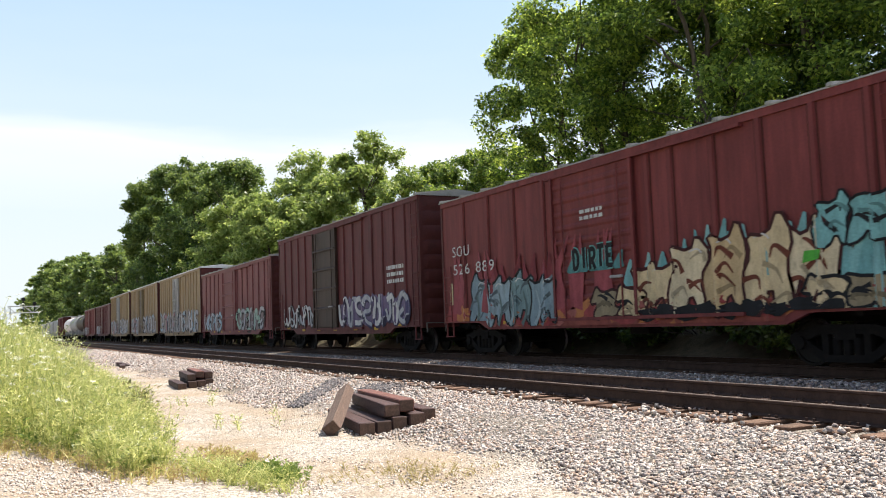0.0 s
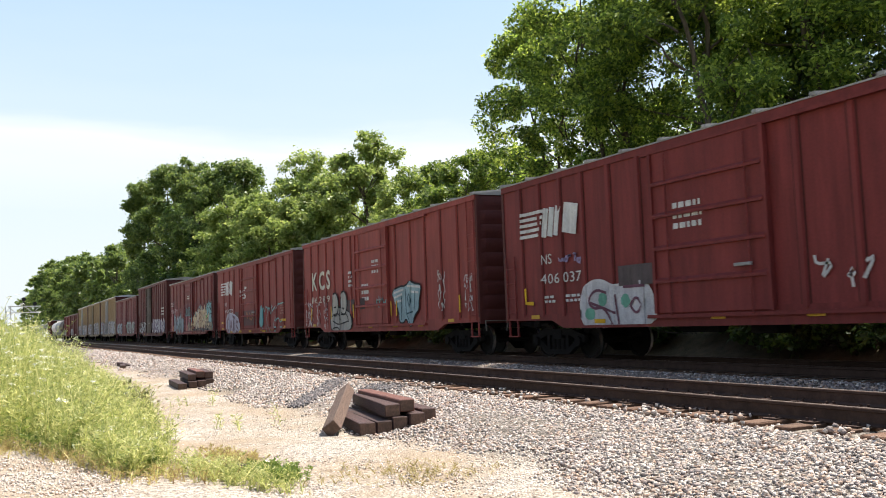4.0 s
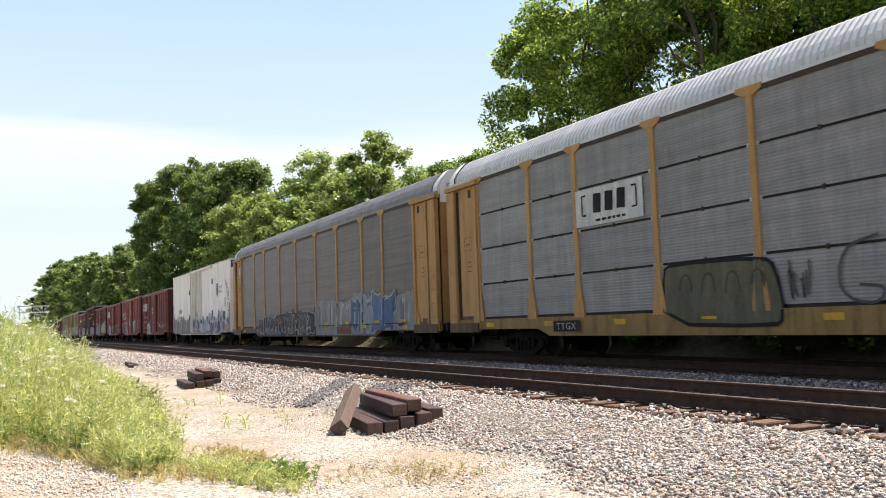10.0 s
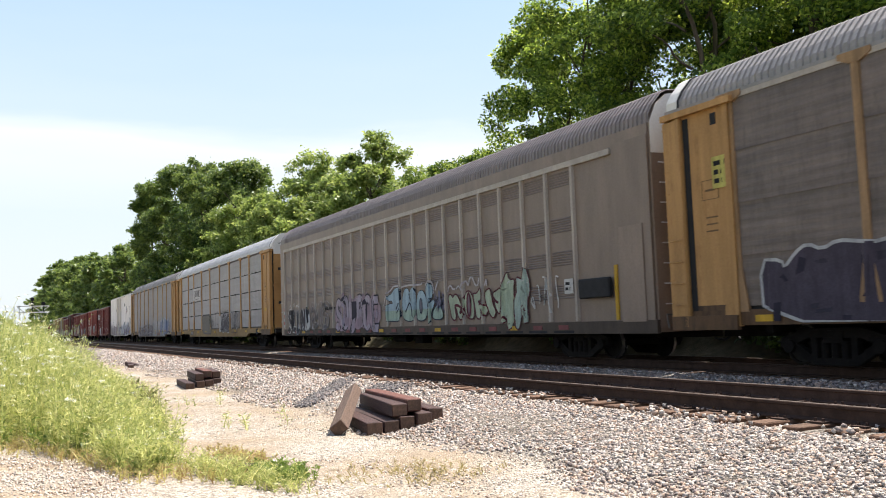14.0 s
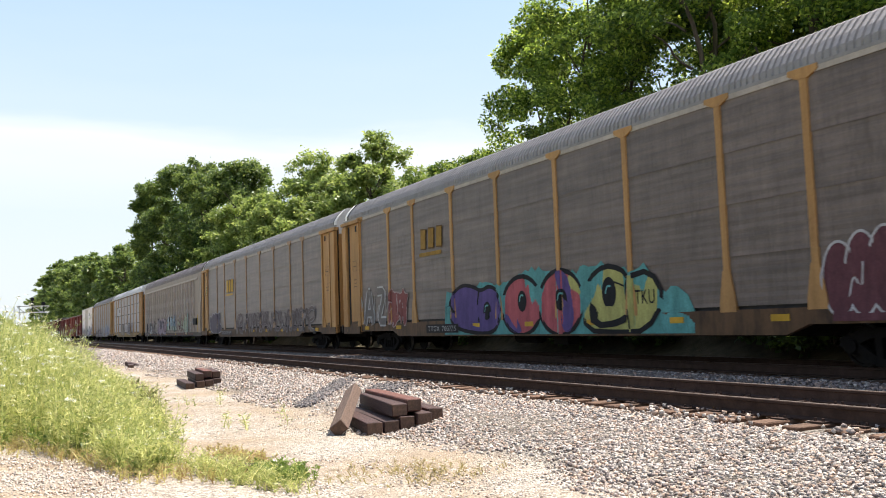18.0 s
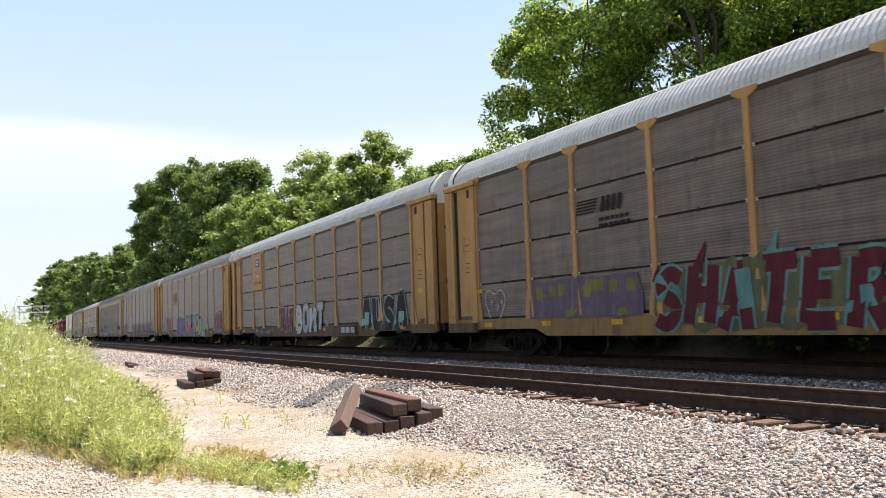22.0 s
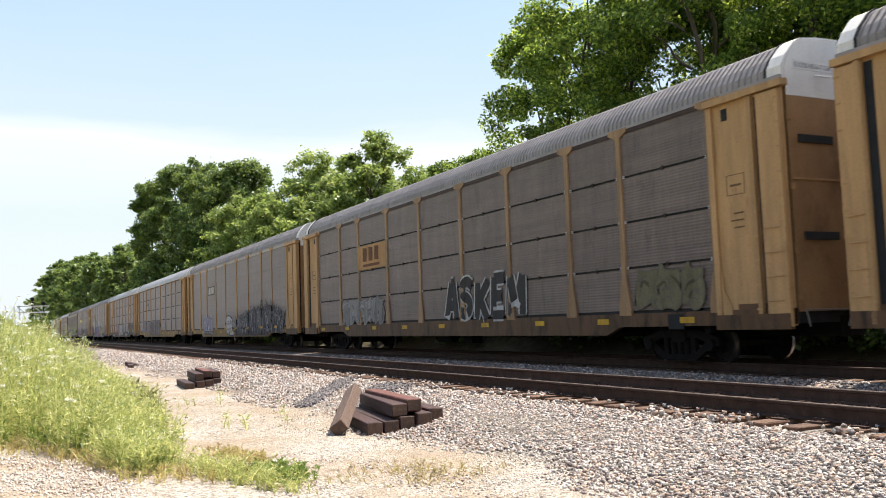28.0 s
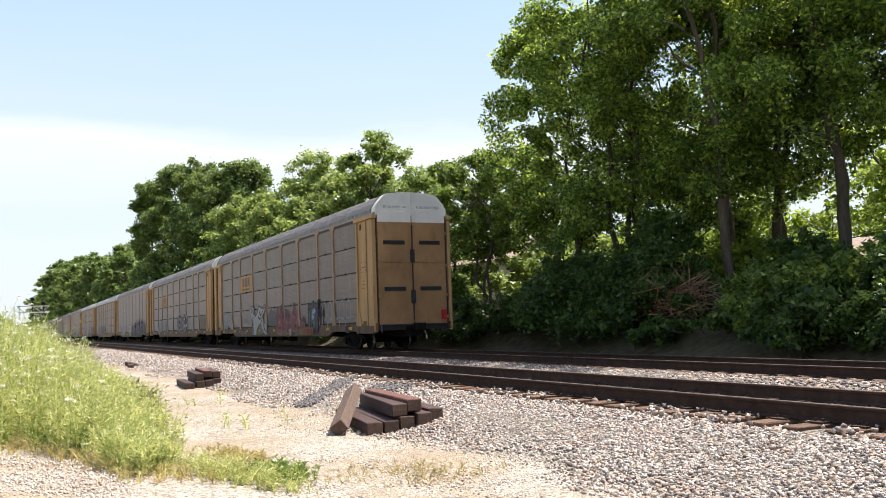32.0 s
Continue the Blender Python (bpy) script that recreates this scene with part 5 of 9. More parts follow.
for x, z in ((4.02, 1.82), (4.98, 1.85)):
    pf.oval(x, z, 0.36, 0.46, GREY_PAINT, BLACK, 0.07, 4)
for run in ([(3.75, 1.2), (4.3, 1.0), (5.5, 1.15)], [(4.5, 1.75), (4.55, 0.75)], [(3.6, 1.35), (4.4, 1.5), (4.6, 1.2)], [(4.7, 1.4), (5.3, 1.45), (5.5, 1.1)], [(3.7, 0.85), (4.2, 0.95), (4.5, 0.8)]):
    pf.ribbon(soft_line(run), 0.05, BLACK, 7)
pf.begin("painted_mark")
pf.quad(5.35, 1.5, 6.05, 1.95, (0.07, 0.05, 0.05), 2)
for x in (1.1, 3.55, 6.0, 9.55, 10.0, 14.5):
    pf.quad(x, 1.25, x + 0.09, 1.75, SIGNAL, 9)
for k, (x, z) in enumerate(((0.25, 0.9), (0.75, 0.8), (1.7, 0.8), (2.6, 0.8), (13.1, 1.3), (14.8, 1.2))):
    for j in range(4):
        pf.scrawl(x, z + 0.28 * j, x + 0.5, z + 0.28 * j + 0.4, 3, WHITE, 0.03, 40 + 7 * k + j)
pf.begin("graffiti")
pf.shape([(9.55, 2.06), (10.3, 2.22), (10.75, 2.2), (11.1, 2.38), (11.4, 2.25), (12.0, 2.2), (11.75, 1.7), (11.75, 1.4), (11.35, 1.2), (11.25, 0.9), (10.95, 0.9), (10.75, 1.15), (10.5, 0.98), (10.2, 1.02), (10.15, 1.4), (9.9, 1.7)], (0.30, 0.42, 0.45), BLACK, 0.06, 2, 1)
for run in ([(9.8, 2.0), (10.6, 2.1)], [(9.9, 1.85), (10.5, 1.95)], [(10.0, 1.7), (10.5, 1.75)], [(10.9, 2.2), (11.9, 2.12)], [(11.2, 2.0), (11.75, 1.95)]):
    pf.ribbon(run, 0.07, WHITE, 5)
for run in ([(10.45, 1.9), (10.4, 1.1)], [(10.8, 2.1), (10.75, 1.3), (11.1, 1.0)], [(10.9, 1.8), (11.05, 2.0), (11.2, 1.7), (11.05, 1.45), (10.9, 1.8)], [(11.5, 2.0), (11.4, 1.4)], [(10.85, 1.3), (11.3, 1.35)]):
    pf.ribbon(soft_line(run), 0.045, (0.04, 0.10, 0.12), 6)
pf.begin("painted_mark")
pf.quad(6.75, 1.55, 7.3, 1.95, (0.06, 0.04, 0.04), 4)
pf.scrawl(8.2, 1.5, 9.3, 2.0, 4, TEAL, 0.05, 33)
pf.bars(5.5, 2.4, 5.9, 3.05, 4, WHITE, seed=8)
pf.bars(8.0, 2.75, 8.6, 3.3, 3, WHITE, seed=9)
pf.bars(7.0, 1.8, 7.7, 2.5, 3, WHITE, seed=10)
pf.done("graffiti", car_f, "white scrawls and a grey outlined figure")

car_g, pg = boxcar(-26.94, 15.15, 4.45, "red_g", "maroon boxcar with a white emblem and a pale graffiti arch", [0.85, 1.72, 2.62, 3.5, 4.5, 5.5, 9.6, 10.7, 11.8, 12.9, 14.0], (5.95, 9.0))
for k in range(5):
    pg.quad(0.9 - 0.005 * k, 3.62 - k * 0.142 - 0.045, 1.95 - 0.06 * k, 3.62 - k * 0.142 + 0.035, WHITE)
for x, ww in ((2.0, 0.22), (2.26, 0.22), (2.52, 0.22), (3.05, 0.56)):
    pg.ribbon([(x - 0.07, 2.96), (x + 0.07, 3.66)], ww, WHITE, 2)
pg.text(1.8, 2.3, 0.24, "NS", WHITE, 7, width=0.45)
pg.text(1.78, 1.82, 0.24, "406 037", WHITE, 7, width=1.65)
pg.scrawl(2.5, 2.2, 3.4, 2.5, 5, LILAC, 0.06, 51)
pg.bars(1.85, 1.33, 2.3, 1.55, 2, WHITE)
pg.bars(2.75, 1.33, 3.3, 1.55, 2, WHITE)
pg.ribbon([(0.98, 1.75), (1.0, 1.38), (1.35, 1.36)], 0.09, SIGNAL, 2)
pg.begin("graffiti")
pg.shape([(3.35, 0.72), (3.3, 1.4), (3.6, 1.75), (4.1, 1.82), (4.6, 1.6), (5.2, 1.8), (5.8, 1.6), (6.0, 0.75), (4.5, 0.7)], (0.52, 0.51, 0.53), (0.60, 0.58, 0.58), 0.05, 2)
for run in ([(4.3, 1.5), (3.9, 1.6), (3.6, 1.35), (3.8, 1.15), (4.2, 1.2), (4.5, 0.8)], [(3.7, 1.3), (4.6, 1.05)], [(4.6, 1.45), (4.7, 0.8)], [(5.1, 1.2), (5.3, 1.4), (5.5, 1.2), (5.3, 1.0), (5.1, 1.2)], [(4.9, 1.6), (5.6, 1.6)]):
    pg.ribbon(soft_line(run), 0.06, (0.16, 0.07, 0.10), 5)
for x, z in ((3.7, 1.05), (4.15, 1.35), (4.95, 1.3)):
    pg.blob(x, z, 0.16, 0.14, (0.16, 0.38, 0.28), 4, 0.15)
pg.begin("painted_mark")
pg.quad(4.75, 1.62, 5.95, 2.05, (0.10, 0.08, 0.08), 4)
pg.quad(3.85, 0.84, 4.25, 0.93, SIGNAL, 8)
pg.scrawl(9.8, 1.2, 13.8, 1.9, 9, WHITE, 0.05, 55)
pg.bars(6.6, 2.6, 7.4, 3.2, 3, WHITE, seed=12)
pg.done("graffiti", car_g, "white and pale green graffiti and lettering")

car_b, pb = boxcar(40.58, 15.52, 5.05, "red_b", "tall dark red boxcar with a burnt black door", [0.9 + 1.0 * k for k in range(5)] + [8.7 + 0.95 * k for k in range(7)], (5.2, 8.0), door_paint="rust_dark", sill=0.82)
pb.piece(0.9, 0.95, 5.0, 1.9, 5, [WHITE, SILVER], BLACK, None, 61, 0.2)
pb.piece(8.3, 0.95, 14.6, 2.05, 6, [WHITE, SILVER], (0.09, 0.08, 0.16), (0.16, 0.12, 0.2), 63, 0.22)
pb.bars(12.9, 2.3, 14.3, 3.0, 3, WHITE, seed=14)
pb.done("graffiti", car_b, "white outlined graffiti along the sill")

car_c, pc = boxcar(58.26, 16.3, 4.5, "red_c", "faded pinkish red boxcar with graffiti", EVEN + [15.0], (6.2, 9.3), sill=0.85)
pc.piece(1.0, 0.9, 5.6, 2.0, 5, [SILVER, PALE_BLUE], BLACK, (0.2, 0.12, 0.12), 71, 0.22)
pc.piece(9.4, 0.9, 15.0, 2.1, 6, [MINT, SILVER], BLACK, (0.2, 0.15, 0.14), 73, 0.22)
pc.done("graffiti", car_c, "grey graffiti along the lower side")

for k, (uf, L) in enumerate(((75.0, 16.2), (92.6, 16.4), (110.0, 16.3))):
    c_, p_ = boxcar(uf, L, 5.1, "tan", "dirty tan boxcar with plug doors and graffiti", [0.7 + 0.95 * j for j in range(6)] + [9.2 + 0.95 * j for j in range(7)], (6.5, 8.6), sill=0.82, roof="roof_light", door_paint="tan_dark" if k == 1 else "grey", simple=True)
    p_.quad(7.2, 1.0, 7.5, 4.7, BLACK)
    p_.piece(0.6, 0.9, 7.0, 2.4, 6, [PALE_BLUE, SILVER, PINK], BLACK, (0.3, 0.25, 0.2), 81 + k, 0.2)
    p_.piece(8.0, 0.9, 15.4, 2.4, 7, [SILVER, WHITE, PALE_BLUE], BLACK, (0.3, 0.25, 0.2), 85 + k, 0.2)
    p_.done("graffiti", c_, "pale graffiti along the lower side")
for k, (uf, L, p) in enumerate(((127.0, 16.0, "red_b"), (144.5, 16.0, "red_a"))):
    c_, p_ = boxcar(uf, L, 4.5, p, "dark maroon boxcar far ahead in the train", EVEN, (6.2, 9.3), simple=True)
    p_.piece(0.8, 0.95, 7.0, 2.0, 6, [SILVER, PALE_BLUE], BLACK, (0.2, 0.15, 0.14), 91 + k, 0.2)
    p_.done("graffiti", c_, "grey graffiti along the lower side")


def tank_car(u_front, L, paint, label):
    half = L / 2
    car = new_car(u_front - half, label, "tank car")
    n = 24
    prof = [(1.42 * math.sin(2 * math.pi * k / n), 2.75 + 1.42 * math.cos(2 * math.pi * k / n)) for k in range(n)]
    s = Shape().prism(prof, 1, -half + 0.9, half - 0.9, caps=False)
    for sg in (-1, 1):
        rings = [(1.0, 0.9), (0.86, 0.62), (0.55, 0.42), (0.2, 0.34)]
        v = []
        for r, back in rings:
            v += [(x * r, sg * (half - back), 2.75 + (z - 2.75) * r) for x, z in prof]
        f = []
        for a in range(3):
            f += [(a * n + k, a * n + (k + 1) % n, (a + 1) * n + (k + 1) % n, (a + 1) * n + k) for k in range(n)]
        s.add(v, f + [tuple(range(3 * n, 4 * n))])
    part("tank", s, PAINT[paint], car, smooth=True)
    part("dome", Shape().tube((0, 0, 4.1), (0, 0, 4.45), 0.5, 16), PAINT[paint], car)
    for y in (-half + 2, half - 2):
        part("saddle", Shape().box(-1.2, 1.2, y - 0.4, y + 0.4, 0.9, 1.8), PAINT["grey"], car)
    part("running_board", Shape().box(-1.5, 1.5, -half, half, 0.95, 1.03), PAINT["grey"], car)
    running_gear(car, half, half - 1.9, 0.42, 0.9, True)


def hopper_car(u_front, L, paint, label):
    half = L / 2
    car = new_car(u_front - half, label, "covered hopper")
    prof = [(-1.5, 1.5), (-1.52, 3.2), (-1.38, 4.2), (-0.9, 4.5), (0.9, 4.5), (1.38, 4.2), (1.52, 3.2), (1.5, 1.5)]
    part("body", Shape().prism(prof, 1, -half + 1.2, half - 1.2), PAINT[paint], car, "curved grey hopper body")
    for k in range(4):
        y = -half + 2.6 + k * (L - 5.2) / 3
        v = [(x * w, y + yy * w2, z) for z, w, w2 in ((1.5, 1.0, 1.0), (0.55, 0.4, 0.3)) for x in (-1.45, 1.45) for yy in (-1.4, 1.4)]
        part("outlet", Shape().add(v, [(0, 1, 5, 4), (2, 6, 7, 3), (0, 4, 6, 2), (1, 3, 7, 5), (4, 5, 7, 6)]), PAINT[paint], car)
    for sg in (-1, 1):
        fr = Shape().box(-1.45, 1.45, sg * half - 0.06, sg * half + 0.06, 0.9, 1.2)
        for x in (-1.4, 1.32):
            fr.box(x, x + 0.1, sg * (half - 0.1) - 0.05, sg * (half - 0.1) + 0.05, 1.0, 4.3)
        part("end_frame", fr, PAINT[paint], car)
    part("side_sill", Shape().box(-1.5, -1.4, -half, half, 0.95, 1.2), PAINT[paint], car)
    part("roof_walk", Shape().box(-0.5, 0.5, -half + 1, half - 1, 4.55, 4.6), PAINT["galvanised"], car)
    running_gear(car, half, half - 1.7, 0.42, 0.95, True)


tank_car(162.0, 14.0, "rust_dark", "dark brown tank car far ahead in the train")
tank_car(177.0, 14.5, "grey", "grey tank car far ahead in the train")
tank_car(192.5, 14.5, "white", "white tank car far ahead in the train")
boxcar(209.5, 15.6, 4.6, "red_b", "dark maroon boxcar far ahead in the train", EVEN, (6.2, 9.3), simple=True)
for k in range(5):
    hopper_car(227.5 + 17.6 * k, 16.4, "grey", "grey covered hopper far ahead in the train")


# ---- the white refrigerator car ----
def shield(p, d, z, w, h, layer):
    """A plain striped shield: white edge, dark blue head, red and white stripes."""
    def at(u, t, k=1.0):
        return (d + w * (0.5 + (u - 0.5) * k), z + h * (0.5 + (t - 0.5) * k))

    rim = [(0.0, 0.92), (0.14, 1.0), (0.32, 0.94), (0.5, 1.0), (0.68, 0.94), (0.86, 1.0), (1.0, 0.92), (0.92, 0.72), (1.0, 0.4), (0.93, 0.16), (0.5, 0.0), (0.07, 0.16), (0.0, 0.4), (0.08, 0.72)]
    p.fill([at(u, t, 1.1) for u, t in rim], WHITE, layer)
    p.fill([at(u, t) for u, t in [(0.03, 0.52)] + [rim[13]] + rim[:8] + [(0.97, 0.52)]], (0.055, 0.065, 0.20), layer + 1)
    for k in range(6):
        u0, u1 = 0.03 + k * 0.17, 0.03 + k * 0.17 + 0.09
        low = 0.04 + 0.14 * abs((u0 + u1) / 2 - 0.5) * 2
        p.fill([at(u0, low), at(u1, low), at(u1, 0.5), at(u0, 0.5)], (0.40, 0.045, 0.055), layer + 1)
    for t in (0.78, 0.62):
        p.quad(*at(0.2, t), *at(0.8, t + 0.09), WHITE, layer + 2)


def reefer():
    L, H, sill = 19.85, 5.16, 0.72
    half = L / 2
    car = new_car(-44.7 - half, "white refrigerator car with a plug door and purple graffiti", "refrigerator car")
    W = PAINT["white"]
    s = Shape().box(-1.47, 1.47, -half + 0.01, half - 0.01, sill + 0.12, H)
    part("body", s, W, car, "white painted smooth side sheets")
    for sg in (-1, 1):
        a, b = sorted((sg * half, sg * (half - 0.08)))
        part("end_wall", Shape().cbox(-1.46, 1.46, a, b, sill + 0.1, H, 0.02), W, car, "grimy white end wall")
        a, b = sorted((sg * (half + 0.006), sg * half))
        part("end_stripe", Shape().box(-1.40, 1.40, a, b, H - 0.46, H - 0.04), spray((0.045, 0.085, 0.23)), car, "blue stripe")
    part("roof", Shape().prism([(-1.5, H), (-1.5, H + 0.04), (0, H + 0.16), (1.5, H + 0.04), (1.5, H)], 1, -half - 0.03, half + 0.03), PAINT["roof_light"], car, "white ribbed roof")
    cap = Shape().prism([(-1.51, H + 0.02), (-1.51, H + 0.075), (0, H + 0.2), (1.51, H + 0.075), (1.51, H + 0.02)], 1, -0.05, 0.05).mesh("roof_seam", PAINT["roof_light"])
    for k in range(17):
        part("roof_seam", cap, None, car, at=pose(0, -half + 0.15 + (L - 0.3) * k / 16, 0))
    for sx in (-1, 1):
        a, b = sorted((sx * 1.38, sx * 1.488))
        prof = [(-half, sill + 0.2), (half, sill + 0.2), (half, sill + 0.1), (half - 2.8, sill + 0.1), (half - 3.2, sill - 0.04), (-half + 3.2, sill - 0.04), (-half + 2.8, sill + 0.1), (-half, sill + 0.1)]
        part("side_sill", Shape().prism(prof, 0, a, b), W, car)
    seam = Shape().box(-1.476, -1.468, -0.012, 0.012, sill + 0.2, H - 0.02).mesh("seam", W)
    for d in (1.6, 3.2, 4.8, 6.3, 12.5, 13.6, 15.2, 16.8, 18.4):
        part("seam", seam, None, car, at=pose(0, half - d, 0))
    # plug door with its bars
    y0, y1 = half - 11.35, half - 7.55
    door = part("door", Shape().cbox(-1.53, -1.46, y0, y1, sill + 0.14, H - 0.14, 0.02), PAINT["white_door"], car, "cream plug door with latch bars")
    for k in range(5):
        z = sill + 0.35 + k * 0.92
        part("door_rail", Shape().cbox(-1.58, -1.53, y0 + 0.05, y1 - 0.05, z - 0.03, z + 0.03, 0.01), PAINT["white_door"], door)
    for f in (0.06, 0.5, 0.94):
        yy = y0 + (y1 - y0) * f
        part("door_stile", Shape().cbox(-1.592, -1.53, yy - 0.035, yy + 0.035, sill + 0.2, H - 0.2, 0.01), PAINT["white_door"], door)
    for f in (0.3, 0.72):
        yy = y0 + (y1 - y0) * f
        part("lock_rod", Shape().tube((-1.6, yy, sill + 0.1), (-1.6, yy, H - 0.15), 0.025, 8), PAINT["white_door"], door)
    hd = Shape().box(-1.66, -1.58, y0 + 1.0, y0 + 1.55, 2.0, 2.08).box(-1.64, -1.58, y0 + 1.3, y0 + 1.4, 1.8, 2.3)
    part("latch_handle", hd, PAINT["galvanised"], door)
    part("door_track", Shape().box(-1.58, -1.46, y0 - 3.5, y1 + 0.1, H - 0.14, H - 0.02), PAINT["white_door"], car, "grimy door track")
    part("door_track", Shape().box(-1.60, -1.46, y0 - 3.5, y1 + 0.1, sill + 0.02, sill + 0.12), PAINT["galvanised"], car)
    for z in (1.75, 3.55):
        part("bracket", Shape().cbox(-1.56, -1.46, half - 7.35, half - 7.2, z, z + 0.35, 0.02), M["black"], car)
    for d, z in ((14.9, 3.95), (14.9, 1.9)):
        part("junction_box", Shape().cbox(-1.54, -1.46, half - d - 0.1, half - d + 0.1, z, z + 0.35, 0.02), PAINT["galvanised"], car)
    ladder(car, half + 0.0 - 0.3, sill + 0.1, sill + 1.6, PAINT["galvanised"], -1.46)
    ladder(car, -half + 0.3, sill + 0.1, sill + 1.9, PAINT["galvanised"], -1.46)
    running_gear(car, half, half - 2.0, 0.42, sill + 0.1)
    p = Paint(half, lambda y: 1.472, lambda d: sill if 3.2 < d < L - 3.2 else sill + 0.14, (sill + 0.21, 1.49))
    pd = Paint(half, lambda y: 1.532 if y0 < y < y1 else 1.472)
    p.text(2.45, 2.3, 0.32, "ARMN", BLACK, width=1.45)
    p.text(2.45, 1.80, 0.32, "111441", BLACK, 7, 1.5)
    p.bars(5.5, 2.2, 5.75, 2.5, 2, LEMON)
    # striped shield
    shield(p, 16.04, 3.06, 0.58, 0.86, 1)
    p.text(16.82, 3.56, 0.17, "BUILDING", BLACK, width=0.86)
    p.text(16.82, 3.28, 0.17, "AMERICA", BLACK, width=0.80)
    p.bars(18.2, 2.4, 18.85, 2.95, 5, (0.48, 0.46, 0.45), seed=4)
    p.blob(18.26, 1.85, 0.30, 0.30, BLACK, 5, 0.02, n=20)
    p.blob(18.26, 1.85, 0.06, 0.12, WHITE, 6, 0.02)
    p.quad(18.3, 0.95, 19.1, 1.3, SIGNAL, 5)
    for d in (0.6, 4.3, 6.3, 9.6, 12.2, 15.3):
        p.quad(d, 0.98, d + 0.36, 1.1, SIGNAL, 6)
    p.quad(16.95, 1.3, 17.3, 1.75, WHITE, 5)
    p.bars(17.0, 1.33, 17.25, 1.72, 3, BLACK, 6)
    for run in ([(18.75, 3.75), (18.6, 3.95), (18.85, 4.0), (18.9, 3.7), (18.75, 3.55)], [(19.0, 3.8), (18.95, 3.5), (19.2, 3.45), (19.2, 3.8), (19.0, 3.8)], [(18.95, 3.35), (19.3, 3.25), (19.0, 3.1), (19.3, 2.95)], [(19.3, 3.5), (19.55, 3.3), (19.5, 2.95), (19.3, 3.1), (19.55, 3.2)], [(19.2, 2.85), (19.6, 2.75)]):
        p.begin("graffiti_tag")
        p.ribbon(soft_line(run), 0.05, BLACK, 2)
    p.begin("painted_mark")
    p.scrawl(0.15, 2.4, 0.7, 3.3, 3, PALE_BLUE, 0.03, 6)
    p.haze(0.2, 7.5, 0.75, lambda d: 1.72 + 0.16 * math.sin(2.1 * d), (0.28, 0.245, 0.265), 102, 1, 0.12)
    p.wild(0.3, 0.8, 7.5, lambda d: 1.78 + 0.14 * math.sin(1.7 * d), 10, [(0.30, 0.26, 0.27), (0.38, 0.33, 0.34), (0.22, 0.18, 0.20)], (0.15, 0.12, 0.14), 101, 0.035, 2, (0.42, 0.39, 0.42), WHITE, wide=1.3)
    p.begin("paint_haze")
    r = random.Random(5)
    p.haze(11.3, 19.6, 0.76, lambda d: 1.95 + 0.22 * math.sin(1.9 * d), (0.54, 0.57, 0.60), 103, 1, 0.10)
    p.haze(11.5, 19.5, 0.76, lambda d: 1.45 + 0.16 * math.sin(2.7 * d), (0.40, 0.45, 0.54), 104, 2, 0.14)
    for d, z, rx, rz, c in ((11.9, 1.6, 0.16, 0.34, 0), (13.2, 1.75, 0.2, 0.2, 0), (14.6, 1.1, 0.42, 0.4, 0), (14.75, 1.75, 0.2, 0.18, 1), (15.5, 1.72, 0.24, 0.14, 1), (16.75, 1.92, 0.16, 0.34, 0), (17.45, 1.62, 0.26, 0.26, 1), (15.2, 1.2, 0.3, 0.3, 1), (15.9, 1.3, 0.36, 0.26, 1)):
        p.oval(d, z, rx, rz, ((0.13, 0.10, 0.20), (0.20, 0.16, 0.28))[c], (0.5, 0.52, 0.5) if c else None, 0.035, 6)
    p.shape([(12.9, 0.9), (12.95, 1.35), (13.4, 1.5), (13.9, 1.45), (14.2, 1.2), (14.25, 0.9)], (0.56, 0.57, 0.56), (0.05, 0.05, 0.06), 0.05, 6)
    p.shape([(18.0, 0.85), (17.7, 1.5), (18.5, 1.5), (18.25, 0.85)], (0.17, 0.13, 0.25), None, 0.05, 6)
    for d, z in ((17.2, 1.4), (17.5, 1.4)):
        p.ribbon([(d, z), (d, z + 0.3), (d + 0.25, z + 0.3), (d + 0.25, z), (d, z)], 0.04, WHITE, 9)
    for k in range(54):
        x, z = r.uniform(11.5, 19.4), r.uniform(0.85, 1.5)
        c = ((0.15, 0.10, 0.24), (0.22, 0.17, 0.32), (0.05, 0.045, 0.06), (0.34, 0.30, 0.42), (0.62, 0.64, 0.62), (0.42, 0.50, 0.36), (0.10, 0.13, 0.22))[k % 7]
        if k % 3 == 0:
            p.blob(x, z, r.uniform(0.08, 0.26), r.uniform(0.12, 0.32), c, 2 + k % 4, 0.06, k)
        elif k % 3 == 1:
            p.quad(x, z - r.uniform(0.1, 0.4), x + r.uniform(0.1, 0.5), z + r.uniform(0.05, 0.2), c, 2 + k % 4)
        else:
            p.ribbon([(x, z), (x + r.uniform(-0.5, 0.5), z - r.uniform(0.1, 0.4)), (x + r.uniform(-0.2, 0.6), z - 0.5)], r.uniform(0.06, 0.2), c, 2 + k % 4)
    p.blob(14.0, 1.05, 0.42, 0.42, (0.04, 0.04, 0.05), 6, 0.03, n=18)
    p.blob(16.7, 1.2, 0.36, 0.45, (0.04, 0.04, 0.05), 6, 0.03, n=18)
    pd.piece(8.3, 0.95, 11.2, 1.75, 3, [(0.12, 0.12, 0.16), PURPLE], (0.3, 0.36, 0.5), (0.42, 0.46, 0.52), 107, 0.3)
    pd.bars(8.5, 4.1, 9.4, 4.5, 3, (0.42, 0.40, 0.38), seed=6)
    pd.bars(8.5, 2.6, 9.3, 2.95, 3, (0.42, 0.40, 0.38), seed=7)
    p.done("graffiti", car, "purple and grey graffiti over the lower side")
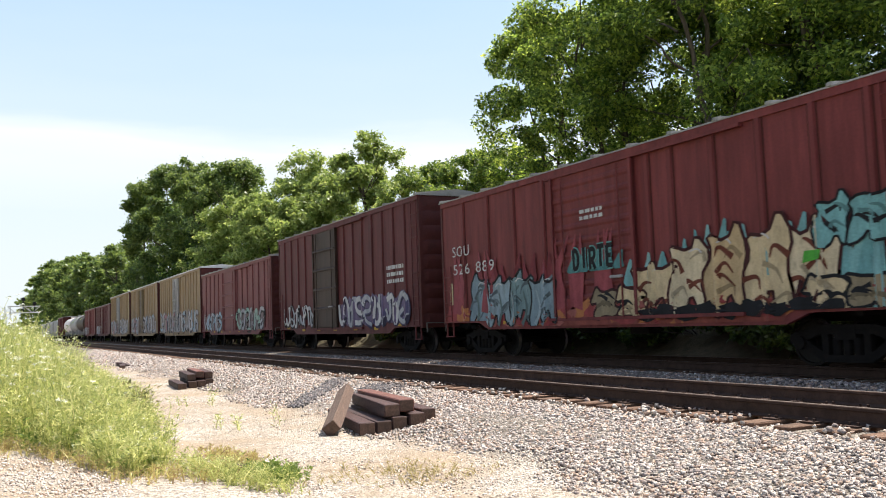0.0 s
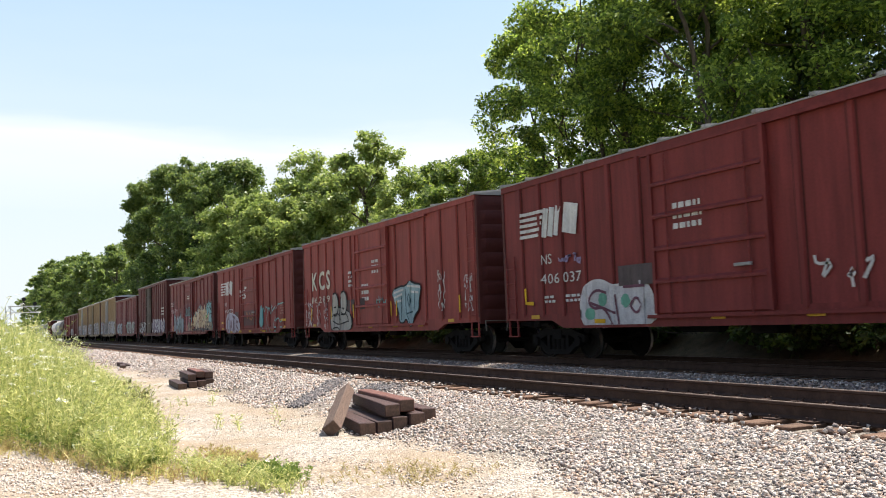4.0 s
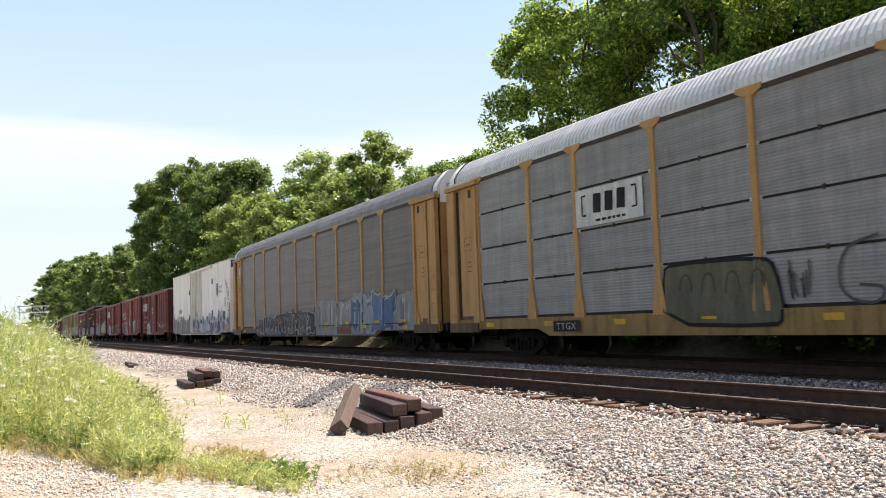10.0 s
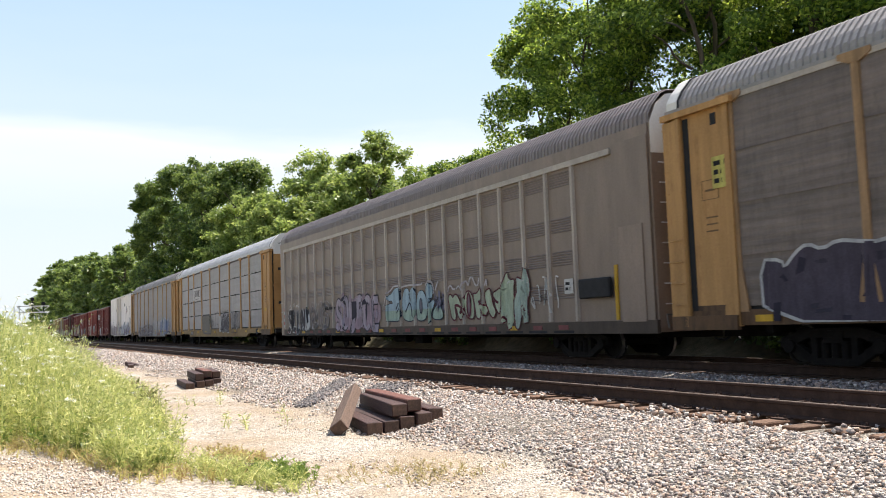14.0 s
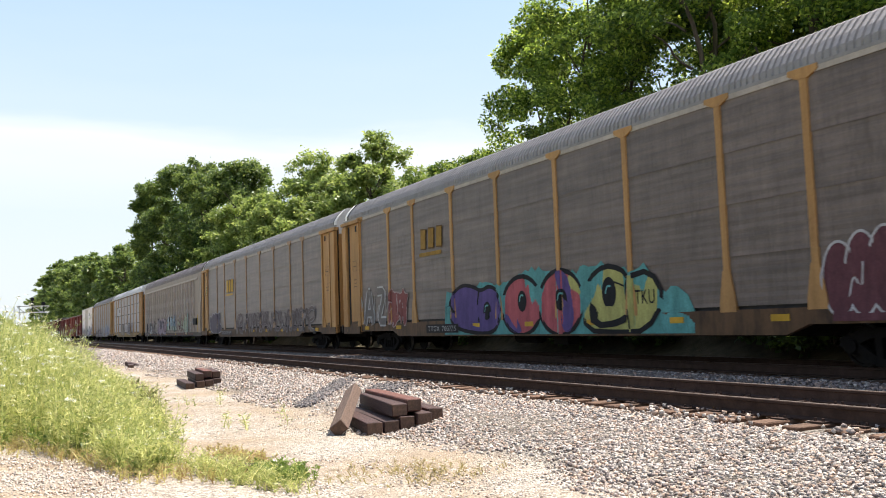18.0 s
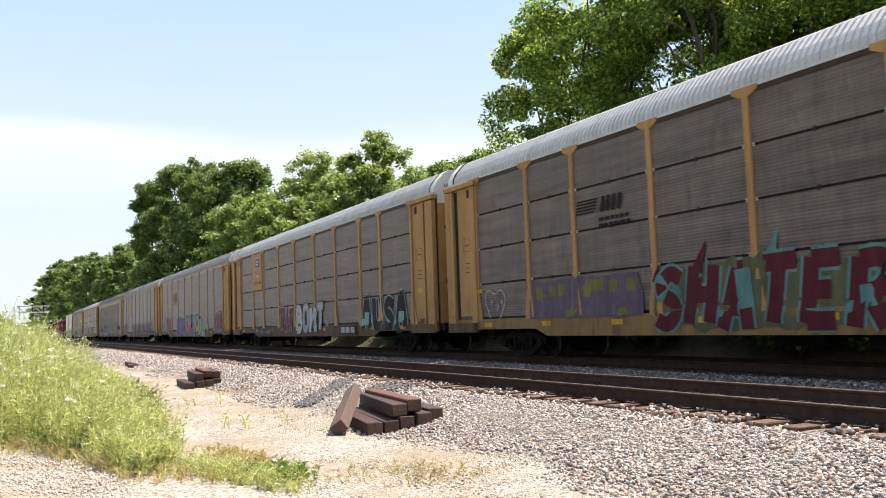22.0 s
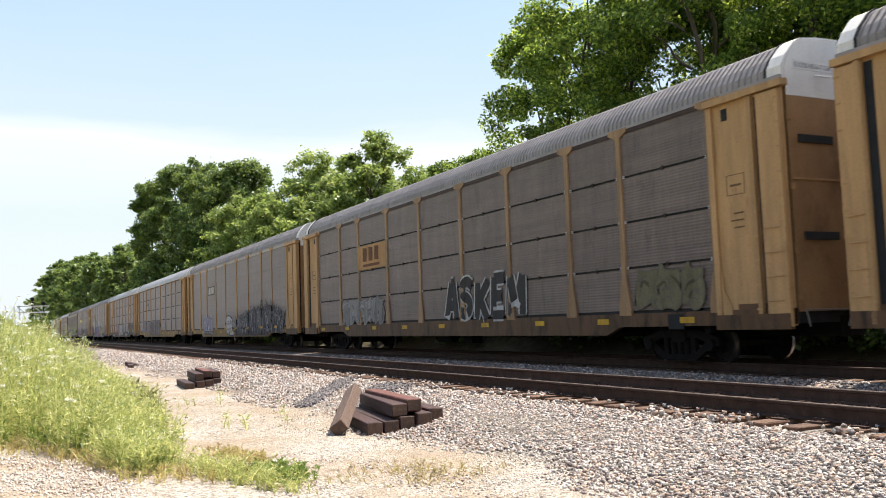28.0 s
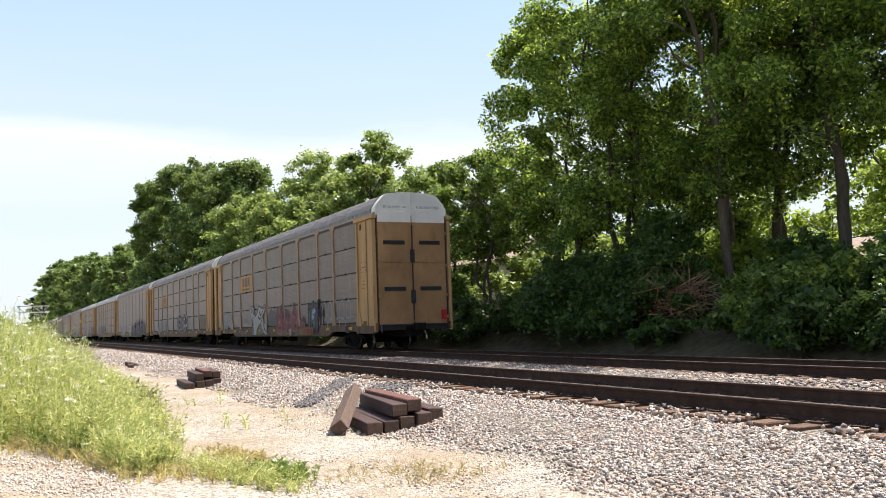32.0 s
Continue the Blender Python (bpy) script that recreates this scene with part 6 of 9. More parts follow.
    pd.done("door_graffiti", car, "dark purple graffiti on the door")


PAINT["white_door"] = car_paint("paint_white_door", (0.66, 0.59, 0.52), (0.36, 0.27, 0.20), 0.6, streak=0.2)
reefer()


# ---- the autoracks ----
HALF = 13.45
POSTS = [1.75, 4.45, 6.5, 9.3, 12.0, 14.9, 17.6, 20.4, 22.4, 25.15]
PANELS = list(zip(POSTS, POSTS[1:]))
Z0, Z1 = 1.0, 4.95


def rack_depth(y):
    d = HALF - y
    return 1.53 if any(abs(d - q) < 0.1 for q in POSTS) else 1.505 if d < 1.75 or d > 25.15 else 1.49


def roof_mesh(name, mat):
    half_prof = [(1.43, 4.98), (1.42, 5.20), (1.30, 5.40), (1.06, 5.66), (0.92, 5.735), (0.5, 5.785)]
    prof = [(-x, z) for x, z in half_prof] + [(0, 5.80)] + half_prof[::-1]
    ys = [-HALF + 0.04 + 0.15 * k + o for k in range(179) for o in (0.0, 0.05, 0.06, 0.14)]
    v, m = [], len(prof)
    for k, y in enumerate(ys):
        g = 1.0 + (0.008 if k % 4 > 1 else -0.008)
        for x, z in prof:
            v.append((x * g, y, 3.5 + (z - 3.5) * (1 + (g - 1) * 0.7)))
    f = [(k * m + j, k * m + j + 1, (k + 1) * m + j + 1, (k + 1) * m + j) for k in range(len(ys) - 1) for j in range(m - 1)]
    me = bpy.data.meshes.new(name)
    me.from_pydata(v, [], [q[::-1] for q in f])
    me.materials.append(mat)
    me.update(calc_edges=True)
    return me


ROOFS = {k: roof_mesh("roof", PAINT[k]) for k in ("roof_grey", "roof_light", "roof_dark", "roof_brown")}
PANEL_ME = {}


def roof_band(name, mat, y0, y1, g):
    """A strip that follows the roof's section, a little proud of it."""
    half_prof = [(1.43, 4.95), (1.42, 5.20), (1.30, 5.40), (1.06, 5.66), (0.92, 5.735), (0.5, 5.785)]
    prof = [(-x, z) for x, z in half_prof] + [(0, 5.80)] + half_prof[::-1]
    return Shape().prism([(x * g, 3.5 + (z - 3.5) * (1 + (g - 1) * 0.7)) for x, z in prof], 1, y0, y1).mesh(name, mat)


HOOD = roof_band("door_hood", PAINT["door_white"], HALF - 0.32, HALF - 0.005, 1.014)
SEAL = roof_band("roof_seal", M["black"], HALF - 0.37, HALF - 0.32, 1.02)


def panel_mesh(w, z0, z1, mat, style):
    key = (round(w, 2), round(z0, 2), round(z1, 2), mat.name, style)
    if key not in PANEL_ME:
        s = Shape()
        pitch = 0.06 if style == "rows" else 0.15
        n = max(2, int((z1 - z0) / pitch))
        amp = 0.0055 if style == "rows" else 0.004
        v = []
        zs = np.linspace(z0, z1, 2 * n + 1)
        for k, z in enumerate(zs):
            x = -1.475 + (amp if k % 2 else -amp) * 0.5 - (0.0 if style == "rows" else 0.014 * (z1 - z) / (z1 - z0))
            v += [(x, -w / 2, z), (x, w / 2, z)]
        s.add(v, [(2 * k, 2 * k + 2, 2 * k + 3, 2 * k + 1) for k in range(2 * n)])
        s.box(-1.47, -1.455, -w / 2, w / 2, z0, z1)
        PANEL_ME[key] = s.mesh("side_panel", mat)
    return PANEL_ME[key]


def post_mesh(mat):
    s = Shape()
    s.prism([(-1.515, -0.07), (-1.515, 0.07), (-1.46, 0.085), (-1.46, -0.085)], 2, 1.0, 4.98)
    s.prism([(-0.31, 5.02), (0.31, 5.02), (0.31, 4.93), (0.10, 4.83), (-0.10, 4.83), (-0.31, 4.93)], 0, -1.52, -1.46)
    s.prism([(-0.085, 1.75), (0.085, 1.75), (0.20, 1.15), (0.20, 0.98), (-0.20, 0.98), (-0.20, 1.15)], 0, -1.525, -1.46)
    return s.mesh("post", mat)


def end_bay(car, sg, yellow, seed):
    """The yellow end of an autorack: recessed panel, inner post, boxed corner panel, cleats, eave bracket and grab irons."""
    r = random.Random(seed)
    y_in, y_out = sg * (HALF - 1.75), sg * HALF
    a, b = sorted((y_in, y_out))
    panel = part("end_panel", Shape().box(-1.50, -1.44, a, b, 0.72, 4.9), yellow, car, "yellow end side panel")
    c0, c1 = sorted((y_out, y_out - sg * 0.5))
    part("corner_panel", Shape().cbox(-1.585, -1.50, c0, c1, 0.70, 4.8, 0.012), yellow, car)
    # black strip on the panel; the gap's shade is put into its colour
    s0, s1 = sorted((y_out - sg * 0.5, y_out - sg * (0.66 if sg > 0 else 0.6)))
    part("slit", Shape().box(-1.506, -1.499, s0, s1, 0.85, 4.78), M["black"], car, "black strip painted as the shaded gap behind the corner panel")
    p0, p1 = sorted((y_out - sg * 0.62, y_out - sg * 0.71)) if sg < 0 else (c0 + 0.02, c0 + 0.11)
    part("inner_post", Shape().box(-1.60 if sg > 0 else -1.58, -1.50, p0, p1, 0.72, 4.82), yellow, car)
    foot = [(0.0, 0.0), (0.0, 0.95), (0.13, 0.95), (0.20, 0.45), (0.36, 0.16), (0.36, 0.0)]
    part("post_foot", Shape().prism([(y_in + sg * a, 0.92 + b) for a, b in foot], 0, -1.53, -1.50), yellow, car)
    grime = Shape().box(-1.5035, -1.4995, a + 0.15, b - 0.5, 0.93, 1.12)
    part("grime_band", grime, PAINT["yellow_dirty"], panel, "band of road grime")
    q0, q1 = sorted((y_in, y_in + sg * 0.13))
    part("bay_post", Shape().box(-1.555, -1.50, q0, q1, 0.72, 4.9), yellow, car)
    part("bay_sill", Shape().box(-1.60, -1.50, a + 0.01, b - 0.01, 0.66, 0.93), PAINT["yellow_dirty"], car, "rusty grimy end sill")
    cl = Shape()
    for k in range(9):
        z = 1.0 + k * 0.43
        cl.box(-1.598, -1.58, (p0 + p1) / 2 - 0.06, (p0 + p1) / 2 + 0.06, z, z + 0.035)
        cl.box(-1.598, -1.583, y_out - sg * 0.06 - 0.05, y_out - sg * 0.06 + 0.05, z + 0.2, z + 0.225)
    tagged(part("cleat", cl, yellow, car, "small welded cleats"), kind="stuff")
    for k in range(4):
        z = 1.15 + k * 0.42
        part("grab_iron", Shape().tube((-1.63, y_out - sg * 0.42, z), (-1.63, y_out - sg * 0.1, z), 0.012, 6), yellow, car)
    part("eave_bracket", Shape().box(-1.62, -1.44, a - 0.12, b + 0.02, 4.83, 4.95), yellow, car)
    far = Shape()
    far.box(1.46, 1.585, c0, c1, 0.70, 4.8)
    part("corner_panel", far, yellow, car)
    part("far_eave_bracket", Shape().box(1.44, 1.62, a - 0.1, b + 0.02, 4.83, 4.95), yellow, car)
    part("vent_slot", Shape().box(-1.512, -1.498, y_in + sg * 0.42 - 0.07, y_in + sg * 0.42 + 0.07, 4.52, 4.74), M["black"], car)
    # stencils and stickers
    mid = y_in + sg * 0.6
    ink = PAINT["faded_ink"]
    z = r.uniform(2.9, 3.2)
    fr = Shape()
    for z0, z1, y0, y1 in ((z, z + 0.012, -0.22, 0.22), (z + 0.368, z + 0.38, -0.22, 0.22), (z, z + 0.38, -0.22, -0.208), (z, z + 0.38, 0.208, 0.22), (z + 0.16, z + 0.2, -0.13, 0.13)):
        fr.box(-1.5045, -1.4995, mid + y0, mid + y1, z0, z1)
    part("stencil", fr, ink, panel)
    for k in range(3):
        zz = z - 0.35 - 0.13 * k
        part("small_print", Shape().box(-1.5045, -1.4995, mid - 0.16, mid + r.uniform(0.02, 0.18), zz, zz + 0.03), ink, panel)
    if r.random() < 0.35:
        part("sticker", Shape().box(-1.506, -1.4995, mid - 0.2, mid + 0.2, z - 1.05, z - 0.9), PAINT["yellow_bright"], panel, "bright yellow sticker")


SIGNS = {}


def sign_text(words, width, height):
    """A line of flat black lettering, from its lower left corner."""
    if words not in SIGNS:
        cu = bpy.data.curves.new("lettering", "FONT")
        cu.body, cu.size, cu.resolution_u = words, height / 0.70, 2
        ob = bpy.data.objects.new("lettering", cu)
        scene.collection.objects.link(ob)
        me = bpy.data.meshes.new_from_object(ob.evaluated_get(bpy.context.evaluated_depsgraph_get()))
        bpy.data.objects.remove(ob)
        bpy.data.curves.remove(cu)
        k = width / max(v.co.x for v in me.vertices)
        for v in me.vertices:
            v.co.x *= k
        me.materials.clear()
        me.materials.append(M["black"])
        SIGNS[words] = me
    return SIGNS[words]


def end_doors(car, sg, yellow):
    e = sg * HALF
    for side in (-1, 1):
        s = Shape()
        a, b = (0.02, 1.36) if side > 0 else (-1.36, -0.02)
        outer = 1.36 * side
        prof = [(0.015 * side, 0.95), (outer, 0.95), (outer, 5.20), (1.30 * side, 5.36), (1.03 * side, 5.68), (0.93 * side, 5.745), (0.015 * side, 5.79)]
        if side < 0:
            prof = prof[::-1]
        s.prism(prof, 1, min(e, e - sg * 0.07), max(e, e - sg * 0.07))
        door = part("end_door", s, yellow, car, "tall folding end door")
        w = Shape()
        wp = [(0.017 * side, 4.70), (outer, 4.70), (outer, 5.20), (1.30 * side, 5.36), (1.03 * side, 5.68), (0.93 * side, 5.742), (0.017 * side, 5.785)]
        if side < 0:
            wp = wp[::-1]
        w.prism(wp, 1, min(e, e + sg * 0.006), max(e, e + sg * 0.006))
        part("white_top", w, PAINT["door_white"], door, "white upper door panel")
        if sg < 0:
            plate = Shape().box(side * 0.66 - 0.5, side * 0.66 + 0.5, e - 0.012, e - 0.006, 5.18, 5.34)
            part("letter_strip", plate, PAINT["door_white"], door, "white strip with black lettering")
            part("lettering", sign_text("EXCESS HEIGHT CAR", 0.92, 0.085), None, door, at=pose(side * 0.66 - 0.46, e - 0.014, 5.218, 90, 0, 0))
            part("grab_bar", Shape().tube((side * 0.3, e - 0.06, 5.08), (side * 0.3 + side * 0.4, e - 0.06, 5.08), 0.014, 6), PAINT["door_white"], door)
        for z in (2.25, 3.95):
            bx = Shape()
            bx.box(side * 0.72 - 0.42, side * 0.72 + 0.42, min(e, e + sg * 0.03), max(e, e + sg * 0.03), z - 0.07, z + 0.07)
            part("slot", bx, M["black"], door)
        for z in (1.2, 2.0, 3.1, 4.3):
            part("hinge", Shape().box(side * 1.36 - 0.03, side * 1.36 + 0.03, min(e, e + sg * 0.06), max(e, e + sg * 0.06), z - 0.05, z + 0.05), yellow, door)
        rail = Shape().box(min(0.05 * side, 1.33 * side), max(0.05 * side, 1.33 * side), min(e, e + sg * 0.02), max(e, e + sg * 0.02), 3.22, 3.26)
        part("door_rail", rail, yellow, door)
    lk = Shape()
    lk.tube((0, e + sg * 0.03, 1.1), (0, e + sg * 0.03, 4.6), 0.02, 6)
    for z in (1.95, 3.45):
        lk.box(-0.08, 0.08, min(e, e + sg * 0.05), max(e, e + sg * 0.05), z - 0.24, z + 0.24)
    part("door_latch", lk, M["black"], car)


def autorack(centre, label, style, panel, post="yellow", roof="roof_grey", sill="yellow_dirty", bay="yellow", rail=""):
    car = new_car(centre, label, "autorack")
    Y, PM = PAINT[post], PAINT[panel]
    # black core; shade in the gaps between panels is put into its colour
    core = Shape().box(-1.44, 1.47, -HALF + 0.08, HALF - 0.08, 0.75, 4.97)
    part("body", core, M["black"], car, "black core behind the panels, coloured as the shaded interior")
    part("roof", ROOFS[roof], None, car, "rounded corrugated roof")
    part("roof_edge", Shape().box(-1.50, -1.43, -HALF, HALF, 4.985, 5.05), PAINT[roof], car)
    part("roof_edge", Shape().box(1.43, 1.50, -HALF, HALF, 4.985, 5.05), PAINT[roof], car)
    # where the rail is rust_dark, its colour carries the eave gap's shade
    part("top_rail", Shape().box(-1.497, -1.44, -HALF + 1.75, HALF - 1.75, 4.89, 4.985), PAINT[rail or ("rust_dark" if style == "rows" else "brown_post")], car, "top rail under the eave")
    me = post_mesh(Y)
    for d in POSTS:
        part("post", me, None, car, at=pose(0, HALF - d, 0))
    rows = [(3.98, 4.94), (3.0, 3.93), (2.02, 2.95), (1.085, 1.97)] if style == "rows" else [(3.92, 4.9), (2.96, 3.92), (2.0, 2.96), (1.085, 2.0)]
    for a, b in PANELS:
        w = b - a - 0.14
        for z0, z1 in rows:
            part("side_panel", panel_mesh(w, z0, z1, PM, style), None, car, at=pose(0, HALF - (a + b) / 2, 0))
    if style == "rows":
        pins, brackets = Shape(), Shape()
        for a, b in PANELS:
            for z, _ in rows[:-1]:
                for d in (a + 0.12, b - 0.12):
                    pins.box(-1.495, -1.46, HALF - d - 0.014, HALF - d + 0.014, z - 0.055, z - 0.03)
                    pins.box(-1.495, -1.46, HALF - d - 0.014, HALF - d + 0.014, z - 0.02, z + 0.01)
                brackets.box(-1.495, -1.46, HALF - (a + b) / 2 - 0.03, HALF - (a + b) / 2 + 0.03, z - 0.07, z + 0.02)
        tagged(part("panel_clip", pins, PAINT["roof_light"], car, "small pale clips between panels"), kind="stuff")
        tagged(part("panel_bracket", brackets, PAINT["rust_dark"], car, "small dark brackets between panels"), kind="stuff")
    # deck sill, deeper between the trucks
    for sx in (-1, 1):
        a, b = sorted((sx * 1.40, sx * 1.515))
        prof = [(-HALF, 1.02), (HALF, 1.02), (HALF, 0.74), (HALF - 4.7, 0.74), (HALF - 5.2, 0.56), (-HALF + 5.2, 0.56), (-HALF + 4.7, 0.74), (-HALF, 0.74)]
        part("side_sill", Shape().prism(prof, 0, a, b), PAINT[sill], car, "grimy side sill")
    for d in (2.3, 5.2, 8.0, 10.7, 13.5, 16.2, 19.0, 21.6, 24.3):
        part("reflector", Shape().box(-1.528, -1.513, HALF - d - 0.2, HALF - d + 0.2, 0.80, 0.92), PAINT["yellow_bright"], car, "yellow reflective strip")
    for turn in (0, 180):
        part("door_hood", HOOD, None, car, "white hood over the end doors", pose(0, 0, 0, 0, 0, turn))
        part("roof_seal", SEAL, None, car, "black seal at the roof end", pose(0, 0, 0, 0, 0, turn))
    for sg in (-1, 1):
        end_bay(car, sg, PAINT[bay], int(-centre * 7) + sg)
        end_doors(car, sg, PAINT["yellow_door" if bay == "yellow_pale" else bay])
    bx = Shape().box(-1.525, -1.512, HALF - 24.2, HALF - 23.75, 0.68, 0.98)
    part("data_plate", bx, M["black"], car)
    running_gear(car, HALF, 10.1, 0.36, 0.62)
    return car, Paint(HALF, rack_depth, lambda d: 0.60 if 5.2 < d < 21.7 else 0.77, (1.03, 1.517))


def sill_text(p, d, words, w):
    p.quad(d - 0.15, 0.66, d + w + 0.15, 0.92, (0.03, 0.027, 0.025), 8)
    p.text(d, 0.71, 0.16, words, (0.46, 0.44, 0.42), 10, w)


O = 0.7


def emblem_blocks(p, d, z, w, h, col, weight, layer=3):
    """An emblem as three plain slanted slabs."""
    for k in range(3):
        x, ww = d + w * (k * 0.36 + 0.14), w * 0.22 + weight * 0.3
        p.ribbon([(x - 0.04 * h, z - weight * 0.3), (x + 0.04 * h, z + h + weight * 0.3)], ww, col, layer)


# 1
car, p = autorack(-79.35, "yellow and dark grey autorack with a whitewashed graffiti panel", "flat", "panel_a", roof="roof_dark", rail="rust_dark")
p.blob(0.98 + O - 0.35, 4.15, 0.30, 0.42, BLACK, 1, 0.02, n=20)
p.blob(0.98 + O - 0.35, 4.15, 0.25, 0.37, (0.12, 0.18, 0.30), 2, 0.02, n=20)
p.quad(1.28, 3.85, 1.38, 4.45, WHITE, 3)
p.quad(1.1, 4.1, 1.56, 4.2, WHITE, 3)
p.bars(0.6 + O, 2.7, 1.0 + O, 2.85, 1, BLACK)
r_ = random.Random(4)
BUFF = (0.285, 0.28, 0.272)
p.haze(14.9, 25.1, 0.62, lambda d: 2.0 + 0.07 * math.sin(1.3 * d) + (0.16 if 19.4 < d < 20.6 else 0.0), BUFF, 202, 1, 0.05)
for k in range(70):
    x = r_.uniform(15.0, 25.0)
    p.fill(soft_line([(x, r_.uniform(1.0, 1.7)), (x + 0.1, 1.9), (x + r_.uniform(0.15, 0.4), 1.8), (x + 0.3, r_.uniform(0.7, 1.1))], 1, True), ((0.42, 0.41, 0.40), (0.17, 0.18, 0.18), (0.24, 0.30, 0.30), (0.48, 0.46, 0.44), (0.33, 0.28, 0.28))[k % 5], 2 + 0.3 * (k % 4))
p.haze(5.3, 14.8, 0.62, lambda d: 1.3 + 0.3 * abs(math.sin(0.9 * d)) * (d > 7), (0.03, 0.027, 0.027), 204, 1, 0.12)
p.wild(5.3, 0.68, 9.4, lambda d: 1.5 + 0.12 * math.sin(4 * d), 7, [(0.035, 0.032, 0.034), (0.07, 0.066, 0.07)], (0.40, 0.40, 0.42), 201, 0.04, 2, (0.30, 0.30, 0.31))
p.wild(9.3, 0.66, 14.7, lambda d: 1.66 + 0.1 * math.sin(2.6 * d), 5, [(0.045, 0.04, 0.04), (0.09, 0.082, 0.08)], (0.34, 0.32, 0.31), 203, 0.045, 2, (0.36, 0.34, 0.33), times=2)
p.wild(19.3, 0.72, 23.4, lambda d: 2.0, 4, [(0.10, 0.15, 0.27), (0.30, 0.34, 0.38), (0.14, 0.20, 0.33)], (0.42, 0.43, 0.44), 205, 0.06, 4, (0.07, 0.09, 0.16), WHITE, wide=1.3)
p.fill([(20.3, 0.8), (20.6, 1.4), (20.9, 0.9)], LEMON, 8)
p.fill([(21.5, 1.3), (21.9, 1.75), (22.0, 1.2)], (0.10, 0.2, 0.45), 8)
for x in (15.2, 17.85, 20.6, 22.6):
    p.quad(x, 0.985, x + (2.2 if x < 20 else 1.6), 1.01, BLACK, 8)
for k in range(16):
    x = 5.5 + 0.56 * k
    p.begin("letter_shine")
    p.ribbon(soft_line([(x - 0.25, 0.75), (x - 0.1, 1.35 + 0.12 * (k % 3)), (x + 0.15, 1.4 + 0.1 * (k % 2)), (x + 0.3, 0.8)]), 0.035, ((0.42, 0.42, 0.44), (0.26, 0.25, 0.25), (0.5, 0.49, 0.49))[k % 3], 6)
p.flames(10.5, 14.6, 1.4, lambda d: 1.95, 9, [(0.05, 0.045, 0.045)], 206, 1)
p.begin("painted_mark")
for d in (16.1, 18.6, 21.6, 24.0):
    p.quad(d, 1.02, d + 0.45, 1.13, SIGNAL, 9)
p.quad(17.7, 0.66, 19.2, 0.94, (0.20, 0.11, 0.055), 8)
p.bars(18.0, 0.7, 18.9, 0.9, 1, (0.30, 0.05, 0.03), 10)
p.done("graffiti", car, "white and blue graffiti over half the side")
# 2
car, p = autorack(-107.1, "yellow and pale grey autorack with a white boxed emblem", "rows", "panel_b", roof="roof_light", sill="sill_gold")
p.quad(6.6, 3.05, 8.95, 3.9, WHITE, 3)
emblem_blocks(p, 7.2, 3.35, 1.2, 0.38, BLACK, 0.09, 5)
p.ribbon([(6.95, 3.75), (6.8, 3.75), (6.8, 3.3), (6.95, 3.3)], 0.05, BLACK, 5)
p.ribbon([(8.6, 3.75), (8.75, 3.75), (8.75, 3.3), (8.6, 3.3)], 0.05, BLACK, 5)
p.bars(7.3, 3.1, 8.4, 3.2, 1, BLACK, 5)
p.begin("graffiti")
p.shape([(9.45, 0.78), (9.45, 1.85), (9.7, 1.97), (12.1, 1.93), (12.35, 1.75), (12.5, 0.85), (12.3, 0.72)], (0.135, 0.125, 0.085), BLACK, 0.07, 2, 1)
for k in range(4):
    x = 9.9 + 0.62 * k
    p.ribbon(soft_line([(x, 1.05), (x + 0.05, 1.7), (x + 0.35, 1.75), (x + 0.38, 1.05)]), 0.05, (0.08, 0.08, 0.055), 5)
p.scrawl(12.6, 1.1, 13.1, 1.85, 4, (0.10, 0.10, 0.10), 0.04, 212, 4)
p.ribbon(soft_line([(14.4, 2.1), (13.7, 1.95), (13.6, 1.2), (14.3, 1.0), (14.5, 1.3), (14.0, 1.35)]), 0.05, (0.09, 0.09, 0.09), 4)
p.piece(15.0, 0.76, 17.6, 1.95, 4, [BLACK], (0.52, 0.51, 0.50), (0.03, 0.03, 0.035), 213, 0.3, base=2, word="NOME")
p.piece(17.95, 1.0, 20.3, 1.98, 4, [(0.265, 0.24, 0.225)], (0.08, 0.08, 0.08), None, 215, 0.22, word="DEBS")
p.scrawl(15.6, 1.98, 17.3, 2.15, 6, BLACK, 0.025, 216, 4)
p.bars(18.3, 0.72, 19.6, 0.88, 1, (0.06, 0.035, 0.02), 9)
sill_text(p, 5.6, "TTGX", 0.8)
p.done("graffiti", car, "black outlined graffiti and a white sign")
# 4
car, p = autorack(-163.65, "grey autorack with yellow posts and yellow lettering", "flat", "panel_d", post="post_faded", roof="roof_dark")
emblem_blocks(p, 7.15, 3.25, 1.75, 0.62, (0.05, 0.05, 0.05), 0.26, 2)
emblem_blocks(p, 7.15, 3.25, 1.75, 0.62, SIGNAL, 0.17, 4)
p.quad(7.1, 3.0, 8.75, 3.1, SIGNAL, 3)
p.quad(0.55 + O, 3.3, 1.0 + O, 3.9, LEMON, 3)
p.bars(0.6 + O, 3.35, 0.95 + O, 3.85, 3, BLACK, 4)
p.begin("graffiti")
p.shape([(2.3, 0.8), (2.26, 1.88), (2.75, 1.85), (2.8, 1.7), (3.05, 1.95), (3.3, 2.08), (3.6, 1.95), (3.9, 2.08), (4.3, 2.02), (4.7, 1.98), (5.27, 2.15), (5.3, 1.7), (5.05, 1.3), (5.67, 1.36), (5.68, 0.72)], (0.075, 0.062, 0.082), (0.48, 0.47, 0.47), 0.06, 2, 1)
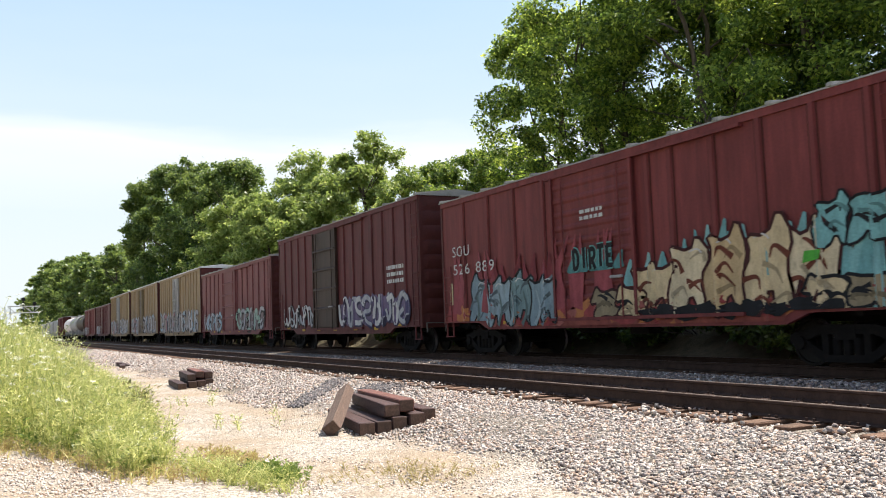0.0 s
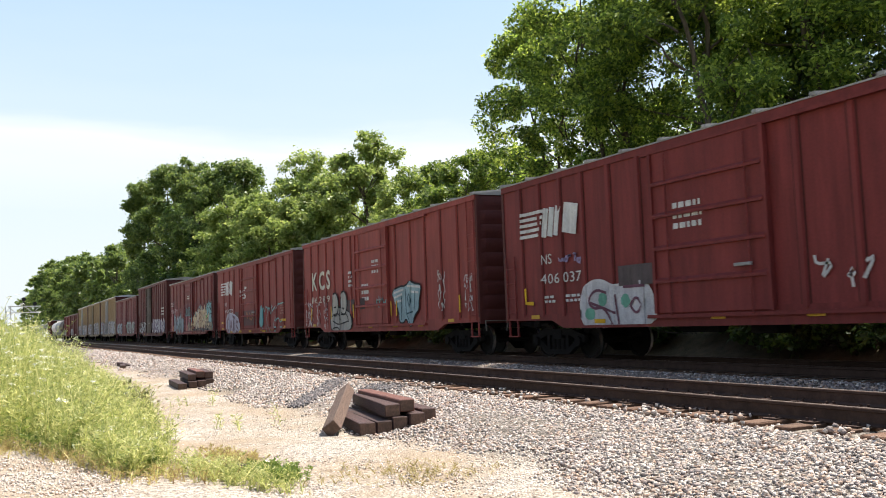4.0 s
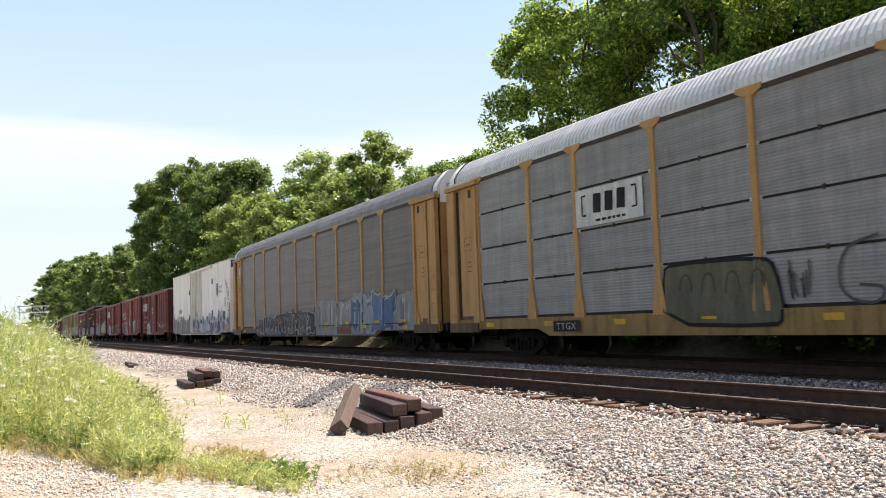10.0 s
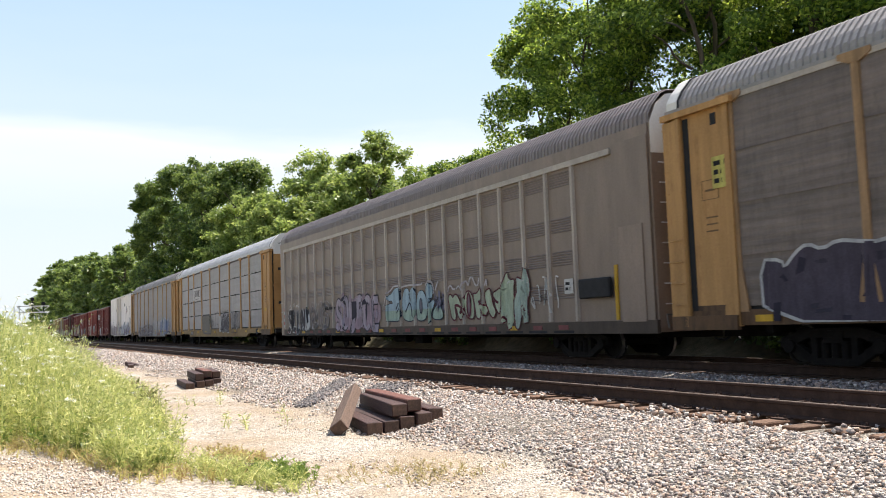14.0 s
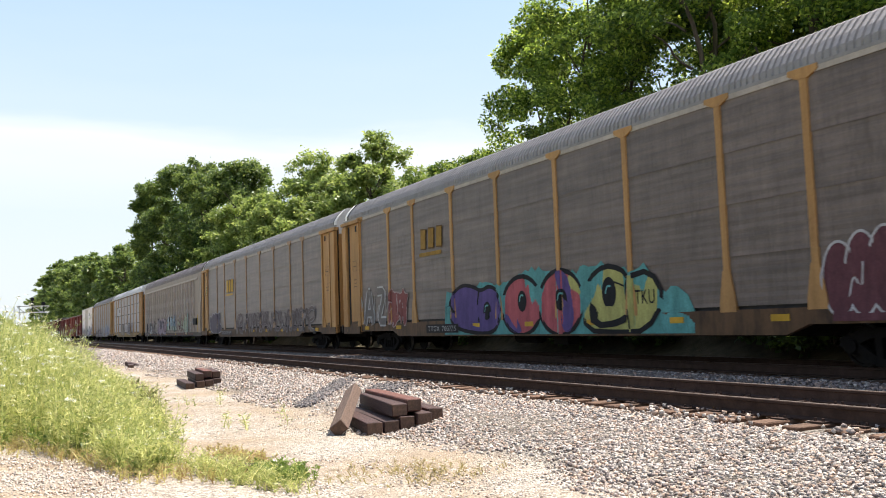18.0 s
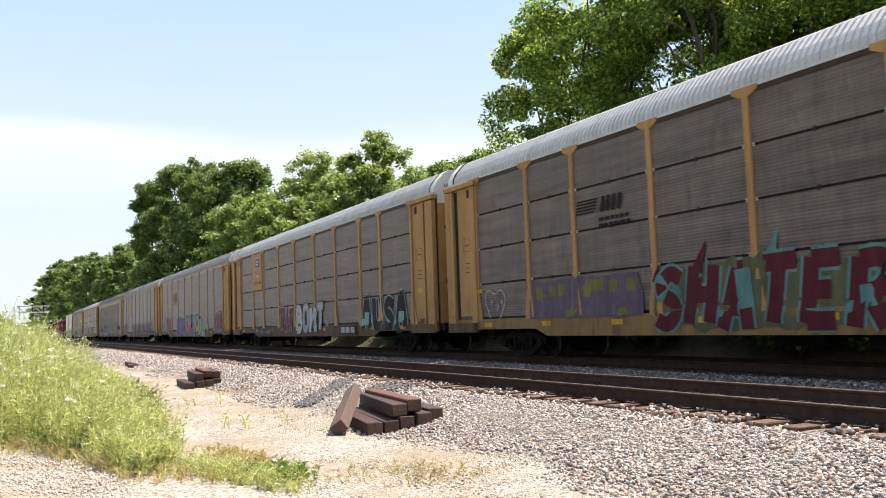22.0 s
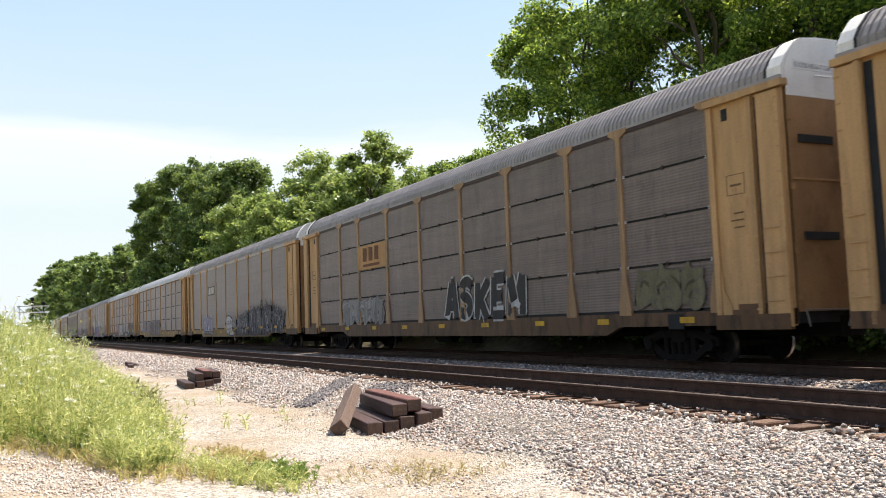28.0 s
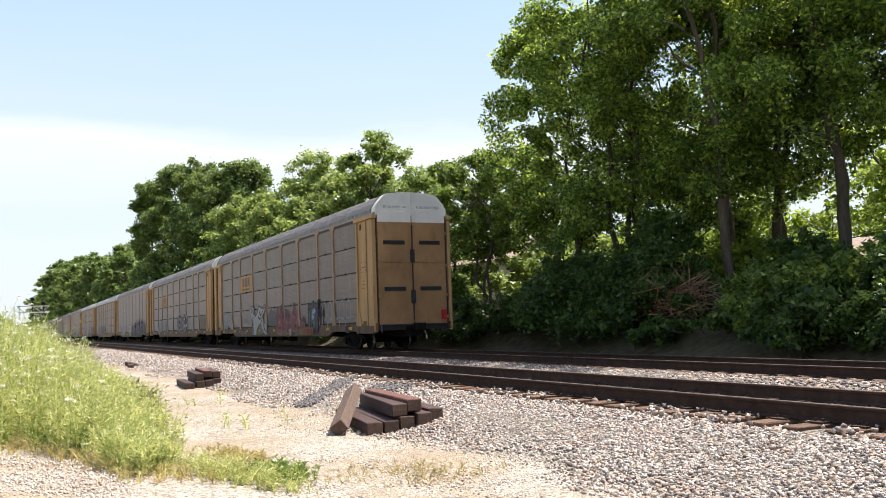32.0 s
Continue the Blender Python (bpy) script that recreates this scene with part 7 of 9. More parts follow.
for k, run in enumerate(([(2.6, 0.8), (2.65, 1.65), (3.0, 1.2), (3.2, 1.85)], [(3.4, 1.0), (3.35, 1.7), (3.7, 1.75), (3.75, 1.0), (3.4, 1.0)], [(4.0, 0.8), (4.05, 1.8), (4.35, 1.0), (4.4, 1.8)], [(4.6, 1.75), (5.1, 1.8), (4.7, 0.9), (5.3, 0.95)])):
    p.begin("letter_stroke")
    p.ribbon(soft_line(run, 1), 0.16, ((0.035, 0.03, 0.045), (0.05, 0.035, 0.06))[k % 2], 4)
p.begin("painted_mark")
sill_text(p, 6.0, "TTGX  992460", 2.4)
p.piece(9.5, 0.8, 24.0, 1.85, 16, [(0.17, 0.135, 0.12), (0.12, 0.09, 0.085)], (0.33, 0.29, 0.28), None, 223, 0.17)
p.done("graffiti", car, "purple graffiti and yellow lettering")
# 5
car, p = autorack(-191.5, "grey autorack with yellow posts and bright cartoon-like graffiti", "flat", "panel_d", roof="roof_dark")
emblem_blocks(p, 7.1, 3.35, 1.6, 0.55, (0.14, 0.075, 0.025), 0.20, 2)
emblem_blocks(p, 7.1, 3.35, 1.6, 0.55, (0.34, 0.195, 0.04), 0.06, 4)
p.quad(7.0, 3.08, 8.6, 3.2, (0.34, 0.195, 0.04), 3)
p.piece(1.95, 0.85, 4.3, 2.3, 4, [(0.19, 0.17, 0.155)], (0.50, 0.49, 0.48), None, 231, 0.16, word="AZ")
p.scrawl(1.8, 0.95, 4.2, 2.4, 10, (0.50, 0.49, 0.48), 0.03, 232, 2)
p.wild(4.35, 0.9, 5.9, lambda d: 2.1, 2, [(0.27, 0.09, 0.08)], (0.45, 0.35, 0.33), 233, 0.04)
p.haze(8.7, 19.5, 0.6, lambda d: 1.75 + 0.35 * smooth_step((d - 9) / 4) + 0.12 * math.sin(2.4 * d) - 0.75 * smooth_step((d - 17.9) / 1.0), (0.12, 0.34, 0.33), 234, 1, 0.10)
VIOLET, CORAL, STRAW = (0.125, 0.085, 0.24), (0.46, 0.115, 0.13), (0.45, 0.43, 0.15)
p.begin("graffiti")
p.shape([(8.95, 1.35), (9.25, 1.8), (9.9, 2.05), (10.6, 1.95), (11.0, 1.8), (11.5, 1.95), (12.0, 1.75), (12.15, 1.2), (11.9, 0.75), (11.3, 0.6), (10.0, 0.7), (9.3, 0.85)], VIOLET, BLACK, 0.11, 2)
p.ribbon(soft_line([(9.1, 1.5), (9.5, 1.15), (9.9, 1.1), (9.6, 1.35)]), (0.14, 0.05), BLACK, 5)
p.ribbon(soft_line([(10.9, 1.8), (10.75, 1.4), (10.9, 0.95)]), 0.07, BLACK, 5)
p.oval(13.15, 1.33, 0.98, 0.78, CORAL, BLACK, 0.12, 2)
p.fill(soft_line([(12.25, 1.3), (12.5, 1.5), (13.0, 0.95), (13.2, 0.62), (12.7, 0.65), (12.3, 0.95)], 2, True), VIOLET, 3)
p.oval(14.92, 1.35, 0.95, 0.80, CORAL, BLACK, 0.12, 2)
p.fill(soft_line([(14.7, 2.12), (15.15, 2.12), (15.5, 1.6), (15.5, 0.75), (15.1, 0.6), (14.95, 0.9), (15.1, 1.4)], 2, True), VIOLET, 3)
p.fill(soft_line([(15.2, 2.08), (15.7, 1.8), (15.85, 1.3), (15.72, 0.95), (15.5, 1.4)], 2, True), STRAW, 3.5)
p.shape([(15.95, 0.68), (15.85, 1.3), (16.1, 1.85), (16.7, 2.12), (17.3, 2.0), (17.5, 1.8), (18.25, 1.92), (18.68, 1.3), (18.1, 0.66), (17.2, 0.62)], STRAW, BLACK, 0.12, 2, 1)
p.ribbon(soft_line([(17.5, 1.85), (17.4, 1.5), (17.55, 0.7)]), 0.05, BLACK, 5)
p.fill(soft_line([(16.05, 1.35), (16.45, 1.2), (16.4, 0.85), (17.1, 0.9), (17.5, 1.05), (17.4, 0.78), (16.2, 0.7)], 1, True), BLACK, 5)
for d, z, a, b in ((11.35, 1.25, 0.22, 0.26), (13.2, 1.45, 0.22, 0.28), (15.0, 1.42, 0.24, 0.27), (16.85, 1.5, 0.26, 0.36)):
    p.oval(d, z, a, b, BLACK, layer=6)
    p.ribbon(soft_line([(d - 0.12, z - 0.02), (d - 0.05, z + 0.16), (d + 0.08, z + 0.14)]), 0.045, (0.16, 0.42, 0.42), 8)
p.begin("painted_mark")
p.ribbon(soft_line([(16.75, 1.78), (17.1, 1.72), (17.4, 1.62)]), 0.04, BLACK, 7)
p.text(17.75, 1.22, 0.3, "TKU", BLACK, 7, 0.62)
p.text(8.75, 1.2, 0.26, "OTA", (0.05, 0.16, 0.16), 6, 0.4)
DARK_BUBBLE = (0.135, 0.055, 0.065)
p.begin("graffiti")
for k, (d, z, rx, rz) in enumerate(((22.85, 1.45, 0.26, 0.62), (23.28, 1.52, 0.25, 0.68), (23.7, 1.55, 0.25, 0.70), (24.12, 1.58, 0.27, 0.72), (24.55, 1.6, 0.28, 0.66))):
    p.oval(d, z, rx + 0.08, rz, DARK_BUBBLE, (0.50, 0.48, 0.48), 0.045, 2 + 0.6 * k)
for d in (23.0, 23.8, 24.3):
    p.ribbon(soft_line([(d, 1.1), (d + 0.12, 1.55), (d + 0.25, 1.2), (d + 0.3, 1.7)]), 0.035, (0.50, 0.48, 0.48), 7)
p.fill([(22.7, 0.78), (22.7, 1.05), (24.9, 1.05), (24.9, 0.78)], DARK_BUBBLE, 6.5)
p.begin("painted_mark")
sill_text(p, 7.6, "TTGX  700775", 1.9)
p.done("graffiti", car, "purple, pink and yellow rounded graffiti shapes with a teal haze")
# 6
car, p = autorack(-219.55, "yellow and grey autorack with a striped shield on a yellow panel", "rows", "panel_d", roof="roof_light")
p.quad(4.35 + 0.12, 3.0, 6.4, 4.92, PAINT["yellow"], 3)
shield(p, 5.02, 3.68, 0.82, 1.0, 5)
p.text(4.62, 3.3, 0.16, "BUILDING AMERICA", BLACK, 5, 1.6)
p.piece(9.45, 0.72, 11.75, 1.98, 3, [(0.15, 0.04, 0.05)], (0.50, 0.44, 0.44), None, 241, 0.3, base=2, word="TUT")
p.piece(12.15, 0.7, 16.2, 1.98, 4, [(0.52, 0.51, 0.51), (0.42, 0.41, 0.42)], (0.07, 0.07, 0.075), None, 243, 0.34, base=2, word="BOMT", shine=WHITE)
p.scrawl(16.3, 0.85, 17.1, 1.6, 4, (0.42, 0.41, 0.40), 0.03, 244)
p.piece(20.5, 0.74, 24.7, 2.02, 4, [BLACK], (0.30, 0.43, 0.40), None, 245, 0.36, base=2, word="AUSA")
sill_text(p, 5.6, "TTGX  942815", 2.3)
p.quad(18.15, 0.64, 20.0, 0.97, (0.035, 0.03, 0.028), 7)
for d in (18.3, 18.85, 19.4):
    p.quad(d, 0.7, d + 0.42, 0.92, (0.5, 0.48, 0.45), 9)
p.done("graffiti", car, "white and black graffiti and a shield emblem")
# 7
car, p = autorack(-247.4, "yellow and grey autorack with red and teal graffiti", "rows", "panel_d", roof="roof_light", sill="sill_gold")
for k in range(5):
    p.quad(6.7 - 0.02 * k, 3.62 - k * 0.07, 7.5 - 0.04 * k, 3.655 - k * 0.07, BLACK, 3)
for x in (7.66, 7.86, 8.06, 8.26):
    p.ribbon([(x - 0.05, 3.32), (x + 0.04, 3.66)], 0.12, BLACK, 3)
p.bars(7.5, 2.95, 8.6, 3.22, 2, BLACK, 3)
p.haze(4.5, 8.9, 0.98, lambda d: 1.9, (0.155, 0.12, 0.16), 250, 1, 0.05)
p.piece(4.7, 1.02, 8.7, 1.85, 4, [(0.21, 0.20, 0.06)], (0.16, 0.115, 0.19), None, 251, 0.34, base=2, word="HUFU")
p.ribbon(soft_line([(2.4, 1.05), (2.1, 1.6), (2.35, 1.85), (2.7, 1.65), (3.05, 1.85), (3.3, 1.5), (2.9, 1.0)]), 0.04, (0.42, 0.42, 0.42), 3)
p.scrawl(2.4, 1.15, 3.2, 1.6, 3, (0.42, 0.42, 0.42), 0.03, 249)
p.text(14.5, 1.4, 0.32, "64", BLACK, 8, 0.6)
p.piece(9.15, 0.62, 14.7, 1.98, 7, [(0.12, 0.022, 0.032)], (0.13, 0.27, 0.25), (0.13, 0.13, 0.07), 253, 0.24, 0.12, spikes=6, word="SHATER")
p.ribbon(soft_line([(15.25, 1.1), (15.3, 1.75), (15.7, 1.9), (15.75, 1.3)]), 0.04, (0.45, 0.46, 0.45), 3)
p.scrawl(15.6, 1.05, 17.4, 1.8, 7, (0.45, 0.46, 0.45), 0.035, 255)
p.quad(0.95 + O, 1.75, 1.6 + O - 0.3, 1.85, SIGNAL, 3)
p.done("graffiti", car, "red graffiti with a teal outline")
# 8
car, p = autorack(-275.45, "grimy grey autorack with yellow posts and silver graffiti", "flat", "panel_c", bay="yellow_pale", sill="sill_gold")
p.quad(6.95, 3.23, 8.9, 3.79, (0.045, 0.04, 0.036), 2)
for k in range(3):
    x = 7.12 + k * 0.56
    p.fill([(x, 3.3), (x + 0.42, 3.3), (x + 0.5, 3.72), (x + 0.08, 3.72)], (0.56, 0.54, 0.49), 4)
p.haze(5.2, 8.3, 0.8, lambda d: 1.6, (0.30, 0.30, 0.32), 260, 1, 0.1)
p.piece(5.25, 0.84, 8.2, 1.86, 4, [(0.24, 0.21, 0.32), (0.36, 0.33, 0.42)], (0.50, 0.50, 0.52), None, 261, 0.3, base=2, word="GRAZ", shine=(0.1, 0.09, 0.12))
p.begin("graffiti")
p.shape([(12.1, 1.2), (12.15, 1.75), (12.6, 1.8), (13.2, 1.78), (13.55, 1.6), (13.6, 1.75), (13.8, 1.5), (13.7, 1.2), (13.9, 1.0), (14.5, 0.62), (12.5, 0.62)], (0.50, 0.49, 0.48), BLACK, 0.07, 2, 1)
for d in (12.75, 13.35):
    p.oval(d, 1.32, 0.24, 0.17, (0.42, 0.41, 0.40), BLACK, 0.05, 4)
    p.oval(d + 0.05, 1.32, 0.06, 0.09, BLACK, layer=6)
p.ribbon(soft_line([(12.6, 1.02), (13.1, 0.98), (13.6, 1.08)]), 0.05, BLACK, 6)
p.fill([(12.7, 0.62), (13.1, 0.95), (13.35, 0.62)], (0.16, 0.15, 0.15), 5)
CHROME = lambda d: 1.8 + 0.65 * smooth_step((d - 14.8) / 5) - 0.45 * smooth_step((d - 22) / 2.4)
p.haze(14.4, 24.6, 0.62, lambda d: CHROME(d) - 0.45, (0.045, 0.044, 0.046), 262, 1, 0.16)
p.begin("graffiti")
p.thorns(14.5, 24.5, 0.6, CHROME, 120, [(0.022, 0.022, 0.024), (0.30, 0.295, 0.295), (0.13, 0.13, 0.13), (0.42, 0.41, 0.41), (0.20, 0.195, 0.20)], 265)
p.wild(14.7, 0.66, 24.3, lambda d: CHROME(d) - 0.5, 13, [(0.07, 0.07, 0.075), (0.13, 0.128, 0.13), (0.045, 0.045, 0.048)], (0.02, 0.02, 0.022), 267, 0.05, 5, (0.03, 0.03, 0.03), (0.5, 0.49, 0.48), wide=1.35)
p.begin("graffiti")
p.thorns(14.6, 24.4, 0.6, lambda d: CHROME(d) - 0.15, 110, [(0.022, 0.022, 0.024), (0.38, 0.37, 0.37), (0.16, 0.16, 0.165)], 269, 8)
for d in (12.0, 14.6, 17.4, 20.3, 23.0):
    p.quad(d, 0.98, d + 0.42, 1.09, SIGNAL, 14)
sill_text(p, 6.0, "ETTX  710936", 2.6)
p.done("graffiti", car, "silver and black graffiti along the lower side")
# 9
car, p = autorack(-303.5, "rusty grey autorack with yellow posts and white outline graffiti", "rows", "panel_c", post="post_faded", bay="yellow_pale")
p.quad(6.6, 3.02, 9.2, 3.9, PAINT["yellow"], 3)
emblem_blocks(p, 7.0, 3.35, 1.6, 0.42, (0.16, 0.07, 0.03), 0.13, 5)
p.quad(7.05, 3.11, 8.65, 3.21, (0.16, 0.07, 0.03), 5)
p.piece(13.7, 0.98, 18.3, 2.25, 5, [(0.055, 0.052, 0.05)], (0.50, 0.49, 0.47), None, 271, 0.27, 0.08, word="ASKEM")
p.wild(4.7, 1.0, 8.9, lambda d: 1.9, 5, [(0.24, 0.225, 0.21), (0.30, 0.285, 0.27)], (0.36, 0.35, 0.34), 273, 0.035)
p.wild(22.8, 1.1, 24.8, lambda d: 1.9, 3, [(0.19, 0.165, 0.10)], (0.16, 0.14, 0.105), 275, 0.03)
p.done("graffiti", car, "white outlined graffiti")
# 10
car, p = autorack(-331.55, "last autorack, grey with yellow posts and mixed graffiti", "rows", "panel_c", post="post_faded", bay="yellow_pale")
p.quad(6.6, 3.02, 9.2, 3.9, PAINT["yellow"], 3)
emblem_blocks(p, 7.1, 3.35, 1.6, 0.40, (0.12, 0.10, 0.08), 0.13, 5)
p.quad(7.05, 3.11, 8.65, 3.21, (0.12, 0.10, 0.08), 5)
p.wild(2.4, 1.0, 4.2, lambda d: 1.85, 2, [(0.28, 0.28, 0.275)], (0.36, 0.36, 0.35), 281, 0.03)
p.scrawl(7.1, 1.25, 7.95, 1.85, 5, (0.34, 0.335, 0.33), 0.03, 282)
p.begin("graffiti")
p.shape([(8.6, 2.0), (9.1, 2.2), (9.55, 2.1), (9.7, 1.6), (10.2, 1.75), (10.6, 2.15), (11.2, 2.0), (11.7, 2.2), (11.9, 2.0), (11.3, 1.6), (11.5, 1.3), (12.2, 1.1), (12.3, 0.62), (11.6, 0.7), (10.8, 1.25), (10.3, 1.0), (9.9, 0.6), (9.3, 0.62), (9.3, 1.3), (8.9, 1.5)], (0.44, 0.43, 0.41), (0.03, 0.03, 0.03), 0.06, 2, 0)
p.fill([(9.9, 0.65), (10.3, 1.0), (10.9, 1.25), (11.6, 0.75), (10.6, 0.62)], (0.16, 0.16, 0.07), 4)
for run in ([(8.9, 1.9), (9.3, 1.75), (9.4, 1.0)], [(10.6, 1.95), (10.9, 1.6), (11.4, 1.9)], [(11.0, 1.4), (11.9, 0.9)], [(9.0, 2.05), (9.45, 1.95), (9.6, 1.5)], [(9.5, 1.3), (9.5, 0.7)], [(10.4, 1.6), (10.7, 1.45), (11.1, 1.55)], [(11.5, 2.0), (11.75, 2.05)], [(11.7, 0.95), (12.15, 0.8)]):
    p.ribbon(soft_line(run), (0.14, 0.05), (0.05, 0.05, 0.05), 5)
p.haze(12.14, 13.88, 1.1, lambda d: 1.85, (0.125, 0.105, 0.10), 284, 1, 0.12)
p.begin("graffiti")
for pts, col in (([(13.92, 1.94), (14.29, 1.98), (14.37, 1.63), (14.5, 1.96), (14.71, 2.09), (14.88, 2.12), (14.87, 1.64), (15.11, 1.4), (15.12, 0.94), (14.95, 0.67), (14.11, 0.67), (13.96, 1.13), (13.94, 1.46), (14.1, 1.51)], 0), ([(15.32, 1.93), (15.74, 1.88), (15.99, 1.68), (16.08, 1.45), (16.3, 1.12), (16.37, 0.71), (15.28, 0.68), (15.18, 1.09), (15.28, 1.49)], 1), ([(16.65, 2.11), (16.93, 2.11), (16.93, 1.9), (17.1, 1.68), (17.3, 1.59), (17.38, 1.3), (17.53, 1.08), (17.44, 0.81), (16.4, 0.79), (16.25, 1.3), (16.45, 1.7), (16.71, 1.84)], 0), ([(17.69, 1.01), (17.75, 1.19), (17.98, 1.37), (18.22, 1.51), (18.41, 1.44), (18.58, 1.22), (18.47, 0.94), (18.17, 0.85), (17.74, 0.84)], 1)):
    p.shape(pts, ((0.22, 0.062, 0.062), (0.18, 0.055, 0.055))[col], (0.30, 0.25, 0.24), 0.04, 2, 1)
for run in ([(14.34, 1.63), (14.61, 1.43), (14.77, 1.1)], [(14.86, 2.1), (14.84, 1.89), (14.89, 1.64)], [(15.35, 1.57), (15.79, 1.47), (16.0, 1.07)], [(15.56, 1.76), (15.9, 1.54)], [(16.81, 2.06), (16.81, 1.87)], [(16.69, 1.69), (16.97, 1.52), (17.07, 1.25)], [(16.93, 1.04), (17.36, 1.1)], [(18.04, 1.27), (18.32, 1.26), (18.38, 0.99)], [(18.3, 1.42), (18.43, 1.25), (18.48, 1.09)], [(14.28, 0.95), (14.76, 1.0)]):
    p.ribbon(soft_line(run), (0.13, 0.06), (0.095, 0.032, 0.035), 5)
for run in ([(14.25, 1.2), (14.6, 1.28)], [(15.6, 1.28), (15.87, 1.15)], [(16.78, 1.49), (17.06, 1.4)], [(18.04, 1.11), (18.23, 1.14)]):
    p.ribbon(run, 0.1, (0.33, 0.13, 0.12), 6)
for run in ([(15.15, 1.38), (15.36, 1.08)], [(16.12, 1.26), (16.34, 1.07)]):
    p.ribbon(run, 0.09, (0.34, 0.33, 0.31), 6)
p.quad(14.75, 0.60, 15.79, 0.85, (0.20, 0.125, 0.045), 7)
p.quad(16.22, 0.60, 16.52, 0.87, (0.36, 0.33, 0.26), 7)
p.quad(17.05, 0.59, 17.45, 0.78, (0.13, 0.13, 0.14), 7)
p.quad(17.52, 0.62, 18.39, 0.89, (0.22, 0.13, 0.045), 7)
p.fill([(17.4 + (0.2 if k % 2 else 0.075) * math.sin(k * math.pi / 5), 1.2 - (0.2 if k % 2 else 0.075) * math.cos(k * math.pi / 5)) for k in range(10)], (0.46, 0.45, 0.43), 7, 0.02)
p.wild(19.0, 0.72, 20.5, lambda d: 2.0, 2, [(0.09, 0.085, 0.085)], BLACK, 287, 0.09, 2, BLACK)
p.scrawl(18.9, 0.8, 21.2, 2.05, 12, BLACK, 0.06, 288, 4)
p.oval(19.85, 1.42, 0.34, 0.36, (0.26, 0.36, 0.46), (0.10, 0.13, 0.2), 0.05, 6)
for d in (19.75, 20.0):
    p.oval(d, 1.5, 0.06, 0.07, (0.05, 0.08, 0.15), layer=8)
p.ribbon(soft_line([(19.65, 1.22), (19.85, 1.3), (20.05, 1.22)]), 0.05, (0.05, 0.08, 0.15), 8)
for k in range(5):
    x = 20.9 + 0.72 * k
    p.ribbon(soft_line([(x, 0.95), (x + 0.05, 1.9), (x + 0.5, 2.0), (x + 0.55, 1.2), (x + 0.15, 1.3)]), 0.05, (0.36, 0.355, 0.345), 3)
p.text(6.3, 0.70, 0.17, "ETTX  710112", (0.30, 0.27, 0.24), 10, 1.9)
p.quad(18.4, 0.62, 19.7, 0.95, (0.24, 0.14, 0.03), 6)
for d in (18.55, 18.95, 19.32):
    p.quad(d, 0.68, d + 0.28, 0.9, (0.25, 0.04, 0.03), 8)
p.done("graffiti", car, "red, white and black graffiti")
bl = Shape().box(1.12, 1.28, -HALF - 0.12, -HALF - 0.02, 1.1, 1.45)
part("tail_marker", bl, spray((0.5, 0.03, 0.03)), car, "small red marker on the last car")


# 3: the brown autorack with pale posts
def above(pts, z):
    """The part of a closed outline over the height z."""
    out = []
    for a, b in zip(pts, pts[1:] + pts[:1]):
        if a[1] > z:
            out.append(a)
        if (a[1] > z) != (b[1] > z):
            out.append((a[0] + (b[0] - a[0]) * (z - a[1]) / (b[1] - a[1]), z))
    return out


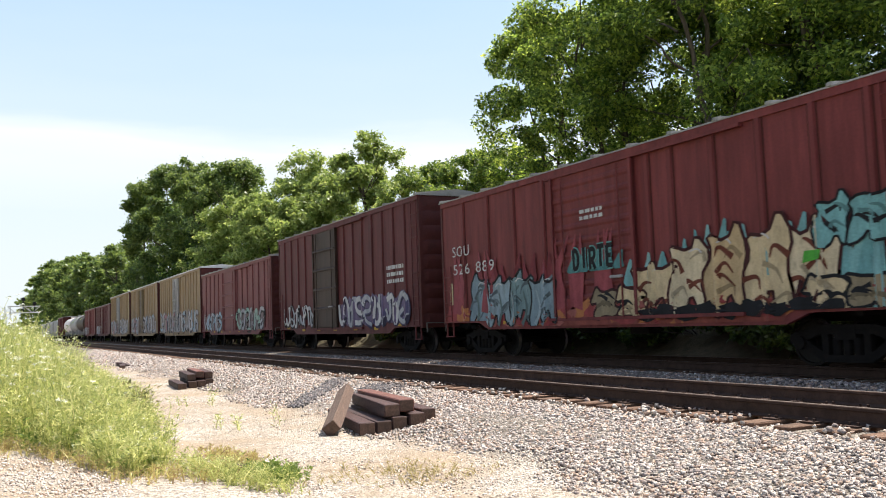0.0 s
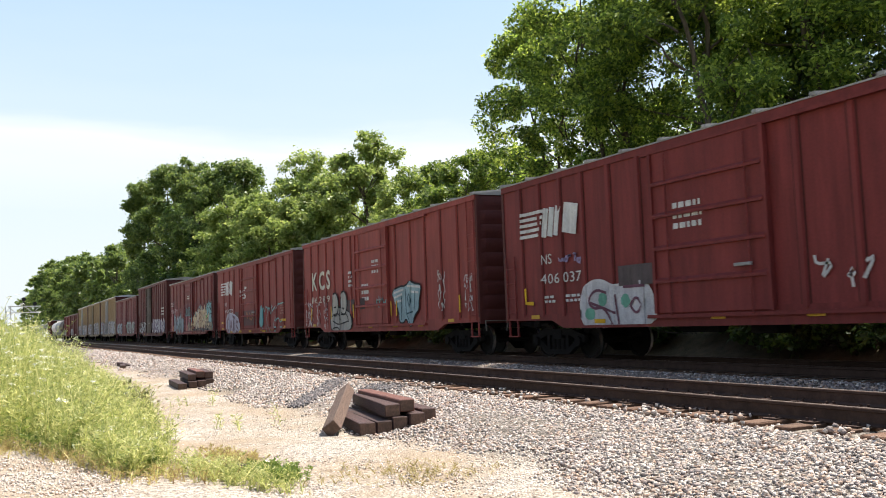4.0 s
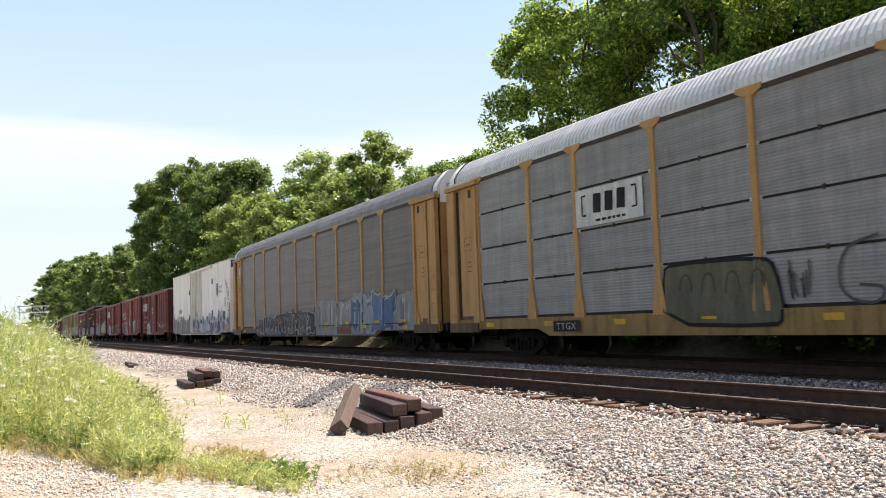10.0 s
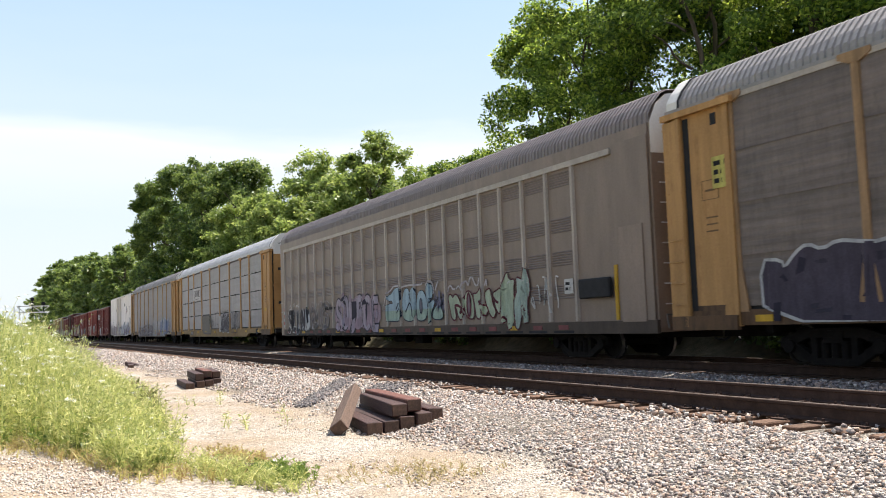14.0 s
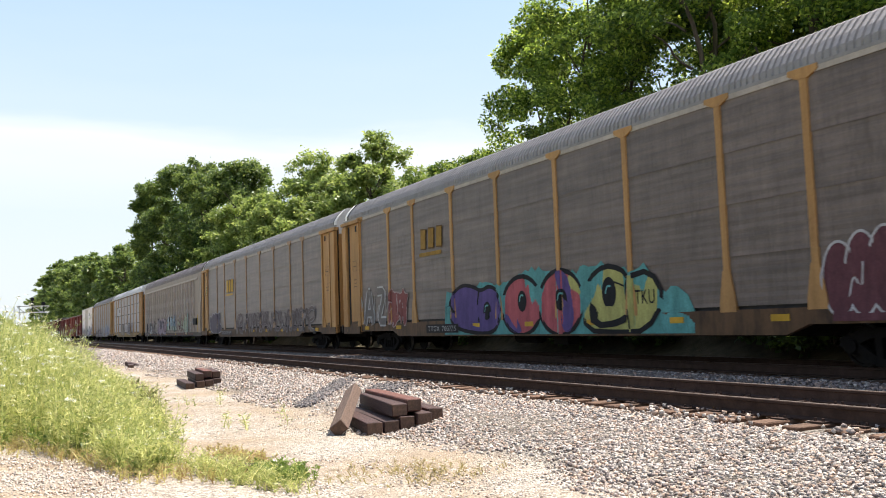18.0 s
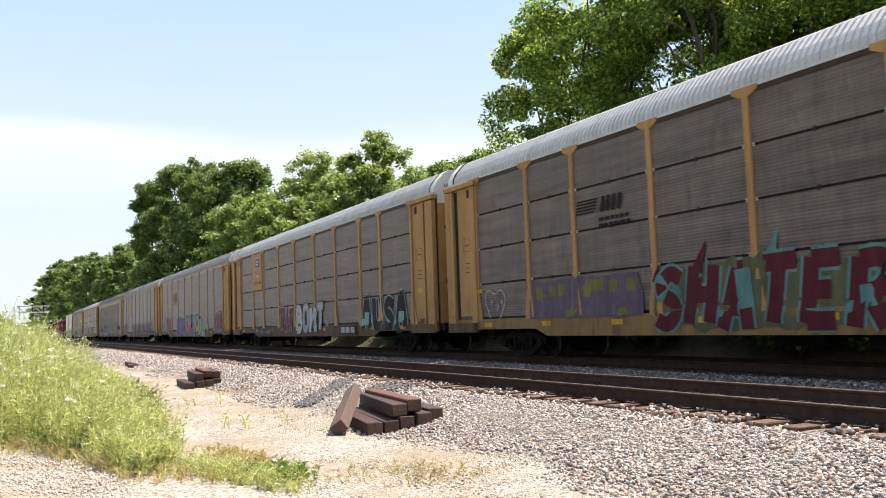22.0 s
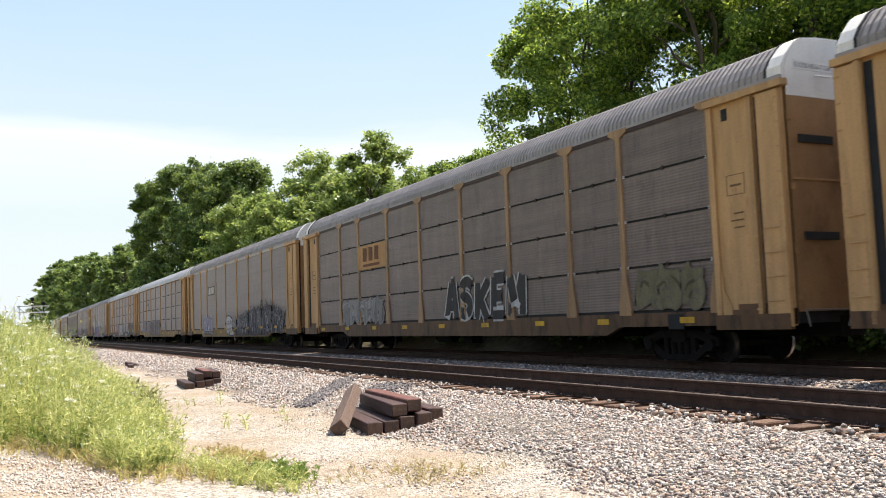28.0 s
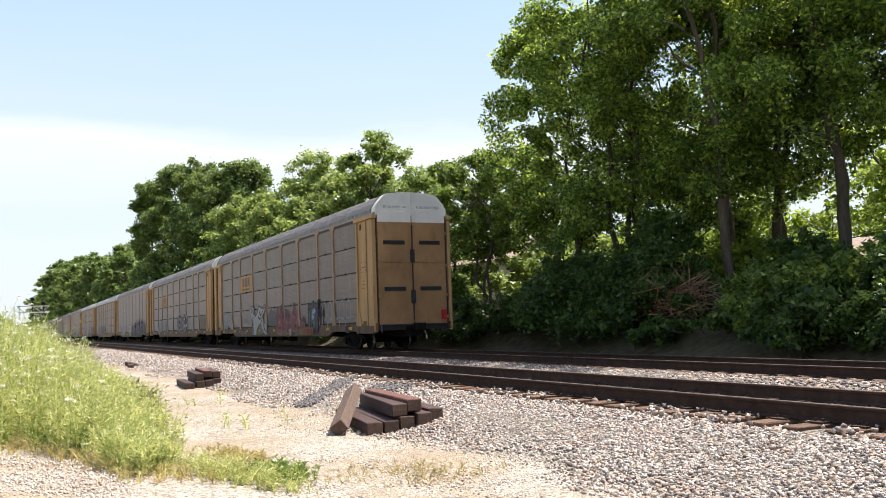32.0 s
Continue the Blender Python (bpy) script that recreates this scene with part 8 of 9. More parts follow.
def brown_autorack(centre):
    car = new_car(centre, "brown-grey autorack with pale posts and pastel graffiti", "autorack")
    B, PM = PAINT["brown_rack"], PAINT["brown_post"]
    part("body", Shape().box(-1.46, 1.47, -HALF + 0.06, HALF - 0.06, 0.62, 4.6), B, car, "brown-grey sheet side")
    part("roof", ROOFS["roof_brown"], None, car, "rounded corrugated roof")
    part("top_band", Shape().box(-1.475, 1.475, -HALF + 0.05, HALF - 0.05, 4.6, 4.985), B, car)
    part("top_rail", Shape().box(-1.53, -1.46, -HALF + 1.3, HALF - 0.1, 4.55, 4.68), PM, car, "pale top rail")
    me = Shape().prism([(-1.53, -0.04), (-1.53, 0.04), (-1.46, 0.06), (-1.46, -0.06)], 2, 0.9, 4.55).mesh("post", PM)
    ds = [0.19 + 1.139 * k for k in range(22)]
    for d in ds:
        part("post", me, None, car, at=pose(0, HALF - d, 0))
    vent = Shape()
    for k in range(6):
        vent.prism([(-1.472, k * 0.06), (-1.460, k * 0.06 - 0.02), (-1.458, k * 0.06 + 0.03)], 1, -0.42, 0.42)
    vme = vent.mesh("louvre", PAINT["panel_c"])
    for k in range(21):
        for z in (1.45, 2.25, 3.05, 4.15):
            part("louvre", vme, None, car, at=pose(0, HALF - (ds[k] + 0.56), z))
    for sx in (-1, 1):
        a, b = sorted((sx * 1.42, sx * 1.51))
        part("side_sill", Shape().box(a, b, -HALF, HALF, 0.6, 0.88), PAINT["brown_grime"], car, "grimy brown sill")
    for k in range(21):
        d = ds[k] + 0.56
        col = PAINT["yellow_bright"] if k % 4 == 2 else PAINT["red_c"]
        part("reflector", Shape().box(-1.522, -1.51, HALF - d - 0.2, HALF - d + 0.2, 0.70, 0.81), col, car)
        # black strips on the sill put the shade of its cut-outs into colour
        part("sill_pocket", Shape().box(-1.514, -1.509, HALF - d - 0.42, HALF - d + 0.42, 0.62, 0.68), M["black"], car)
    a, b = -HALF + 0.06, -HALF + 1.25
    part("end_panel", Shape().box(-1.50, -1.45, a, b, 0.62, 4.75), B, car, "plain brown end panel")
    part("inset_door", Shape().box(-1.525, -1.50, a + 0.25, b - 0.15, 0.85, 2.9), B, car)
    part("pocket", Shape().cbox(-1.62, -1.5, a + 1.35, a + 2.5, 1.4, 1.85, 0.03), M["black"], car)
    part("corner_strip", Shape().box(-1.53, -1.50, a + 1.15, a + 1.25, 0.9, 2.1), PAINT["yellow_bright"], car)
    front = Shape().box(-1.46, 1.46, HALF - 0.06, HALF + 0.6, 0.62, 4.985)
    part("front_section", front, B, car, "plain brown front section")
    roof_me = roof_band("front_roof", PAINT["roof_brown"], HALF - 0.05, HALF + 0.6, 1.0)
    part("front_roof", roof_me, None, car)
    for z in (1.25, 1.7, 2.15, 2.6):
        part("grab_iron", Shape().tube((-1.52, HALF + 0.12, z), (-1.52, HALF + 0.5, z), 0.014, 6), PM, car)
    for k in range(6):
        part("marker_stripe", Shape().box(-1.466, -1.461, HALF + 0.1, HALF + 0.18, 0.95 + 0.16 * k, 1.09 + 0.16 * k), spray((0.40, 0.05, 0.05)) if k % 2 else spray((0.55, 0.53, 0.52)), car)
    end_doors_brown(car, -1, 0.0)
    end_doors_brown(car, 1, 0.6)
    running_gear(car, HALF, 10.1, 0.36, 0.6)
    p = Paint(HALF, lambda y: 1.535 if any(abs((HALF - y) - q) < 0.06 for q in ds) else 1.475, sill=(0.91, 1.512))
    p.piece(0.6, 0.7, 3.95, 1.85, 5, [(0.03, 0.03, 0.035)], (0.55, 0.54, 0.53), None, 301, 0.28, word="SLUNA")
    p.scrawl(0.8, 1.85, 2.4, 2.1, 6, WHITE, 0.03, 302)
    p.piece(4.0, 0.85, 6.4, 2.0, 4, [(0.25, 0.2, 0.17)], (0.42, 0.38, 0.38), None, 303, 0.18)
    p.piece(7.3, 0.75, 12.0, 2.1, 6, [(0.44, 0.36, 0.41), (0.40, 0.34, 0.40)], (0.05, 0.045, 0.06), [(0.38, 0.27, 0.31), (0.34, 0.25, 0.29)], 305, 0.3, base=2, word="SOURCE", shine=(0.5, 0.46, 0.48))
    # fat soft letters, blue above and mint below
    p.begin("graffiti")
    for pts in ([(12.75, 1.96), (13.08, 1.99), (13.3, 2.15), (13.58, 2.2), (13.89, 2.2), (13.89, 1.53), (13.93, 1.06), (12.97, 1.06), (12.51, 1.1), (12.49, 1.45), (12.7, 1.63), (13.02, 1.68), (13.22, 1.64), (13.11, 1.79), (12.79, 1.76)], [(14.02, 1.86), (14.23, 2.15), (14.52, 2.12), (14.58, 1.96), (14.81, 2.17), (15.08, 2.15), (15.1, 1.7), (15.06, 1.03), (14.03, 1.06), (13.99, 1.53)], [(15.14, 1.65), (15.27, 1.96), (15.57, 2.04), (15.84, 1.87), (15.96, 1.56), (15.95, 1.22), (15.71, 1.04), (15.16, 1.04), (15.12, 1.34)], [(15.83, 2.02), (15.97, 2.21), (16.18, 2.23), (16.37, 2.09), (16.36, 1.84), (16.2, 1.64), (16.07, 1.56), (16.38, 1.69), (16.5, 1.66), (16.36, 1.42), (16.22, 1.26), (16.21, 0.95), (16.02, 0.96), (16.0, 1.43)], [(16.29, 1.27), (16.48, 1.45), (16.71, 1.49), (16.99, 1.42), (17.1, 1.06), (16.33, 1.06)]):
        p.shape(pts, (0.37, 0.47, 0.39), (0.03, 0.04, 0.065), 0.035, 2, 2)
        top = above(soft_line(pts, 2, True), 1.42)
        if len(top) > 2:
            p.fill(top, (0.37, 0.48, 0.54), 3.2)
    p.oval(15.50, 1.52, 0.10, 0.24, (0.20, 0.19, 0.22), (0.03, 0.04, 0.065), 0.05, 5)
    for run in ([(14.27, 1.35), (14.47, 1.55), (14.62, 1.68), (14.75, 1.49), (14.78, 1.18)], [(13.48, 1.46), (13.7, 1.71), (13.76, 1.54), (13.51, 1.34)], [(13.89, 2.15), (13.9, 1.77)], [(14.58, 1.96), (14.68, 1.72)], [(16.12, 1.47), (16.17, 1.7), (16.26, 1.74)]):
        p.ribbon(soft_line(run), (0.07, 0.05), (0.03, 0.04, 0.065), 5)
    p.scrawl(16.52, 1.2, 17.22, 1.95, 14, (0.22, 0.22, 0.32), 0.04, 308, 4)
    # the pale green word with dark red edges
    p.begin("graffiti")
    for pts in ([(17.4, 1.74), (17.62, 1.83), (17.73, 1.68), (17.87, 1.81), (18.07, 1.75), (18.24, 1.48), (18.37, 1.36), (18.5, 1.15), (18.25, 1.01), (18.08, 1.07), (17.94, 1.38), (17.84, 1.44), (17.96, 1.02), (17.63, 1.03), (17.53, 1.4)], [(18.44, 1.63), (18.6, 1.85), (18.83, 1.85), (18.98, 1.69), (19.06, 1.4), (19.06, 1.11), (18.9, 1.03), (18.63, 1.07), (18.48, 1.28)], [(18.98, 1.8), (19.22, 1.74), (19.45, 1.94), (19.59, 1.87), (19.56, 1.54), (19.49, 1.44), (19.81, 1.39), (19.88, 1.25), (19.66, 1.07), (19.54, 1.27), (19.41, 1.43), (19.45, 1.03), (19.16, 1.04), (19.1, 1.36)], [(19.66, 1.74), (19.85, 1.85), (20.01, 1.87), (20.07, 1.65), (20.16, 1.37), (20.3, 1.23), (20.21, 1.07), (20.06, 1.04), (19.84, 1.29), (19.74, 1.46)], [(20.13, 1.74), (20.38, 1.79), (20.54, 1.87), (20.63, 1.73), (20.51, 1.09), (20.3, 1.26), (20.21, 1.5)]):
        p.shape(pts, (0.43, 0.49, 0.36), (0.12, 0.03, 0.045), 0.045, 2, 2)
    p.oval(18.76, 1.45, 0.11, 0.34, (0.22, 0.16, 0.18), (0.12, 0.03, 0.045), 0.08, 5)
    for run in ([(17.84, 1.44), (17.99, 1.47), (18.26, 1.4), (18.29, 1.25), (18.14, 1.22), (18.25, 1.33)], [(19.33, 1.49), (19.37, 1.54), (19.4, 1.47), (19.34, 1.43)], [(20.2, 1.6), (20.25, 1.52), (20.45, 1.45)]):
        p.ribbon(soft_line(run), (0.09, 0.06), (0.12, 0.03, 0.045), 5)
    for run in ([(17.44, 1.88), (17.5, 2.03), (17.64, 2.08), (17.78, 1.93), (17.91, 1.96)], [(17.98, 1.93), (18.14, 2.05), (18.32, 1.89)], [(18.35, 1.96), (18.49, 2.14), (18.67, 2.14), (18.75, 1.96), (18.84, 2.21), (18.98, 2.24), (19.08, 2.15), (19.18, 1.98), (19.35, 1.98), (19.39, 2.19)], [(19.72, 1.95), (19.83, 2.16), (19.84, 1.94)], [(12.38, 1.61), (12.63, 2.04), (12.8, 2.06), (13.14, 2.16), (13.23, 2.26), (13.71, 2.26), (13.85, 2.18), (14.05, 2.21), (14.74, 2.24), (15.09, 2.21), (15.55, 2.2), (15.65, 2.25)], [(15.87, 2.15), (16.04, 2.29), (16.31, 2.27), (16.45, 2.12), (16.44, 1.87)], [(16.57, 1.97), (16.68, 2.14), (16.78, 2.24)]):
        p.ribbon(soft_line(run), 0.055, (0.50, 0.46, 0.47), 5)
    p.wild(20.64, 0.8, 22.0, lambda d: 2.1, 2, [(0.43, 0.49, 0.36), (0.38, 0.46, 0.40)], (0.12, 0.03, 0.045), 313, 0.04, 2, None, WHITE)
    p.scrawl(22.0, 1.0, 23.4, 2.1, 5, WHITE, 0.04, 311)
    p.quad(23.6, 1.55, 24.05, 1.9, WHITE, 2)
    p.bars(23.65, 1.6, 24.0, 1.85, 2, BLACK, 3)
    p.bars(6.0, 1.6, 7.2, 1.8, 1, BLACK, 2)
    p.done("graffiti", car, "pastel pink, mint and black graffiti")


def end_doors_brown(car, sg, out):
    e = sg * (HALF + out)
    prof = [(-1.44, 0.7), (1.44, 0.7), (1.44, 5.0), (1.25, 5.4), (0.95, 5.63), (0, 5.77), (-0.95, 5.63), (-1.25, 5.4), (-1.44, 5.0)]
    door = part("end_door", Shape().prism(prof, 1, min(e, e - sg * 0.08), max(e, e - sg * 0.08)), PAINT["brown_rack"], car, "brown end door")
    prof = [(-1.44, 4.35), (1.44, 4.35), (1.44, 5.0), (1.25, 5.4), (0.95, 5.63), (0, 5.77), (-0.95, 5.63), (-1.25, 5.4), (-1.44, 5.0)]
    part("white_top", Shape().prism(prof, 1, min(e, e + sg * 0.006), max(e, e + sg * 0.006)), PAINT["door_white"], door, "white upper door panel")
    s = Shape()
    for k in range(8):
        s.tube((-1.3, e + sg * 0.06, 1.2 + k * 0.42), (-0.85, e + sg * 0.06, 1.2 + k * 0.42), 0.014, 6)
    part("grab_iron", s, PAINT["roof_light"], door)
    part("latch_box", Shape().box(-0.9, 0.1, min(e, e + sg * 0.08), max(e, e + sg * 0.08), 4.6, 4.75), M["black"], door)


brown_autorack(-136.2)


# ---- tie piles beside the track ----
def loose_tie(x, y, z, rx, ry, rz, mat="tie_creosote", length=2.55, seed=1, label="dark creosoted wooden railway tie"):
    me = tie_mesh("wooden_tie", [M[mat], M["tie_end"]], length, 0.23, 0.18, seed)
    ob = new("wooden_tie", me)
    ob.matrix_basis = pose(x, y, z, rx, ry, rz)
    return tagged(ob, label, "railway tie", "loose railway ties")


# ---- trees ----
def leaves_mesh(centres, radii, per, size, seed, squash=0.75, droop=0.35, single=False):
    """Small leaves in loose clumps about the given centres: a folded pair of triangles, or one, a leaf."""
    r = np.random.default_rng(seed)
    n = len(centres)
    idx = np.repeat(np.arange(n), per)
    m = len(idx)
    d = r.normal(size=(m, 3))
    if single:
        d *= 0.5
    else:
        d *= (np.minimum(1.0, 0.95 / np.linalg.norm(d, axis=1)) * r.uniform(0.5, 1.0, m))[:, None]
    p = np.asarray(centres)[idx] + d * np.asarray(radii)[idx][:, None] * np.array([1, 1, squash])
    nrm = r.normal(size=(m, 3)) * 0.8 + np.array([0, 0, 0.7]) + d * 0.3
    nrm /= np.linalg.norm(nrm, axis=1, keepdims=True)
    t = r.normal(size=(m, 3)) - np.array([0, 0, droop])
    t -= (t * nrm).sum(1, keepdims=True) * nrm
    t /= np.linalg.norm(t, axis=1, keepdims=True)
    b = np.cross(nrm, t)
    s = (size * r.uniform(0.5, 1.4, m))[:, None]
    k = np.arange(m)[:, None]
    if single:
        v = np.stack([p - t * s * 0.5, p + b * s * 0.55, p + t * s * 0.5 - b * s * 0.3], 1).reshape(-1, 3)
        return v, k * 3 + np.array([[0, 1, 2]])
    e0, e1 = p + b * s * 0.3 + nrm * s * 0.1, p - b * s * 0.3 + nrm * s * 0.1
    v = np.stack([p - t * s * 0.5, e0, p + t * s * 0.6, e1], 1).reshape(-1, 3)
    f = np.concatenate([k * 4 + np.array([[0, 1, 2]]), k * 4 + np.array([[0, 2, 3]])])
    return v, f


def limb(s, p, q, r0, r1, r, bends=3):
    """A bent, tapering limb swept as one skin."""
    p, q = Vector(p), Vector(q)
    path = [p]
    for k in range(1, bends + 1):
        wob = Vector((r.uniform(-1, 1), r.uniform(-1, 1), r.uniform(-0.3, 0.6))) * (q - p).length * 0.05
        path.append(p.lerp(q, k / bends) + (wob if k < bends else Vector()))
    fine = [path[0]]
    for a, b in zip(path, path[1:]):
        fine += [a.lerp(b, 0.3), a.lerp(b, 0.7)] if r0 > 0.05 else [b]
    if r0 > 0.05:
        fine.append(path[-1])
    n = 8 if r0 > 0.1 else 6 if r0 > 0.05 else 4
    side = (q - p).normalized().orthogonal().normalized()
    v = []
    for k, c in enumerate(fine):
        d = (fine[min(k + 1, len(fine) - 1)] - fine[max(k - 1, 0)]).normalized()
        a = (side - d * side.dot(d)).normalized()
        b = d.cross(a)
        rr = (r0 + (r1 - r0) * k / (len(fine) - 1)) * (1 + 0.25 * max(0.0, 1 - k * 0.7) * (r0 > 0.1))
        v += [tuple(c + (a * math.cos(6.2832 * j / n) + b * math.sin(6.2832 * j / n)) * rr * r.uniform(0.9, 1.1)) for j in range(n)]
    f = [(k * n + j, k * n + (j + 1) % n, (k + 1) * n + (j + 1) % n, (k + 1) * n + j) for k in range(len(fine) - 1) for j in range(n)]
    s.add(v, f)


def tree(x, y, height, width, seed, leaf="leaf", crown_from=0.3, clumps=150, per=170, size=0.19, fork=1, lean=(0, 0), z=None, trunk_r=None, label="tall broadleaf tree in full green leaf", lobes=17, single=False, fill=0.45, flat=0.8, split=0.0, tuft=(0.03, 0.065)):
    r = random.Random(seed)
    g = ground_z(x, y) if z is None else z
    t = empty("tree", pose(x, y, g), label=label, category="tree", group="trees along the railway")
    R = trunk_r or height * 0.017
    wood = Shape()
    tops = []
    for k in range(fork):
        a = 2 * math.pi * k / max(1, fork) + r.random()
        off = 0.0 if fork == 1 else width * 0.13
        q = Vector((lean[0] + off * math.cos(a), lean[1] + off * math.sin(a), height * (0.62 + 0.1 * r.random())))
        if split:
            limb(wood, (0, 0, split - 0.15), q, R * 0.72, R * 0.25, r, 6)
        else:
            limb(wood, (0.0 if fork == 1 else 0.12 * math.cos(a), 0.0 if fork == 1 else 0.12 * math.sin(a), -0.3), q, R, R * 0.35, r, 6)
        tops.append(q)
    if split:
        limb(wood, (0, 0, -0.3), (0, 0, split), R, R * 0.9, r, 2)
    # lobes of the crown
    cs, rs = [], []
    lobe = []
    for k in range(lobes):
        a = 2 * math.pi * (k * 0.382 + r.random() * 0.2)
        h = crown_from + (1 - crown_from) * ((k + 0.5) / lobes)
        prof = math.sin(math.pi * min(1.0, max(0.08, (h - crown_from) / (1.02 - crown_from))) ** flat) ** 0.55
        rr = width * 0.5 * prof * r.uniform(0.30, 0.85)
        c = Vector((lean[0] * h + rr * math.cos(a), lean[1] * h + rr * math.sin(a), height * h * 0.96))
        w = width * r.uniform(0.12, 0.24)
        lobe.append((c, w))
        base = tops[k % len(tops)]
        j = Vector(base) * min(0.95, max(0.4, (h - 0.12) / 0.66))
        limb(wood, j, c, R * 0.32, R * 0.06, r, 4)
    for _ in range(clumps):
        c, w = r.choice(lobe)
        d = Vector((r.gauss(0, 1), r.gauss(0, 1), r.gauss(0, 1))).normalized()
        q = c + Vector((d.x, d.y, d.z * 0.8)) * w * (r.uniform(0.7, 1.1) if r.random() > fill else r.uniform(0.1, 0.7))
        cs.append(tuple(q))
        rs.append(width * r.uniform(*tuft) + 0.12)
        if r.random() < 0.35:
            wood.tube(c.lerp(q, 0.15), q, 0.028, 4, r2=0.01)
    part("trunk", wood, M["bark"], t, "dark bark trunk with forking limbs", smooth=True)
    v, f = leaves_mesh(cs, rs, per, size, seed, single=single)
    link_mesh("crown", v, f, M[leaf], t, "ragged green crown")
    return t


def bush(x, y, w, h, seed, leaf="leaf_dark", clumps=40, per=150, size=0.13, label="dense green undergrowth shrub", z=None, single=False):
    r = random.Random(seed)
    g = ground_z(x, y) if z is None else z
    t = empty("shrub", pose(x, y, g - 0.05), label=label, category="shrub", group="undergrowth on the bank")
    cs, rs = [], []
    wood = Shape()
    for _ in range(clumps):
        a, q = r.uniform(0, 6.28), r.random() ** 0.5
        hh = h * (1 - q ** 2) ** 0.5 * r.uniform(0.25, 1.0)
        c = (w / 2 * q * math.cos(a), w / 2 * q * math.sin(a), max(0.15, hh))
        cs.append(c)
        rs.append(r.uniform(0.22, 0.42) * max(0.6, min(w, h) / 2.2))
        if r.random() < 0.5:
            wood.tube((c[0] * 0.25, c[1] * 0.25, 0), c, 0.022, 4, r2=0.008)
    part("branchwork", wood, M["bark"], t)
    v, f = leaves_mesh(cs, rs, per, size, seed, 0.8, single=single)
    link_mesh("foliage", v, f, M[leaf], t, "leafy branches")
    return t


# the tall trees on the bank beyond the tracks, nearest first
NEAR_TUFT = (0.045, 0.085)
tree(24.8, 19.9, 17.4, 11.2, 2, "leaf_mid", 0.25, 330, 200, 0.165, fork=2, trunk_r=0.21, fill=0.35, flat=0.8, split=2.2, tuft=NEAR_TUFT, lobes=28)
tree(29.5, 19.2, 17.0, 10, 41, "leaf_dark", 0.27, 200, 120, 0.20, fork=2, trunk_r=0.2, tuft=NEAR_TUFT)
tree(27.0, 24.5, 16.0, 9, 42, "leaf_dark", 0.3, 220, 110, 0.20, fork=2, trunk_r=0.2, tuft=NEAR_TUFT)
tree(31.5, 12.5, 18, 11, 1, "leaf", 0.15, 260, 130, 0.19, fork=2, trunk_r=0.3, tuft=NEAR_TUFT)
tree(22.4, 22.6, 16.0, 9.0, 3, "leaf_mid", 0.2, 230, 190, 0.16, fork=2, trunk_r=0.17, fill=0.2, flat=0.95, lean=(-0.6, 0.8), tuft=NEAR_TUFT, lobes=19)
tree(21.4, 27.0, 14.8, 8.6, 4, "leaf_mid", 0.17, 230, 190, 0.16, fork=3, trunk_r=0.12, lobes=20, fill=0.2, flat=1.05, tuft=NEAR_TUFT)
tree(21.9, 31.6, 12.7, 7.4, 5, "leaf_mid", 0.24, 220, 190, 0.16, fork=3, trunk_r=0.12, lobes=22, fill=0.2, flat=1.15, tuft=NEAR_TUFT)
tree(28.5, 29.0, 16, 9, 6, "leaf_dark", 0.2, 260, 70, 0.24)
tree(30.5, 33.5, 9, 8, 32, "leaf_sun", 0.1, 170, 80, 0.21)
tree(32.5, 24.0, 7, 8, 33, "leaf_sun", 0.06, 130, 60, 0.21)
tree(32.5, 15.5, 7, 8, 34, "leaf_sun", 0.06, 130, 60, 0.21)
# a lower, feathery group past the first crown
tree(20.6, 36.8, 7.8, 5.6, 8, "leaf", 0.36, 230, 90, 0.16, fork=3, trunk_r=0.09)
tree(21.8, 42.8, 8.0, 6.4, 9, "leaf", 0.14, 230, 90, 0.17, fork=2, trunk_r=0.11)
tree(24.5, 40.0, 8.0, 7.0, 35, "leaf", 0.34, 190, 70, 0.20)
tree(23.6, 50.5, 8.6, 8.0, 36, "leaf_pale", 0.10, 220, 90, 0.20)
# beyond the far house
for k, (x, y) in enumerate(((72.0, 52.0), (70.0, 63.0), (76.0, 44.0), (68.0, 74.0))):
    tree(x, y, 13.0, 12.0, 95 + k, "leaf_pale", 0.05, 150, 90, 0.34, single=True)
# the pale green group
tree(24.0, 59.6, 12.9, 7.0, 10, "leaf_pale", 0.12, 250, 115, 0.26, single=True)
tree(23.0, 65.0, 10.8, 9.0, 11, "leaf_pale", 0.1, 250, 115, 0.27, single=True)
tree(24.0, 71.0, 12.6, 11.0, 12, "leaf_pale", 0.1, 260, 115, 0.27, single=True)
tree(25.5, 82.0, 13.8, 9.0, 37, "leaf", 0.1, 240, 130, 0.27, single=True)
# the rounded bright crown in front of the dark ones
tree(19.8, 70.5, 10.3, 9.0, 13, "leaf_pale", 0.06, 300, 130, 0.24, single=True)
tree(20.2, 80.0, 12.0, 10.0, 38, "leaf_pale", 0.06, 300, 130, 0.27, single=True)
# the dark tall group
tree(22.0, 91.0, 17.4, 10.0, 14, "leaf_far", 0.08, 375, 175, 0.26, single=True)
tree(21.0, 104.0, 19.3, 10.5, 15, "leaf_far", 0.07, 375, 175, 0.28, single=True)
tree(20.5, 121.0, 22.2, 11.5, 16, "leaf_far", 0.05, 387, 175, 0.31, single=True)
tree(18.9, 134.0, 23.2, 9.0, 17, "leaf_far", 0.04, 387, 175, 0.32, single=True)
tree(21.5, 112.0, 16.0, 12, 39, "leaf_dark", 0.05, 160, 80, 0.45, single=True)
